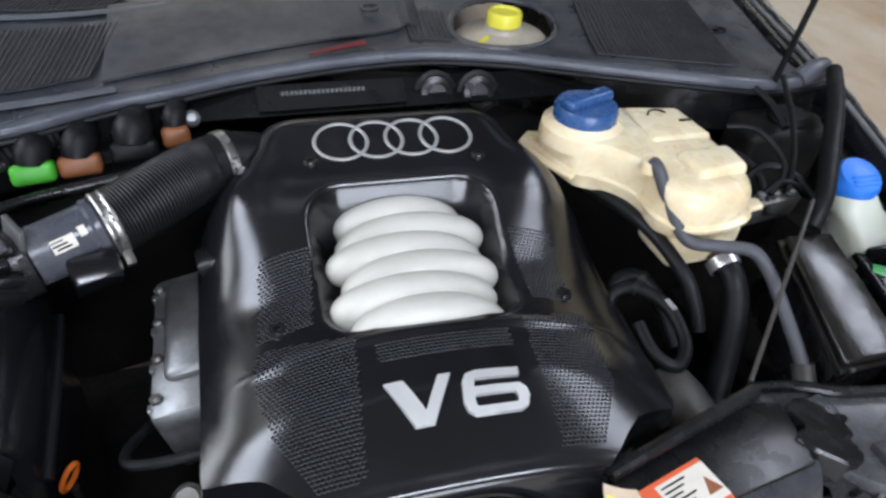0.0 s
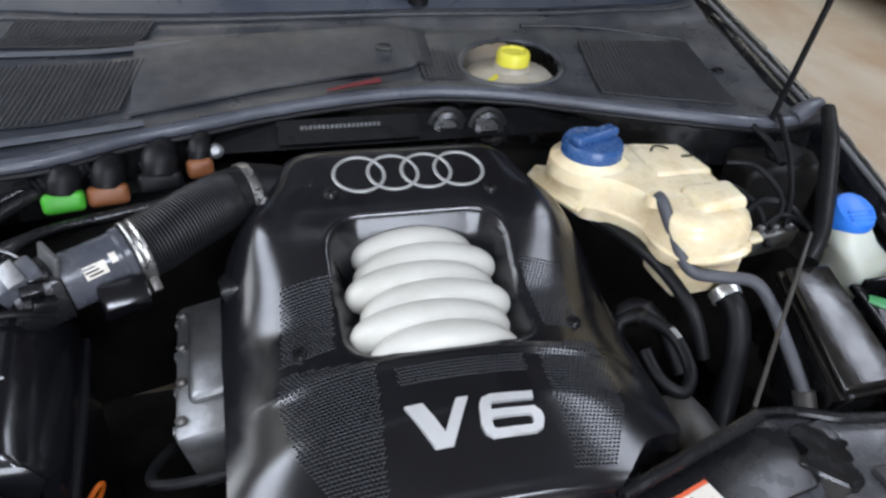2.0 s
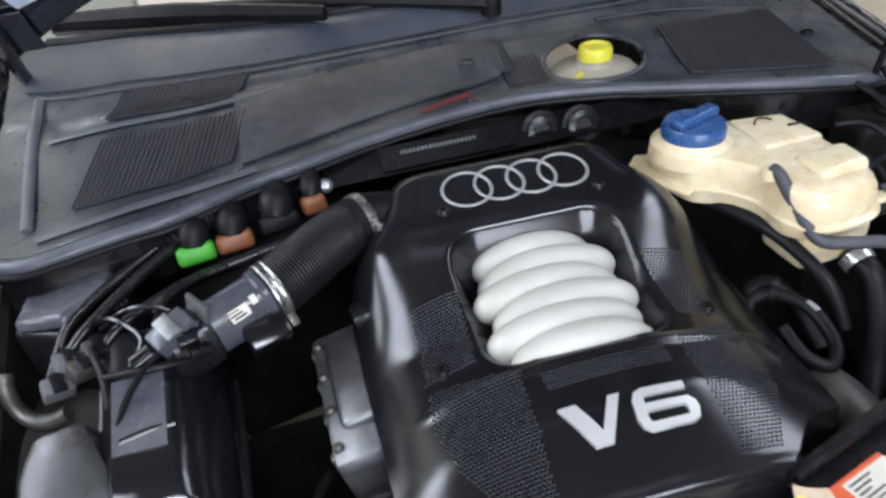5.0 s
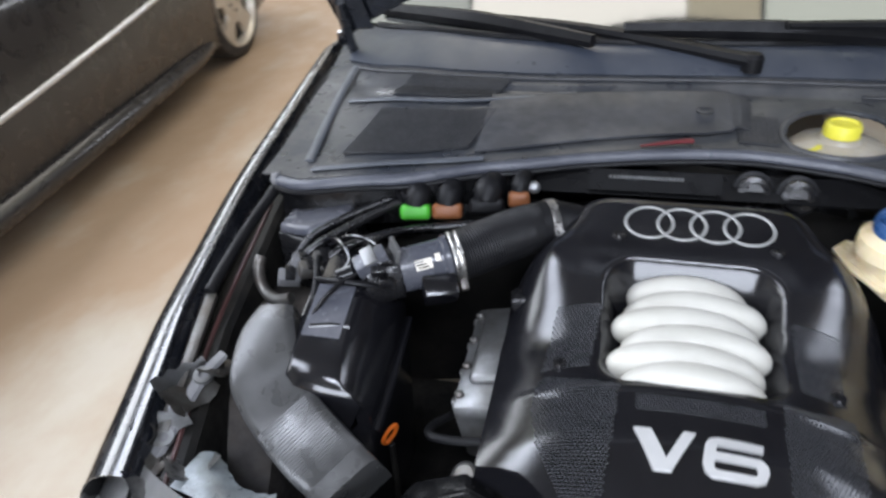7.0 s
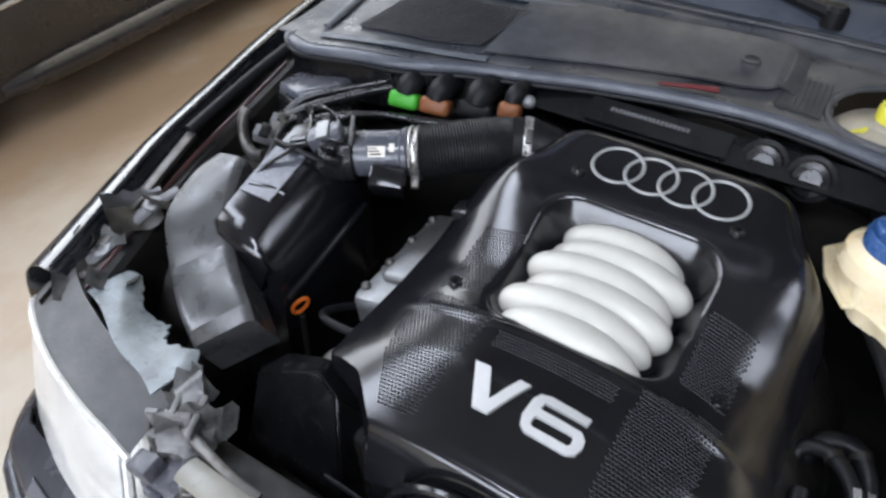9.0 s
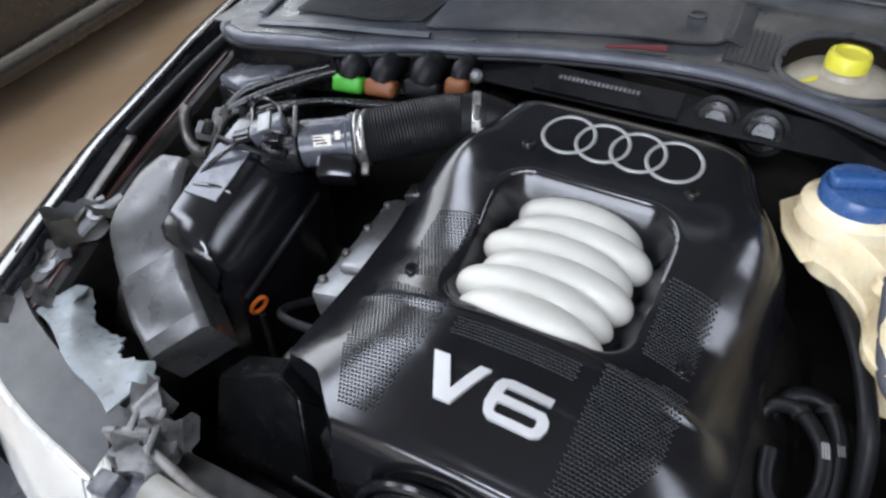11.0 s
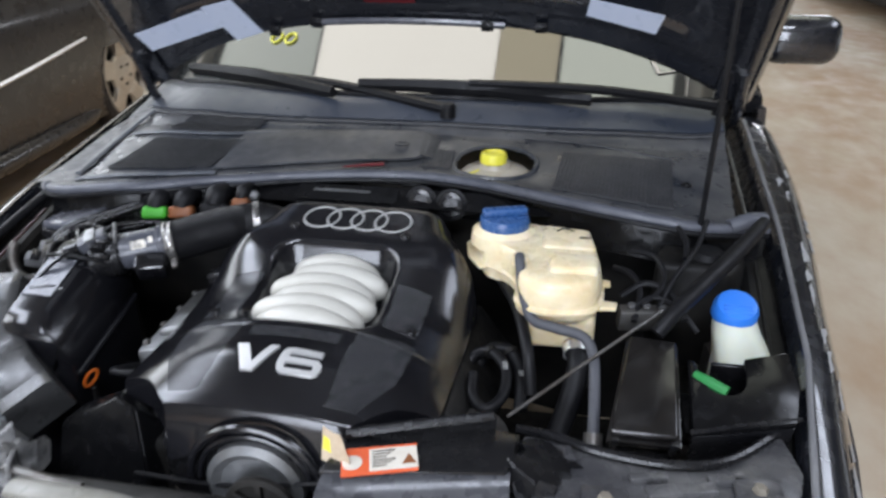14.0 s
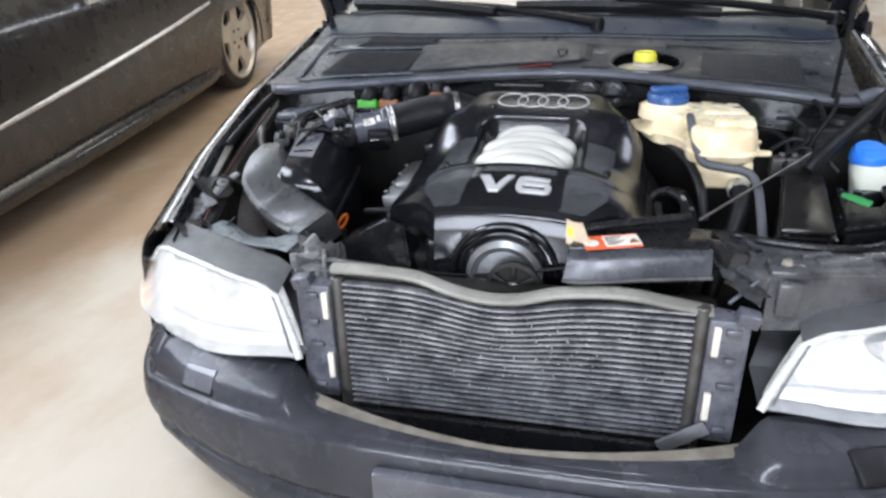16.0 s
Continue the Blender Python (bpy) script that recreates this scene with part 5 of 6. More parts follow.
hub = part("pump_wheel", lathe([(0.012, 0.0), (0.044, 0.002), (0.051, 0.008), (0.051, 0.016), (0.043, 0.018), (0.040, 0.010), (0.012, 0.012)], PUMP, 28), DARK, block, "rusty spoked pump wheel")
for k in range(6):
    part("spoke", moved(box(-0.005, 0.005, 0.010, 0.044, 0.012, 0.019, 0.002), PUMP @ pose(0, 0, 0, 0, 0, 60 * k)), DARK, hub)
part("hub_cap", lathe([(0.014, 0.010), (0.014, 0.022), (0.010, 0.025), (0.0, 0.025)], PUMP, 16), STEEL, hub)

# ---- coolant tank ----
tank = thing("coolant_tank", (0.36, 0.74, 0.72), "cream plastic coolant tank, yellowed and stained, with a blue cap", "coolant tank")


def tank_body():
    out = [(x, y, 0) for x, y in [(0.235, 0.845), (0.245, 0.885), (0.285, 0.905), (0.335, 0.895), (0.37, 0.885), (0.42, 0.870), (0.450, 0.84), (0.464, 0.74), (0.457, 0.665), (0.428, 0.635), (0.36, 0.63), (0.325, 0.66), (0.32, 0.72), (0.29, 0.765), (0.255, 0.79)]]
    ring = smooth_path([*out[-2:], *out, *out[:2]], 5)[10:-10]
    levels = [(0.792, 0.84), (0.790, 0.93), (0.797, 0.985), (0.808, 1.0), (0.811, 1.055), (0.8145, 1.055), (0.818, 1.0), (0.836, 0.995), (0.848, 0.975), (0.857, 0.935), (0.862, 0.87), (0.864, 0.72)]
    cx, cy = 0.365, 0.755
    return loft([[Vector((cx + (p[0] - cx) * s, cy + (p[1] - cy) * s, z)) for p in ring] for z, s in levels])


part("body", tank_body(), TANK, tank)
part("lower_body", prism([(0.345, 0.64), (0.455, 0.645), (0.462, 0.75), (0.40, 0.78), (0.34, 0.72)], 0.735, 0.80, 0.014, 3), TANK, tank)
part("raised_panel", prism([(0.375, 0.665), (0.455, 0.675), (0.458, 0.735), (0.372, 0.73)], 0.84, 0.874, 0.012, 4), TANK, tank)
part("raised_panel", prism([(0.36, 0.765), (0.455, 0.765), (0.445, 0.85), (0.36, 0.865)], 0.85, 0.869, 0.008, 4), TANK, tank, "stained raised panel")
part("filler_neck", lathe([(0.062, 0.84), (0.060, 0.862), (0.046, 0.872), (0.042, 0.88)], pose(0.288, 0.838, 0), 28), TANK, tank)
cap = part("cap", lathe([(0.043, 0.868), (0.046, 0.872), (0.046, 0.886), (0.043, 0.892), (0.0, 0.895)], pose(0.288, 0.838, 0), 28), BLUE, tank, "blue screw cap with a grip bar")
part("grip", moved(box(-0.042, 0.042, -0.012, 0.012, -0.004, 0.012, 0.006, 3), pose(0.288, 0.838, 0.895, 0, 0, 20)), BLUE, cap)
part("flange", prism([(0.212, 0.885), (0.222, 0.825), (0.250, 0.775), (0.275, 0.790), (0.262, 0.905), (0.236, 0.912)], 0.8075, 0.8135, 0.002), TANK, tank, "thin moulded flange")
part("nipple", lathe([(0.016, 0.86), (0.014, 0.872), (0.012, 0.874)], pose(0.325, 0.706, 0), 16), TANK, tank)
part("pen_mark", tube([(0.385, 0.83, 0.8705), (0.395, 0.842, 0.8705), (0.408, 0.842, 0.8705), (0.415, 0.832, 0.8705)], 0.0014, 6), DARK, tank, "faded dark pen mark")
part("pen_mark", box(0.425, 0.446, 0.806, 0.811, 0.869, 0.8702, 0), DARK, tank)
part("ear", prism([(0.455, 0.655), (0.487, 0.66), (0.490, 0.680), (0.455, 0.685)], 0.806, 0.814, 0.003), TANK, tank)
part("ear", prism([(0.455, 0.735), (0.482, 0.742), (0.482, 0.758), (0.455, 0.765)], 0.806, 0.814, 0.003), TANK, tank)
solo("coolant_hose", tube([(0.325, 0.705, 0.872), (0.327, 0.69, 0.868), (0.335, 0.66, 0.835), (0.352, 0.628, 0.80), (0.39, 0.612, 0.795), (0.435, 0.60, 0.79), (0.452, 0.575, 0.77), (0.455, 0.53, 0.74), (0.455, 0.47, 0.70), (0.455, 0.44, 0.66)], 0.0088, 12), HOSE, "grey rubber overflow hose from the coolant tank", "hose")

# ---- battery box and washer bottle ----
LIDM = Matrix.Translation((0.525, 0.44, 0.732)) @ pose(0, 0, 0, math.degrees(math.atan(0.235)), 0, 0)
fuse = thing("black_box", (0.53, 0.53, 0.60), "sloping glossy black electrics box with a dusty lid", "box")
part("body", moved(prism([(-0.050, 0.0), (0.040, 0.0), (0.052, 0.185), (-0.012, 0.192)], -0.13, -0.012, 0.006), LIDM), PLASTIC, fuse)
part("skirt", moved(prism([(-0.056, -0.006), (0.046, -0.006), (0.060, 0.192), (-0.020, 0.198)], -0.016, -0.004, 0.003, 2), LIDM), GLOSSB, fuse, "projecting lower rim")
part("lid", moved(prism([(-0.052, 0.0), (0.041, 0.0), (0.055, 0.188), (-0.016, 0.194)], -0.001, 0.010, 0.005, 3), LIDM), GLOSSB, fuse, "glossy lid with a worn scratch")
for x in (-0.044, 0.034):
    part("latch", moved(box(x - 0.005, x + 0.005, -0.010, -0.003, -0.022, 0.004, 0.002), LIDM), PLASTIC, fuse)
washer = thing("washer_bottle", (0.685, 0.69, 0.62), "milky washer bottle neck with a bright blue cap", "washer bottle")
part("neck", loft([[Vector((0.682 + dx, 0.705 + dy, z)) + Vector((rx * math.copysign(abs(math.cos(a)) ** q, math.cos(a)), ry * math.copysign(abs(math.sin(a)) ** q, math.sin(a)), 0)) for a in np.linspace(0, 2 * math.pi, 25)[:-1]] for dx, dy, z, rx, ry, q in ((0.015, -0.055, 0.62, 0.055, 0.055, 0.6), (0.010, -0.045, 0.735, 0.043, 0.046, 0.55), (0.008, -0.030, 0.756, 0.042, 0.043, 0.6), (0.004, -0.012, 0.768, 0.039, 0.039, 0.85), (0, 0, 0.790, 0.034, 0.034, 1.0))]), WHITEP, washer)
cap2 = part("cap", lathe([(0.033, 0.0), (0.0365, 0.006), (0.0365, 0.022), (0.031, 0.032), (0.015, 0.036), (0.0, 0.036)], Matrix.Translation((0.681, 0.712, 0.787)) @ pose(0, 0, 0, 22, 0, 0), 26), BLUE2, washer, "bright blue snap cap")
for k in range(3):
    part("cap_rib", moved(box(-0.022, 0.022, -0.0018, 0.0018, 0.0, 0.003, 0.001), Matrix.Translation((0.681, 0.712, 0.787)) @ pose(0, 0, 0, 22, 0, 0) @ pose(0, -0.020 + 0.007 * k, 0.0325 + 0.0012 * k, 14 - 4 * k, 0, 0)), BLUE2, cap2)


TRAYM = Matrix.Translation((0.60, 0.45, 0.744)) @ pose(0, 0, 0, 13.5, 0, 0)
tray = thing("washer_tray", (0.66, 0.54, 0.62), "smooth sloping black plastic tray with a round notch", "tray")
notch = [(0.040 - 0.032 * math.cos(a), 0.098 - 0.028 * math.sin(a)) for a in np.linspace(0, math.pi, 13)]
part("plate", moved(prism([(-0.014, 0.0), (0.128, 0.035), (0.146, 0.10), (0.142, 0.172), (0.076, 0.150)] + notch[::-1] + [(0.004, 0.135), (-0.008, 0.14)], -0.012, 0.0, 0.003), TRAYM), FLATB, tray)
part("rear_wall", box(0.630, 0.738, 0.592, 0.600, 0.66, 0.767, 0.003), FLATB, tray, "upright black wall before the bottle")
part("front_wall", moved(prism([(-0.014, 0.0), (0.128, 0.035), (0.128, 0.043), (-0.014, 0.008)], -0.09, -0.012, 0.002), TRAYM), PLASTIC, tray)
part("pit", moved(box(-0.012, 0.120, 0.05, 0.13, -0.095, -0.065, 0.004), TRAYM), FLATB, tray)
part("front_lip", tube([(0.582, 0.452, 0.742), (0.66, 0.474, 0.747), (0.735, 0.494, 0.751)], 0.004, 8), PLASTIC, tray)
solo("green_clip", tube([(0.600, 0.558, 0.765), (0.618, 0.545, 0.765), (0.642, 0.530, 0.760)], 0.009, 10), GREEN2, "bright green plastic clip", "clip")

# ---- air intake ----
snork = thing("air_filter_duct", (-0.52, 0.53, 0.6), "dusty black plastic air filter intake with a ribbed lower half", "air duct")
DUCT = [((-0.628, 0.628, 0.797), (-0.572, 0.634, 0.803)), ((-0.638, 0.580, 0.782), (-0.560, 0.606, 0.797)), ((-0.624, 0.512, 0.757), (-0.543, 0.572, 0.778)), ((-0.597, 0.480, 0.731), (-0.524, 0.546, 0.759)),
        ((-0.562, 0.452, 0.713), (-0.504, 0.524, 0.745)), ((-0.510, 0.415, 0.701), (-0.455, 0.485, 0.737)), ((-0.468, 0.392, 0.692), (-0.412, 0.456, 0.729)), ((-0.447, 0.381, 0.686), (-0.388, 0.440, 0.725))]


def duct_section(left, right, depth=0.075, lift=0.0):
    l, r = Vector(left), Vector(right)
    up = Vector((-0.12, -0.41, 0.90)).normalized()
    d = (r - l).normalized()
    pr = [(-0.0, -depth), (0.0, -0.008), (0.006, -0.002), (0.014, 0.0)]
    return [l + d * a + up * (b + lift) for a, b in pr] + [r - d * a + up * (b + lift) for a, b in reversed(pr)]


def duct_piece(i0, i1, res, rib=0.0):
    ls = smooth_path([p[0] for p in DUCT], res)[i0 * res:i1 * res + 1]
    rs = smooth_path([p[1] for p in DUCT], res)[i0 * res:i1 * res + 1]
    return loft([duct_section(a, b, 0.075, rib if k % 2 else 0.0) for k, (a, b) in enumerate(zip(ls, rs))])


part("upper_half", duct_piece(0, 4, 6), DUCTM, snork, "smooth dusty upper half")
part("ribbed_half", duct_piece(4, 6, 26, 0.0014), DUCTM, snork, "finely ribbed lower half")
part("mouth", duct_piece(6, 7, 6), DUCTM, snork, "smooth shiny mouth")


airbox = thing("air_filter_box", (-0.46, 0.66, 0.45), "glossy black air filter housing", "air filter")
def filter_sections(y, z, front=0.0):
    """A cross-section of the housing: flat top on the outer side, a sloping black face towards the engine."""
    return [Vector((x + (0.03 * front if x < -0.45 else -0.03 * front), y, zz)) for x, zz in ((-0.552, 0.42), (-0.556, z - 0.035), (-0.553, z - 0.012), (-0.540, z), (-0.478, z), (-0.464, z - 0.008), (-0.428, z - 0.065), (-0.424, z - 0.10), (-0.432, 0.42))]


part("housing", loft([filter_sections(y, z, fr) for y, z, fr in ((0.520, 0.735, 1.0), (0.524, 0.752, 0.5), (0.535, 0.764, 0.1), (0.56, 0.775, 0.0), (0.66, 0.810, 0.0), (0.72, 0.828, 0.0), (0.742, 0.826, 0.2), (0.752, 0.805, 0.8))]), COVER, airbox)
part("lid_seam", tube([(-0.557, 0.53, 0.735), (-0.559, 0.62, 0.765), (-0.559, 0.735, 0.80)], 0.005, 8), COVER, airbox)
part("lid_seam", tube([(-0.424, 0.54, 0.66), (-0.422, 0.64, 0.69), (-0.424, 0.735, 0.715)], 0.006, 8), COVER, airbox)
part("lid_ridge", tube([(-0.53, 0.60, 0.791), (-0.50, 0.605, 0.793), (-0.472, 0.61, 0.79)], 0.004, 8), COVER, airbox)
part("clip", moved(box(-0.012, 0.012, -0.006, 0.006, -0.022, 0.012, 0.003), pose(-0.505, 0.575, 0.735, 10, 0, -35)), STEEL, airbox)
part("rib", tube([(-0.520, 0.59, 0.74), (-0.515, 0.575, 0.65), (-0.50, 0.56, 0.52)], 0.008, 8), COVER, airbox)
maf = thing("airflow_meter", (-0.42, 0.78, 0.78), "airflow meter with metal clamps between filter box and bellows", "airflow meter")
M0, M1 = Vector((-0.436, 0.728, 0.809)), Vector((-0.356, 0.766, 0.819))
MD = (M1 - M0).normalized()
MS = MD.cross(Vector((0, 0, 1))).normalized()
MU = MS.cross(MD).normalized()


def maf_skin(s, ang, lift=0.0005):
    return M0 + MD * s + (MS * math.cos(radians(ang)) + MU * math.sin(radians(ang))) * (0.035 + lift)


part("body", rod(M0, M1, 0.035, 28), GLOSSG, maf, "shiny metal tube")
part("collar", rod(M0 - MD * 0.05, M0 + MD * 0.008, 0.041, 24), PLASTIC, maf)
part("flange", rod(M1 - MD * 0.016, M1 + MD * 0.002, 0.0385, 28), GLOSSG, maf)
part("sticker", sheet(lambda u, v: maf_skin(0.030 + 0.026 * u, 22 + 26 * v), 6, 6, 0.0005), LABELW, maf, "white printed sticker")
part("sticker", sheet(lambda u, v: maf_skin(0.062 + 0.008 * u, 34 + 20 * v), 3, 4, 0.0005), LABELW, maf)
for k in range(3):
    part("text_bar", sheet(lambda u, v: maf_skin(0.034 + 0.016 * u - 0.003 * k, 27 + 7 * k + 3 * v, 0.0013), 4, 2, 0.0004), PLASTIC, maf)
part("ring", lathe([(0.034, -0.006), (0.041, -0.005), (0.041, 0.005), (0.034, 0.006)], axis(tuple(M0), tuple(M1)), 28), RUBBER, maf, "black collar ring")
for k, (s0, ang) in enumerate(((-0.015, 60), (-0.03, 100), (-0.02, 20))):
    part("clip", moved(box(-0.012, 0.012, -0.007, 0.007, -0.006, 0.008, 0.002), Matrix.Translation(maf_skin(s0, ang, 0.010)) @ pose(0, 0, 0, 40 - 20 * k, 15, 25)), PLASTIC, maf)
part("sensor_box", moved(box(-0.027, 0.027, -0.018, 0.018, -0.022, 0.022, 0.005), pose(-0.364, 0.716, 0.792, 35, 0, 22)), COVER, maf, "black sensor plug")
part("plug_wire", tube([maf_skin(0.046, 5, 0.004), maf_skin(0.04, -15, 0.010), maf_skin(0.034, -30, 0.012)], 0.0018, 8), YGREEN, maf, "yellow-green wire end")
part("clamp", lathe([(0.037, -0.008), (0.0405, -0.0075), (0.0415, -0.005), (0.0395, -0.002), (0.0395, 0.002), (0.0415, 0.005), (0.0405, 0.0075), (0.037, 0.008)], axis(tuple(M1 + MD * 0.008), tuple(M1 + MD * 0.1)), 32, cap=False), CLAMPM, maf, "dull metal band clamp")
part("clamp_screw", moved(box(-0.006, 0.006, -0.014, 0.014, -0.005, 0.005, 0.002), Matrix.Translation(M1 + MD * 0.008 + MS * 0.034 - MU * 0.026) @ pose(0, 0, 0, 40, 0, 25)), STEEL, maf)
bel = thing("intake_bellows", (-0.29, 0.83, 0.78), "black ribbed rubber intake bellows", "bellows")
BEL = [M1 + MD * 0.006, Vector((-0.318, 0.790, 0.825)), Vector((-0.280, 0.820, 0.830)), Vector((-0.245, 0.846, 0.833)), Vector((-0.212, 0.863, 0.834))]
part("bellows", tube(BEL, [0.039, 0.0395, 0.0395, 0.039, 0.0375], 28, 22, rib=0.0013), RUBBER, bel)
part("cuff", tube([BEL[-1] - Vector((0.02, 0.010, 0)), BEL[-1], BEL[-1] + Vector((0.012, 0.005, 0))], 0.0395, 28), RUBBER, bel)
part("clamp", lathe([(0.0385, -0.006), (0.0415, -0.006), (0.0415, 0.006), (0.0385, 0.006)], axis(tuple(BEL[-1]), tuple(BEL[-1] + Vector((0.05, 0.022, 0)))), 32, cap=False), CLAMPM, bel, "dull metal band clamp")
part("clamp_screw", moved(box(-0.005, 0.005, -0.011, 0.011, -0.005, 0.005, 0.002), Matrix.Translation(BEL[-1] + Vector((0.012, -0.024, 0.028))) @ pose(0, 0, 0, 30, 0, 20)), STEEL, bel)
part("elbow", tube([(-0.212, 0.866, 0.838), (-0.17, 0.872, 0.828), (-0.12, 0.87, 0.80)], 0.035, 20), RUBBER, bel)

# ---- connectors on the firewall ----
for x, y, z, col, lab, big in ((-0.443, 0.880, 0.832, GREEN, "bright green sensor connector with a black boot", 1.0), (-0.390, 0.890, 0.832, BROWN, "brown sensor connector with a black boot", 1.0), (-0.325, 0.908, 0.836, RUBBER, "black sensor connector with a black boot", 1.15), (-0.272, 0.922, 0.845, BROWN, "brown sensor connector with a black boot", 0.7)):
    c = thing("connector", (x, y, 0.82), lab, "connector", "connectors on the firewall")
    part("plug", moved(box(-0.026 * big, 0.026 * big, -0.016, 0.016, -0.014, 0.014, 0.008, 3), pose(x, y, z, -20, 0, 8)), col, c)
    part("boot", tube([(x, y + 0.006, z + 0.008), (x + 0.002, y + 0.016, z + 0.024), (x + 0.006, y + 0.045, z + 0.022), (x + 0.01, y + 0.06, z + 0.005)], [0.021 * big, 0.022 * big, 0.018 * big, 0.010], 14), RUBBER, c)
    part("ridge", tube([(x - 0.02 * big, y + 0.012, z + 0.020), (x, y + 0.020, z + 0.040 * big), (x + 0.022 * big, y + 0.018, z + 0.022)], 0.004, 6), RUBBER, c)
orange = thing("dipstick", (-0.406, 0.548, 0.56), "orange dipstick loop on the engine", "dipstick")
part("loop", tube([(-0.406 + 0.006 * math.cos(a) + 0.006 * math.sin(a), 0.545 + 0.008 * math.cos(a) + 0.003 * math.sin(a), 0.652 + 0.015 * math.sin(a)) for a in np.linspace(0, 2 * math.pi, 17)], 0.0032, 8, 2), ORANGE, orange)
part("stick", rod((-0.406, 0.547, 0.44), (-0.406, 0.547, 0.632), 0.005), DARK, orange)

# ---- smaller things in the engine bay ----
# stowed thin stay rod across the bay
solo("stay_rod", rod((0.332, 0.432, 0.752), (0.557, 0.652, 0.820), 0.0028, 10), STEEL, "thin steel stay rod leaning across the bay", "rod")
solo("big_hose", tube([(0.755, 0.892, 0.888), (0.70, 0.81, 0.868), (0.63, 0.72, 0.84), (0.578, 0.655, 0.818), (0.55, 0.63, 0.79)], [0.012, 0.014, 0.014, 0.013, 0.012], 14), RUBBER, "thick black rubber hose along the wing", "hose")
solo("pressure_pipe", tube([(0.262, 0.866, 0.785), (0.29, 0.79, 0.785), (0.325, 0.69, 0.785), (0.35, 0.60, 0.755), (0.36, 0.56, 0.70)], 0.010, 12), RUBBER, "black pipe under the coolant tank", "pipe")
solo("pipe_cap", rod((0.262, 0.868, 0.784), (0.258, 0.880, 0.787), 0.011, 12), LABELW, "small white pipe end cap", "cap")
# tower cover on the right
tower = thing("suspension_tower", (0.64, 0.86, 0.6), "dull black suspension tower cover", "tower")
part("cover", prism([(0.555, 0.80), (0.70, 0.795), (0.735, 0.86), (0.70, 0.895), (0.575, 0.900)], 0.62, 0.832, 0.014, 3, 0.94), DARK, tower)
part("cap", lathe([(0.03, 0.82), (0.032, 0.835), (0.026, 0.846), (0.0, 0.848)], pose(0.655, 0.845, 0), 20), RUBBER, tower)
towerl = thing("relay_box", (-0.62, 0.88, 0.7), "glossy black relay box at the plenum corner", "relay box")
part("body", prism([(-0.690, 0.835), (-0.60, 0.80), (-0.54, 0.86), (-0.545, 0.915), (-0.685, 0.905)], 0.66, 0.800, 0.010, 3), PLASTIC, towerl)
part("lid", moved(prism([(-0.070, -0.045), (0.005, -0.075), (0.062, -0.022), (0.060, 0.030), (-0.066, 0.024)], 0.0, 0.020, 0.008, 3, 0.94), pose(-0.615, 0.880, 0.806, 0, -10, 0)), GLOSSG, towerl, "shiny lid")
# firewall plugs and plate
for x, y in ((0.103, 0.950), (0.168, 0.942)):
    pl = thing("firewall_plug", (x, y, 0.87), "round rubber plug on the firewall", "plug", "firewall plugs")
    part("dome", lathe([(0.027, -0.02), (0.027, 0.002), (0.024, 0.008), (0.016, 0.010), (0.014, 0.006), (0.0, 0.006)], Matrix.Translation((x, y + 0.020, 0.858)) @ pose(0, 0, 0, 70, 0, 0), 22), PLASTIC, pl)
    part("lip", lathe([(0.027, -0.006), (0.033, -0.005), (0.033, -0.001), (0.027, 0.001)], Matrix.Translation((x, y + 0.020, 0.858)) @ pose(0, 0, 0, 70, 0, 0), 22, cap=False), RUBBER, pl)
ledge = thing("firewall_ledge", (0.0, 0.98, 0.85), "black firewall ledge with a stamped plate", "ledge")
part("ledge", sheet(lambda u, v: (-0.25 + 0.62 * u, 0.945 + 0.05 * v, 0.852 + 0.022 * v), 20, 4, 0.003), FLATB, ledge)
part("plate", sheet(lambda u, v: (-0.160 + 0.215 * u, 0.948 + 0.040 * v, 0.858 + 0.020 * v), 6, 3, 0.002), FLATB, ledge, "recessed black plate")
rs2 = random.Random(8)
for i in range(19):
    x = -0.124 + 0.116 * i / 18
    part("stamp", moved(box(-0.0022, 0.0022, -0.0035, 0.0035, -0.0005, 0.0006, 0), pose(x, 0.972, 0.8715, 26, 0, rs2.uniform(-15, 15))), ALU, ledge)
solo("bolt_head", lathe([(0.011, 0.0), (0.011, 0.010), (0.006, 0.014), (0.0, 0.014)], Matrix.Translation((-0.249, 0.944, 0.856)) @ pose(0, 0, 0, 50, 0, 0), 12), ALU, "bright bolt head on the firewall", "bolt")
# pipes running to the left corner
for pts, r in (([(-0.455, 0.925, 0.850), (-0.52, 0.885, 0.835), (-0.60, 0.82, 0.815), (-0.625, 0.78, 0.79), (-0.64, 0.745, 0.765)], 0.010),
               ([(-0.45, 0.908, 0.846), (-0.51, 0.86, 0.834), (-0.585, 0.785, 0.812), (-0.62, 0.745, 0.785)], 0.011),
               ([(-0.32, 0.872, 0.822), (-0.38, 0.852, 0.822), (-0.46, 0.828, 0.820), (-0.53, 0.785, 0.815), (-0.565, 0.755, 0.80)], 0.011),
               ([(-0.40, 0.825, 0.835), (-0.44, 0.808, 0.838), (-0.475, 0.780, 0.838), (-0.49, 0.760, 0.832)], 0.007)):
    solo("hose", tube(pts, 0.76 * r, 12), PLASTIC, "grey-black rubber hose to the corner of the bay", "hose", "corner hoses")
for x, y in ((-0.470, 0.925), (-0.455, 0.905)):
    solo("corrugated_sleeve", tube([(x - 0.02, y - 0.015, 0.848), (x + 0.01, y + 0.004, 0.858), (x + 0.04, y + 0.02, 0.862)], 0.015, 14, 8, rib=0.003), RUBBER, "corrugated black cable sleeve", "sleeve", "cable sleeves")
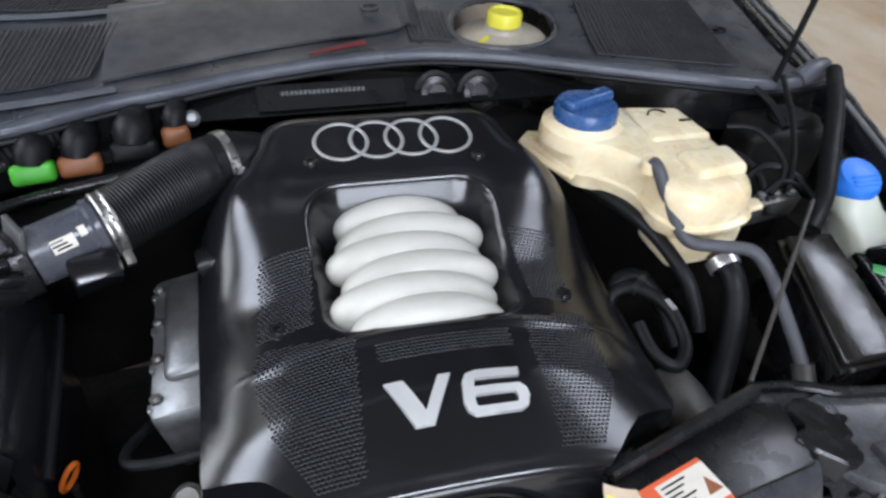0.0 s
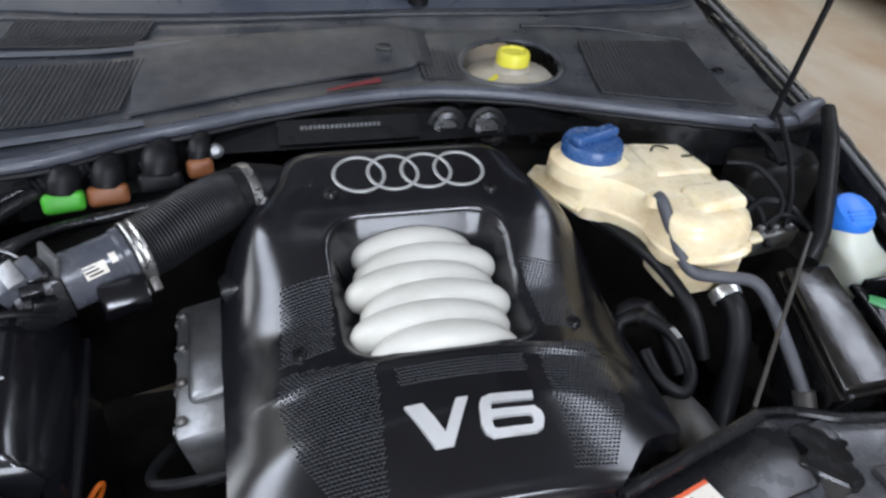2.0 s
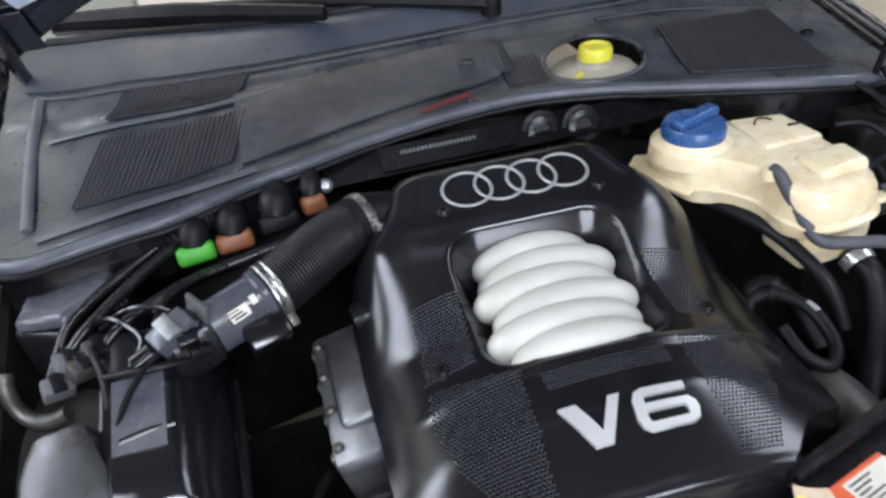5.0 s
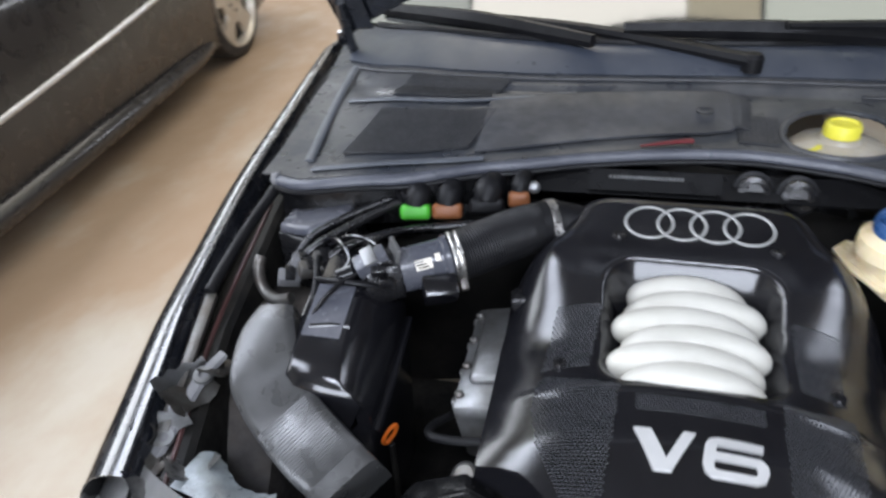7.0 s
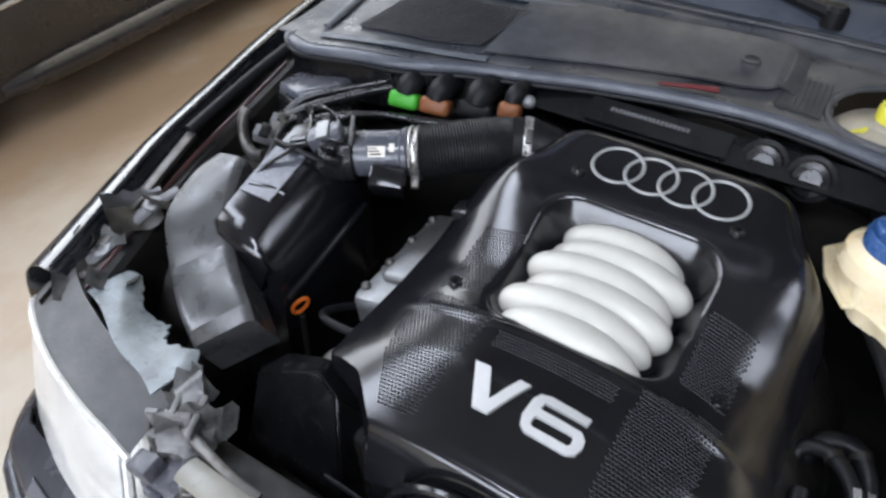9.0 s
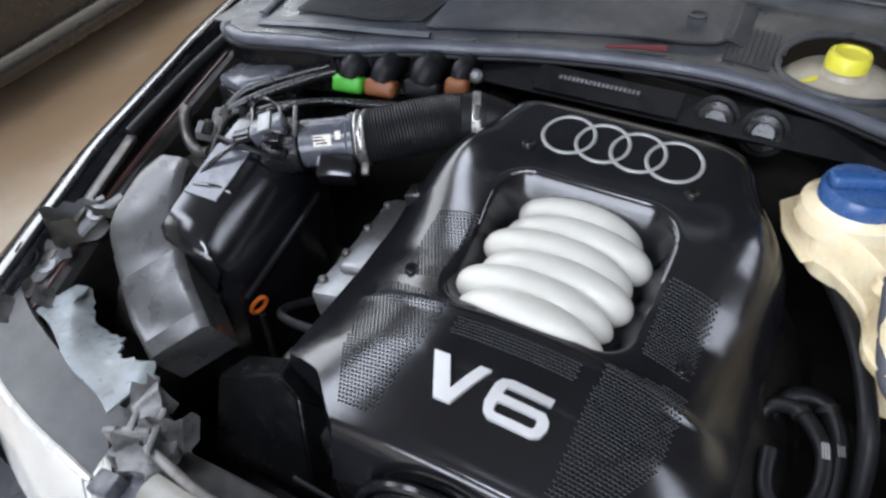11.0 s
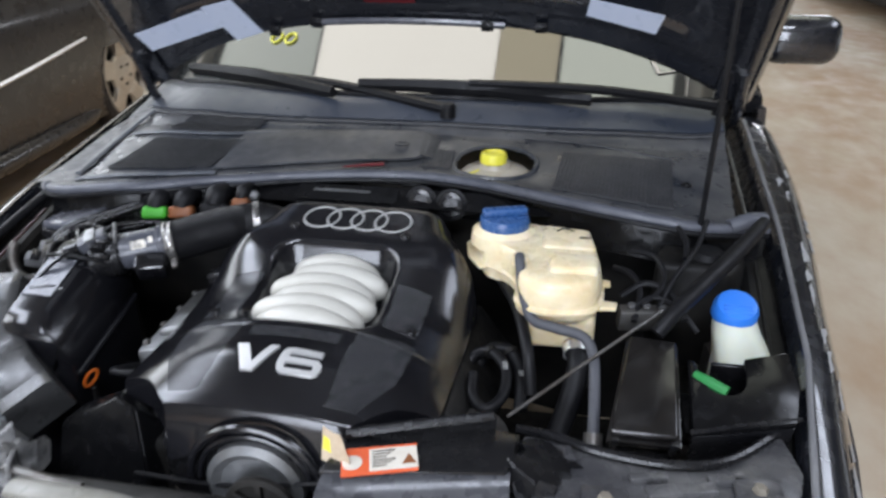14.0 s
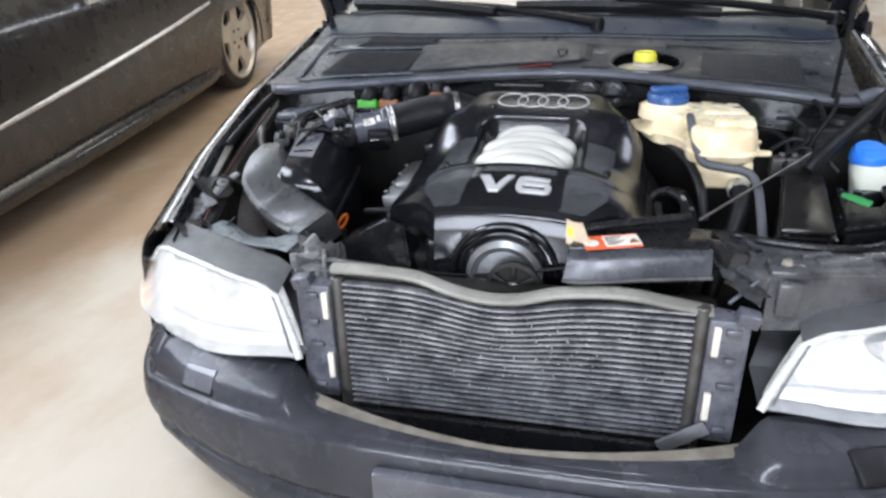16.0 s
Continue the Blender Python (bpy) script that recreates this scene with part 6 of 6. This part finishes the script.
solo("bent_pipe", tube([(-0.678, 0.752, 0.800), (-0.679, 0.742, 0.790), (-0.678, 0.735, 0.762), (-0.666, 0.728, 0.742), (-0.645, 0.722, 0.737), (-0.62, 0.720, 0.745)], 0.010, 12), STEEL, "bent black metal pipe with a bright end", "pipe")
plug = thing("plug_cluster", (-0.60, 0.74, 0.75), "cluster of grey cable plugs", "connector")
for i, (x, y, z, rz) in enumerate(((-0.605, 0.755, 0.795, 30), (-0.585, 0.735, 0.795, 40), (-0.62, 0.728, 0.780, 25), (-0.57, 0.760, 0.800, 35))):
    part("plug", moved(box(-0.018, 0.018, -0.012, 0.012, -0.011, 0.011, 0.003), pose(x, y, z, 10 * i, 15, rz)), STEEL if i % 2 else GREYPAINT, plug)
    part("latch", moved(box(-0.008, 0.008, -0.014, 0.014, 0.011, 0.015, 0.001), pose(x, y, z, 10 * i, 15, rz)), PLASTIC, plug)
clutter = thing("sensor_plug", (-0.47, 0.70, 0.80), "glossy black sensor plug with a bright clip on the filter housing", "connector")
part("body", moved(box(-0.026, 0.026, -0.016, 0.016, -0.015, 0.015, 0.004), pose(-0.462, 0.700, 0.842, 12, -18, 30)), GLOSSG, clutter)
part("neck", rod((-0.487, 0.690, 0.832), (-0.512, 0.680, 0.824), 0.012, 14), COVER, clutter)
part("clip", moved(box(-0.010, 0.010, -0.018, 0.018, 0.014, 0.019, 0.0015), pose(-0.462, 0.700, 0.842, 12, -18, 30)), ALU, clutter, "bright spring clip")
part("bracket", moved(box(-0.003, 0.003, -0.020, 0.020, -0.022, 0.016, 0.001), pose(-0.433, 0.722, 0.850, 5, 10, 35)), ALU, clutter, "thin bright bracket")
part("latch", moved(box(-0.012, 0.012, -0.006, 0.006, -0.006, 0.010, 0.002), pose(-0.446, 0.684, 0.838, 30, 0, 20)), PLASTIC, clutter)
solo("wire", tube([(-0.585, 0.790, 0.815), (-0.548, 0.765, 0.838), (-0.520, 0.735, 0.845), (-0.500, 0.705, 0.838), (-0.515, 0.680, 0.825)], 0.0035, 8), COVER, "thin glossy black cable to the sensor plug", "cable")
solo("wire", tube([(-0.560, 0.770, 0.822), (-0.520, 0.760, 0.848), (-0.480, 0.745, 0.852), (-0.455, 0.722, 0.850)], 0.003, 8), COVER, "thin glossy black cable to the sensor plug", "cable")
solo("wire", tube([(-0.470, 0.690, 0.835), (-0.500, 0.660, 0.828), (-0.530, 0.625, 0.800), (-0.545, 0.58, 0.765)], 0.004, 8), COVER, "glossy black cable over the filter lid", "cable")
# glare on the black lid, put in as a lighter grey sheet
part("glare_lid", sheet(lambda u, v: (-0.538 + 0.058 * u, 0.585 + 0.085 * v, 0.7855 + 0.0297 * v + 0.0022), 4, 4, 0.003), GLOSSG, airbox, "lighter grey patch standing for glare on the lid")
solo("wire", tube([(-0.572, 0.75, 0.81), (-0.560, 0.715, 0.822), (-0.548, 0.68, 0.815), (-0.545, 0.64, 0.785), (-0.538, 0.59, 0.74), (-0.525, 0.545, 0.69), (-0.51, 0.52, 0.64)], 0.0055, 8), RUBBER, "black cable down the filter housing", "cable")
solo("wire", tube([(-0.548, 0.68, 0.818), (-0.50, 0.665, 0.828), (-0.46, 0.67, 0.822), (-0.43, 0.69, 0.80)], 0.004, 8), RUBBER, "thin black cable across the filter housing", "cable")
# wing seal and torn bracket at the left front
solo("wing_seal", tube([(-0.712, 0.905, 0.848), (-0.728, 0.80, 0.815), (-0.735, 0.672, 0.778)], 0.010, 12), RUBBER, "round rubber seal along the wing", "seal")
brk = thing("wing_bracket", (-0.69, 0.46, 0.6), "torn grey steel bracket with bolt holes", "bracket")
part("rail", moved(box(-0.009, 0.009, -0.12, 0.12, -0.006, 0.004, 0.002), pose(-0.716, 0.56, 0.738, 17, 0, 8)), STEEL, brk)
part("arm", tube([(-0.665, 0.575, 0.742), (-0.685, 0.53, 0.725), (-0.692, 0.47, 0.705), (-0.700, 0.415, 0.688)], [0.010, 0.013, 0.012, 0.016], 8, flat=0.5), GREYPAINT, brk)
for x, y, z in ((-0.680, 0.535, 0.732), (-0.695, 0.44, 0.700)):
    part("eyelet", lathe([(0.007, -0.004), (0.014, -0.004), (0.015, 0.0), (0.014, 0.004), (0.007, 0.004)], pose(x, y, z, 15, 10, 0), 18, cap=False), ALU, brk)
part("hole_tube", lathe([(0.015, -0.03), (0.018, -0.03), (0.018, 0.0), (0.015, 0.0)], pose(-0.718, 0.43, 0.715, 20, 15, 0), 20, cap=False), DARK, brk)
for k, (x, y, z, rx, ry, rz, w, h) in enumerate(((-0.690, 0.50, 0.722, 20, 15, 70, 0.08, 0.05), (-0.705, 0.455, 0.708, 35, -10, 50, 0.07, 0.05), (-0.665, 0.545, 0.735, 10, 30, 80, 0.07, 0.04), (-0.715, 0.52, 0.735, 60, 10, 75, 0.09, 0.03), (-0.70, 0.41, 0.695, 15, 20, 30, 0.06, 0.05))):
    part("bent_plate", moved(shard(90 + k, w, h), pose(x, y, z, rx, ry, rz)), ALU if k % 2 else STEEL, brk, "bent bare steel plate")
# left side of the engine
solo("fuel_pipe", tube([(-0.245, 0.505, 0.708), (-0.30, 0.505, 0.702), (-0.335, 0.515, 0.695), (-0.342, 0.545, 0.680), (-0.325, 0.59, 0.66)], 0.006, 10), RUBBER, "thin bent pipe beside the cylinder head", "pipe")
solo("bracket_plate", moved(box(-0.02, 0.02, -0.018, 0.018, -0.012, 0.012, 0.004), pose(-0.236, 0.735, 0.775, 0, -15, 5)), PLASTIC, "small glossy black bracket box", "bracket")
solo("thermostat_stub", rod((-0.262, 0.475, 0.66), (-0.279, 0.460, 0.690), 0.018, 18), STEEL, "short cast metal stub beside the engine", "stub")
solo("clamp_ring", lathe([(0.0175, -0.004), (0.0205, -0.004), (0.0205, 0.004), (0.0175, 0.004)], axis((-0.277, 0.462, 0.685), (-0.285, 0.455, 0.70)), 20, cap=False), DARK, "dull steel hose clamp ring", "clamp")
# right side of the engine
for pts, r, lab in (([(0.250, 0.60, 0.70), (0.262, 0.625, 0.722), (0.29, 0.618, 0.735), (0.318, 0.58, 0.730), (0.318, 0.53, 0.715), (0.295, 0.505, 0.705), (0.272, 0.525, 0.712), (0.268, 0.565, 0.725)], 0.009, "coiled black rubber hose beside the engine"),
                    ([(0.262, 0.63, 0.69), (0.285, 0.655, 0.715), (0.32, 0.655, 0.715), (0.342, 0.62, 0.69), (0.345, 0.57, 0.66)], 0.012, "looped black rubber hose beside the engine")):
    coil = thing("coil_hose", pts[0], lab, "hose")
    part("hose", tube(pts, r, 12), RUBBER, coil)
    part("clamp", lathe([(r + 0.0003, -0.004), (r + 0.0022, -0.004), (r + 0.0022, 0.004), (r + 0.0003, 0.004)], axis(pts[2], pts[3]), 18, cap=False), DARK, coil, "dull metal clamp")
    for k in range(3):
        part("tag_line", moved(box(-0.0009, 0.0009, -0.009, 0.009, -0.0006, 0.0006, 0), Matrix.Translation(Vector(pts[3]) + Vector((-0.001, -0.004, r + 0.0006))) @ pose(0, 0, 0, 8, 0, 10) @ pose(-0.0028 + 0.0028 * k, 0, 0)), RINGM, coil, "thin pale printed line")
solo("radiator_hose", tube([(0.425, 0.64, 0.742), (0.432, 0.61, 0.735), (0.425, 0.575, 0.70), (0.405, 0.54, 0.64), (0.38, 0.50, 0.56)], 0.018, 14), RUBBER, "thick black radiator hose", "hose")
solo("hose_clamp", lathe([(0.0195, -0.008), (0.022, -0.008), (0.022, 0.008), (0.0195, 0.008)], axis((0.428, 0.632, 0.744), (0.432, 0.60, 0.73)), 20, cap=False), CHROME, "worn metal hose clamp", "clamp")
alt = thing("alternator", (0.275, 0.45, 0.58), "dull metal alternator beside the engine", "alternator")
part("body", lathe([(0.03, -0.06), (0.046, -0.055), (0.050, -0.03), (0.050, 0.03), (0.046, 0.05), (0.03, 0.06)], pose(0.285, 0.455, 0.655, 90, 0, 0), 28), STEEL, alt)
part("pulley", lathe([(0.02, 0.06), (0.036, 0.062), (0.034, 0.07), (0.036, 0.078), (0.02, 0.08)], pose(0.285, 0.455, 0.655, 90, 0, 0), 24), DARK, alt)
solo("coupling", tube([(0.455, 0.475, 0.705), (0.455, 0.455, 0.682)], 0.014, 14), STEEL, "metal pipe coupling on the grey hose", "coupling")
solo("steel_pipe", tube([(0.456, 0.458, 0.686), (0.462, 0.43, 0.655), (0.47, 0.40, 0.60)], 0.006, 10), CHROME, "thin bright pipe below the grey hose", "pipe")
# wiring near the right tower
for i, pts in enumerate(([(0.52, 0.82, 0.845), (0.555, 0.80, 0.848), (0.57, 0.76, 0.835), (0.56, 0.72, 0.82), (0.53, 0.70, 0.80)],
                         [(0.50, 0.73, 0.80), (0.54, 0.74, 0.822), (0.58, 0.72, 0.815), (0.60, 0.68, 0.79)],
                         [(0.51, 0.70, 0.79), (0.55, 0.71, 0.812), (0.59, 0.70, 0.80), (0.62, 0.67, 0.775)],
                         [(0.60, 0.90, 0.875), (0.615, 0.85, 0.86), (0.61, 0.80, 0.845)],
                         [(0.655, 0.89, 0.885), (0.63, 0.82, 0.86), (0.585, 0.74, 0.835), (0.56, 0.70, 0.80)],
                         [(0.49, 0.80, 0.82), (0.515, 0.77, 0.825), (0.53, 0.73, 0.81), (0.52, 0.68, 0.78)])):
    solo("wire", tube(pts, 0.0045 + 0.001 * (i % 2), 8), RUBBER, "black cable by the suspension tower", "cable", "tower cables")
jb = thing("junction_block", (0.54, 0.70, 0.74), "dull metal junction block with small brackets", "bracket")
part("plate", moved(box(-0.045, 0.045, -0.012, 0.012, -0.02, 0.02, 0.003), pose(0.54, 0.705, 0.775, 10, 0, 8)), STEEL, jb)
for dx in (-0.025, 0.0, 0.025):
    part("screw", lathe([(0.006, 0), (0.006, 0.006), (0.0, 0.007)], pose(0.54 + dx, 0.70, 0.797), 10), ALU, jb)
# lock rod at the right of the condenser
solo("latch_rod", rod((0.372, 0.266, 0.676), (0.422, 0.300, 0.708), 0.0035, 10), PALE, "short pale latch rod", "rod")
solo("bent_strip", moved(box(-0.045, 0.045, -0.003, 0.003, -0.014, 0.014, 0.001), pose(0.322, 0.215, 0.430, 0, -32, 8)), GREYPAINT, "bent grey plastic strip below the condenser", "strip")
solo("belt", tube([(-0.20, 0.345, 0.648), (-0.08, 0.338, 0.652), (0.02, 0.335, 0.668), (0.10, 0.338, 0.682)], 0.003, 6), RUBBER, "thin black cable across the pulley", "cable")

# ---- parked car beside ----
TAILR = mat("tail_lamp_red", (0.55, 0.02, 0.02), 0.15, col2=(0.4, 0.01, 0.01), rvar=0.05)
MY, MX = 0.68, -2.06
merc = thing("parked_car", (-2.9, 2.1, 0.1), "dark brown saloon with bright side mouldings and alloy wheels", "car")
MM = Matrix.Translation((MX, MY, ground_z(MX, MY))) @ pose(0, 0, 0, math.degrees(math.atan(0.045)), 0, 4.6)


def flank(u, v):
    """Side of the car, u along it, v from the sill up; local: x outwards, y along, z up."""
    y = -0.85 + 4.7 * u
    z = 0.17 + 0.78 * v
    bulge = 0.035 * math.sin(math.pi * min(1, v * 1.05)) - 0.05 * sstep(0.75, 1.0, v)
    taper = -0.10 * sstep(0.82, 1.0, u) - 0.12 * sstep(0.15, 0.0, u)
    return (bulge + taper - 0.02, y, z)


def flank_skin():
    bm = sheet(lambda u, v: flank(u, v), 300, 60, 0)
    dead = [fc for fc in bm.faces if any((fc.calc_center_median().y - wy) ** 2 + (fc.calc_center_median().z - 0.32) ** 2 < 0.36 ** 2 for wy in (0.0, 3.03))]
    bmesh.ops.delete(bm, geom=dead, context="FACES")
    bmesh.ops.solidify(bm, geom=bm.faces[:], thickness=0.02)
    return moved(bm, MM)


part("flank", flank_skin(), MERC, merc)
part("far_body", moved(box(-1.74, -0.12, -0.8, 3.8, 0.25, 0.92, 0.05), MM), MERC, merc)
part("cabin", moved(prism([(-1.6, 0.75), (-0.18, 0.75), (-0.18, 3.3), (-1.6, 3.3)], 0.90, 1.40, 0.05, 3, 0.82), MM), SCREEN, merc)
part("moulding", moved(tube([(0.026, 0.44, 0.448), (0.036, 1.2, 0.500), (0.040, 2.0, 0.565), (0.028, 2.60, 0.625)], 0.009, 8, flat=1.2), MM), CHROME, merc, "bright side moulding")
part("moulding", moved(tube([(-0.02, 0.4, 0.93), (0.0, 1.2, 0.945), (0.0, 2.6, 0.95), (-0.03, 3.4, 0.95)], 0.010, 8), MM), CHROME, merc, "bright window moulding")
part("sill", moved(tube([(-0.005, 0.36, 0.20), (0.012, 0.60, 0.20), (0.018, 1.5, 0.20), (0.012, 2.4, 0.20), (-0.005, 2.62, 0.20)], [0.02, 0.04, 0.045, 0.04, 0.02], 10, flat=1.1), MM), MERC, merc)
part("upper_panel", moved(sheet(lambda u, v: tuple(Vector(flank(0.22 + 0.70 * u, 0.47 + 0.46 * v)) + Vector((0.004 + 0.006 * math.sin(9 * u + 4 * v) * math.sin(math.pi * v), 0, 0))), 60, 16, 0.003), MM), SHEET, merc, "glossy upper side with rippled reflections")
part("door_handle", moved(tube([(0.035, 1.40, 0.812), (0.050, 1.46, 0.818), (0.050, 1.60, 0.822), (0.035, 1.66, 0.822)], 0.012, 8, flat=1.3), MM), CHROME, merc, "bright door handle")
part("tail_lamp", moved(box(-0.20, -0.045, 3.74, 3.86, 0.62, 0.86, 0.03, 3), MM), TAILR, merc, "red tail lamp")
part("rear_bumper", moved(prism([(-1.72, 3.70), (-0.06, 3.70), (-0.07, 3.86), (-0.20, 3.96), (-1.6, 3.96)], 0.28, 0.56, 0.04, 3), MM), MERC, merc)
for wy in (0.0, 3.03):
    WM = MM @ Matrix.Translation((0, wy, 0.33)) @ Matrix.Diagonal((1, 1.085, 1.085, 1)) @ pose(0, 0, 0, 0, 90, 0)
    w = part("wheel", moved(lathe([(0.20, -0.20), (0.272, -0.20), (0.294, -0.185), (0.304, -0.16), (0.304, -0.05), (0.296, -0.02), (0.276, -0.008), (0.256, -0.004), (0.247, -0.012), (0.24, -0.06), (0.20, -0.08)], None, 48, cap=False), WM), TYRE, merc, "worn tyre")
    rim = part("rim", moved(lathe([(0.236, -0.06), (0.247, -0.012), (0.244, -0.004), (0.236, -0.004), (0.228, -0.016), (0.222, -0.06)], None, 48, cap=False), WM), RIMM, w)
    spokes = [lathe([(0.0, -0.055), (0.118, -0.055), (0.124, -0.036), (0.116, -0.028), (0.05, -0.022), (0.034, -0.016), (0.0, -0.016)], None, 40)]
    for k in range(5):
        petal = prism([(-0.058, 0.10), (0.058, 0.10), (0.048, 0.14), (0.044, 0.17), (0.056, 0.205), (0.092, 0.231), (-0.092, 0.231), (-0.056, 0.205), (-0.044, 0.17), (-0.048, 0.14)], -0.05, -0.024, 0.007, 2)
        spokes.append(moved(petal, pose(0, 0, 0, 0, 0, 72 * k + 18)))
    part("spokes", moved(join(*spokes), WM), RIMM, w, "five broad alloy spokes")
    part("brake", moved(lathe([(0.02, -0.12), (0.19, -0.12), (0.19, -0.10), (0.02, -0.10)], None, 32), WM), DARK, w)
    for k in range(5):
        a = radians(72 * k)
        part("bolt", moved(lathe([(0.0, 0), (0.010, 0), (0.010, 0.004), (0.0, 0.004)], pose(0.056 * math.cos(a), 0.056 * math.sin(a), -0.0225), 8), WM), DARK, rim)
    part("arch", moved(sheet(lambda u, v: (-0.03 - 0.35 * v, wy + 0.368 * math.cos(math.pi * u), 0.32 + 0.368 * math.sin(math.pi * u)), 24, 2, 0.01), MM), DARK, merc)
    part("arch_lip", moved(tube([(0.012, wy + 0.357 * math.cos(a), 0.32 + 0.357 * math.sin(a)) for a in np.linspace(-0.25, math.pi + 0.25, 24)], 0.007, 8, 2), MM), MERC, merc)


# ---- pale cars further off ----
WHITEC = mat("white_car_paint", (0.62, 0.63, 0.64), 0.3, col2=(0.5, 0.5, 0.5), scale=3, coat=0.8)
GREYC = mat("silver_car_paint", (0.40, 0.41, 0.42), 0.32, metal=0.3, col2=(0.32, 0.32, 0.33), scale=3, coat=0.8)


def far_car(x, y, turn, paint, label):
    """A saloon standing with its near side at x, its nose at y."""
    c = thing("parked_car", (x + 0.85, y + 2.1, ground_z(x, y + 2.1)), label, "car", "parked pale cars")
    m = Matrix.Translation((x, y, ground_z(x, y))) @ pose(0, 0, 0, math.degrees(math.atan(0.045)), 0, turn)
    secs = []
    for yy, w, z0, z1 in ((0.0, 0.55, 0.34, 0.58), (0.06, 0.72, 0.24, 0.66), (0.3, 0.82, 0.19, 0.74), (1.1, 0.85, 0.18, 0.86), (2.4, 0.86, 0.18, 0.92), (3.6, 0.85, 0.19, 0.94), (4.1, 0.78, 0.24, 0.90), (4.2, 0.60, 0.36, 0.80)):
        secs.append([Vector((0.86 + w * a, yy, z0 + (z1 - z0) * b)) for a, b in ((-0.86, 0.0), (-0.97, 0.18), (-1.0, 0.5), (-0.96, 0.85), (-0.86, 1.0), (0.86, 1.0), (0.96, 0.85), (1.0, 0.5), (0.97, 0.18), (0.86, 0.0))])
    part("body", moved(loft(secs), m), paint, c)
    part("cabin", moved(prism([(0.14, 1.15), (1.58, 1.15), (1.60, 3.75), (0.12, 3.75)], 0.88, 1.42, 0.06, 3, 0.78), m), SCREEN, c, "dark glass cabin")
    part("roof", moved(prism([(0.34, 1.75), (1.38, 1.75), (1.38, 3.2), (0.34, 3.2)], 1.40, 1.45, 0.02, 2), m), paint, c)
    for wx in (0.10, 1.62):
        for wy in (0.75, 3.35):
            w = part("wheel", moved(lathe([(0.10, -0.09), (0.27, -0.09), (0.305, -0.06), (0.305, 0.06), (0.27, 0.09), (0.10, 0.09)], pose(wx, wy, 0.305, 0, 90, 0), 28), m), TYRE, c)
            part("rim", moved(lathe([(0.0, -0.10), (0.12, -0.105), (0.20, -0.095), (0.20, 0.095), (0.12, 0.105), (0.0, 0.10)], pose(wx, wy, 0.305, 0, 90, 0), 20), m), RIMM, w)
    part("sill", moved(box(0.02, 0.06, 1.1, 3.0, 0.16, 0.24, 0.01), m), MERC2, c)


far_car(3.36, 1.6, 2.0, GREYC, "silver-grey saloon standing across the lane")
far_car(3.90, 7.4, 2.0, WHITEC, "white saloon parked further down the hall")
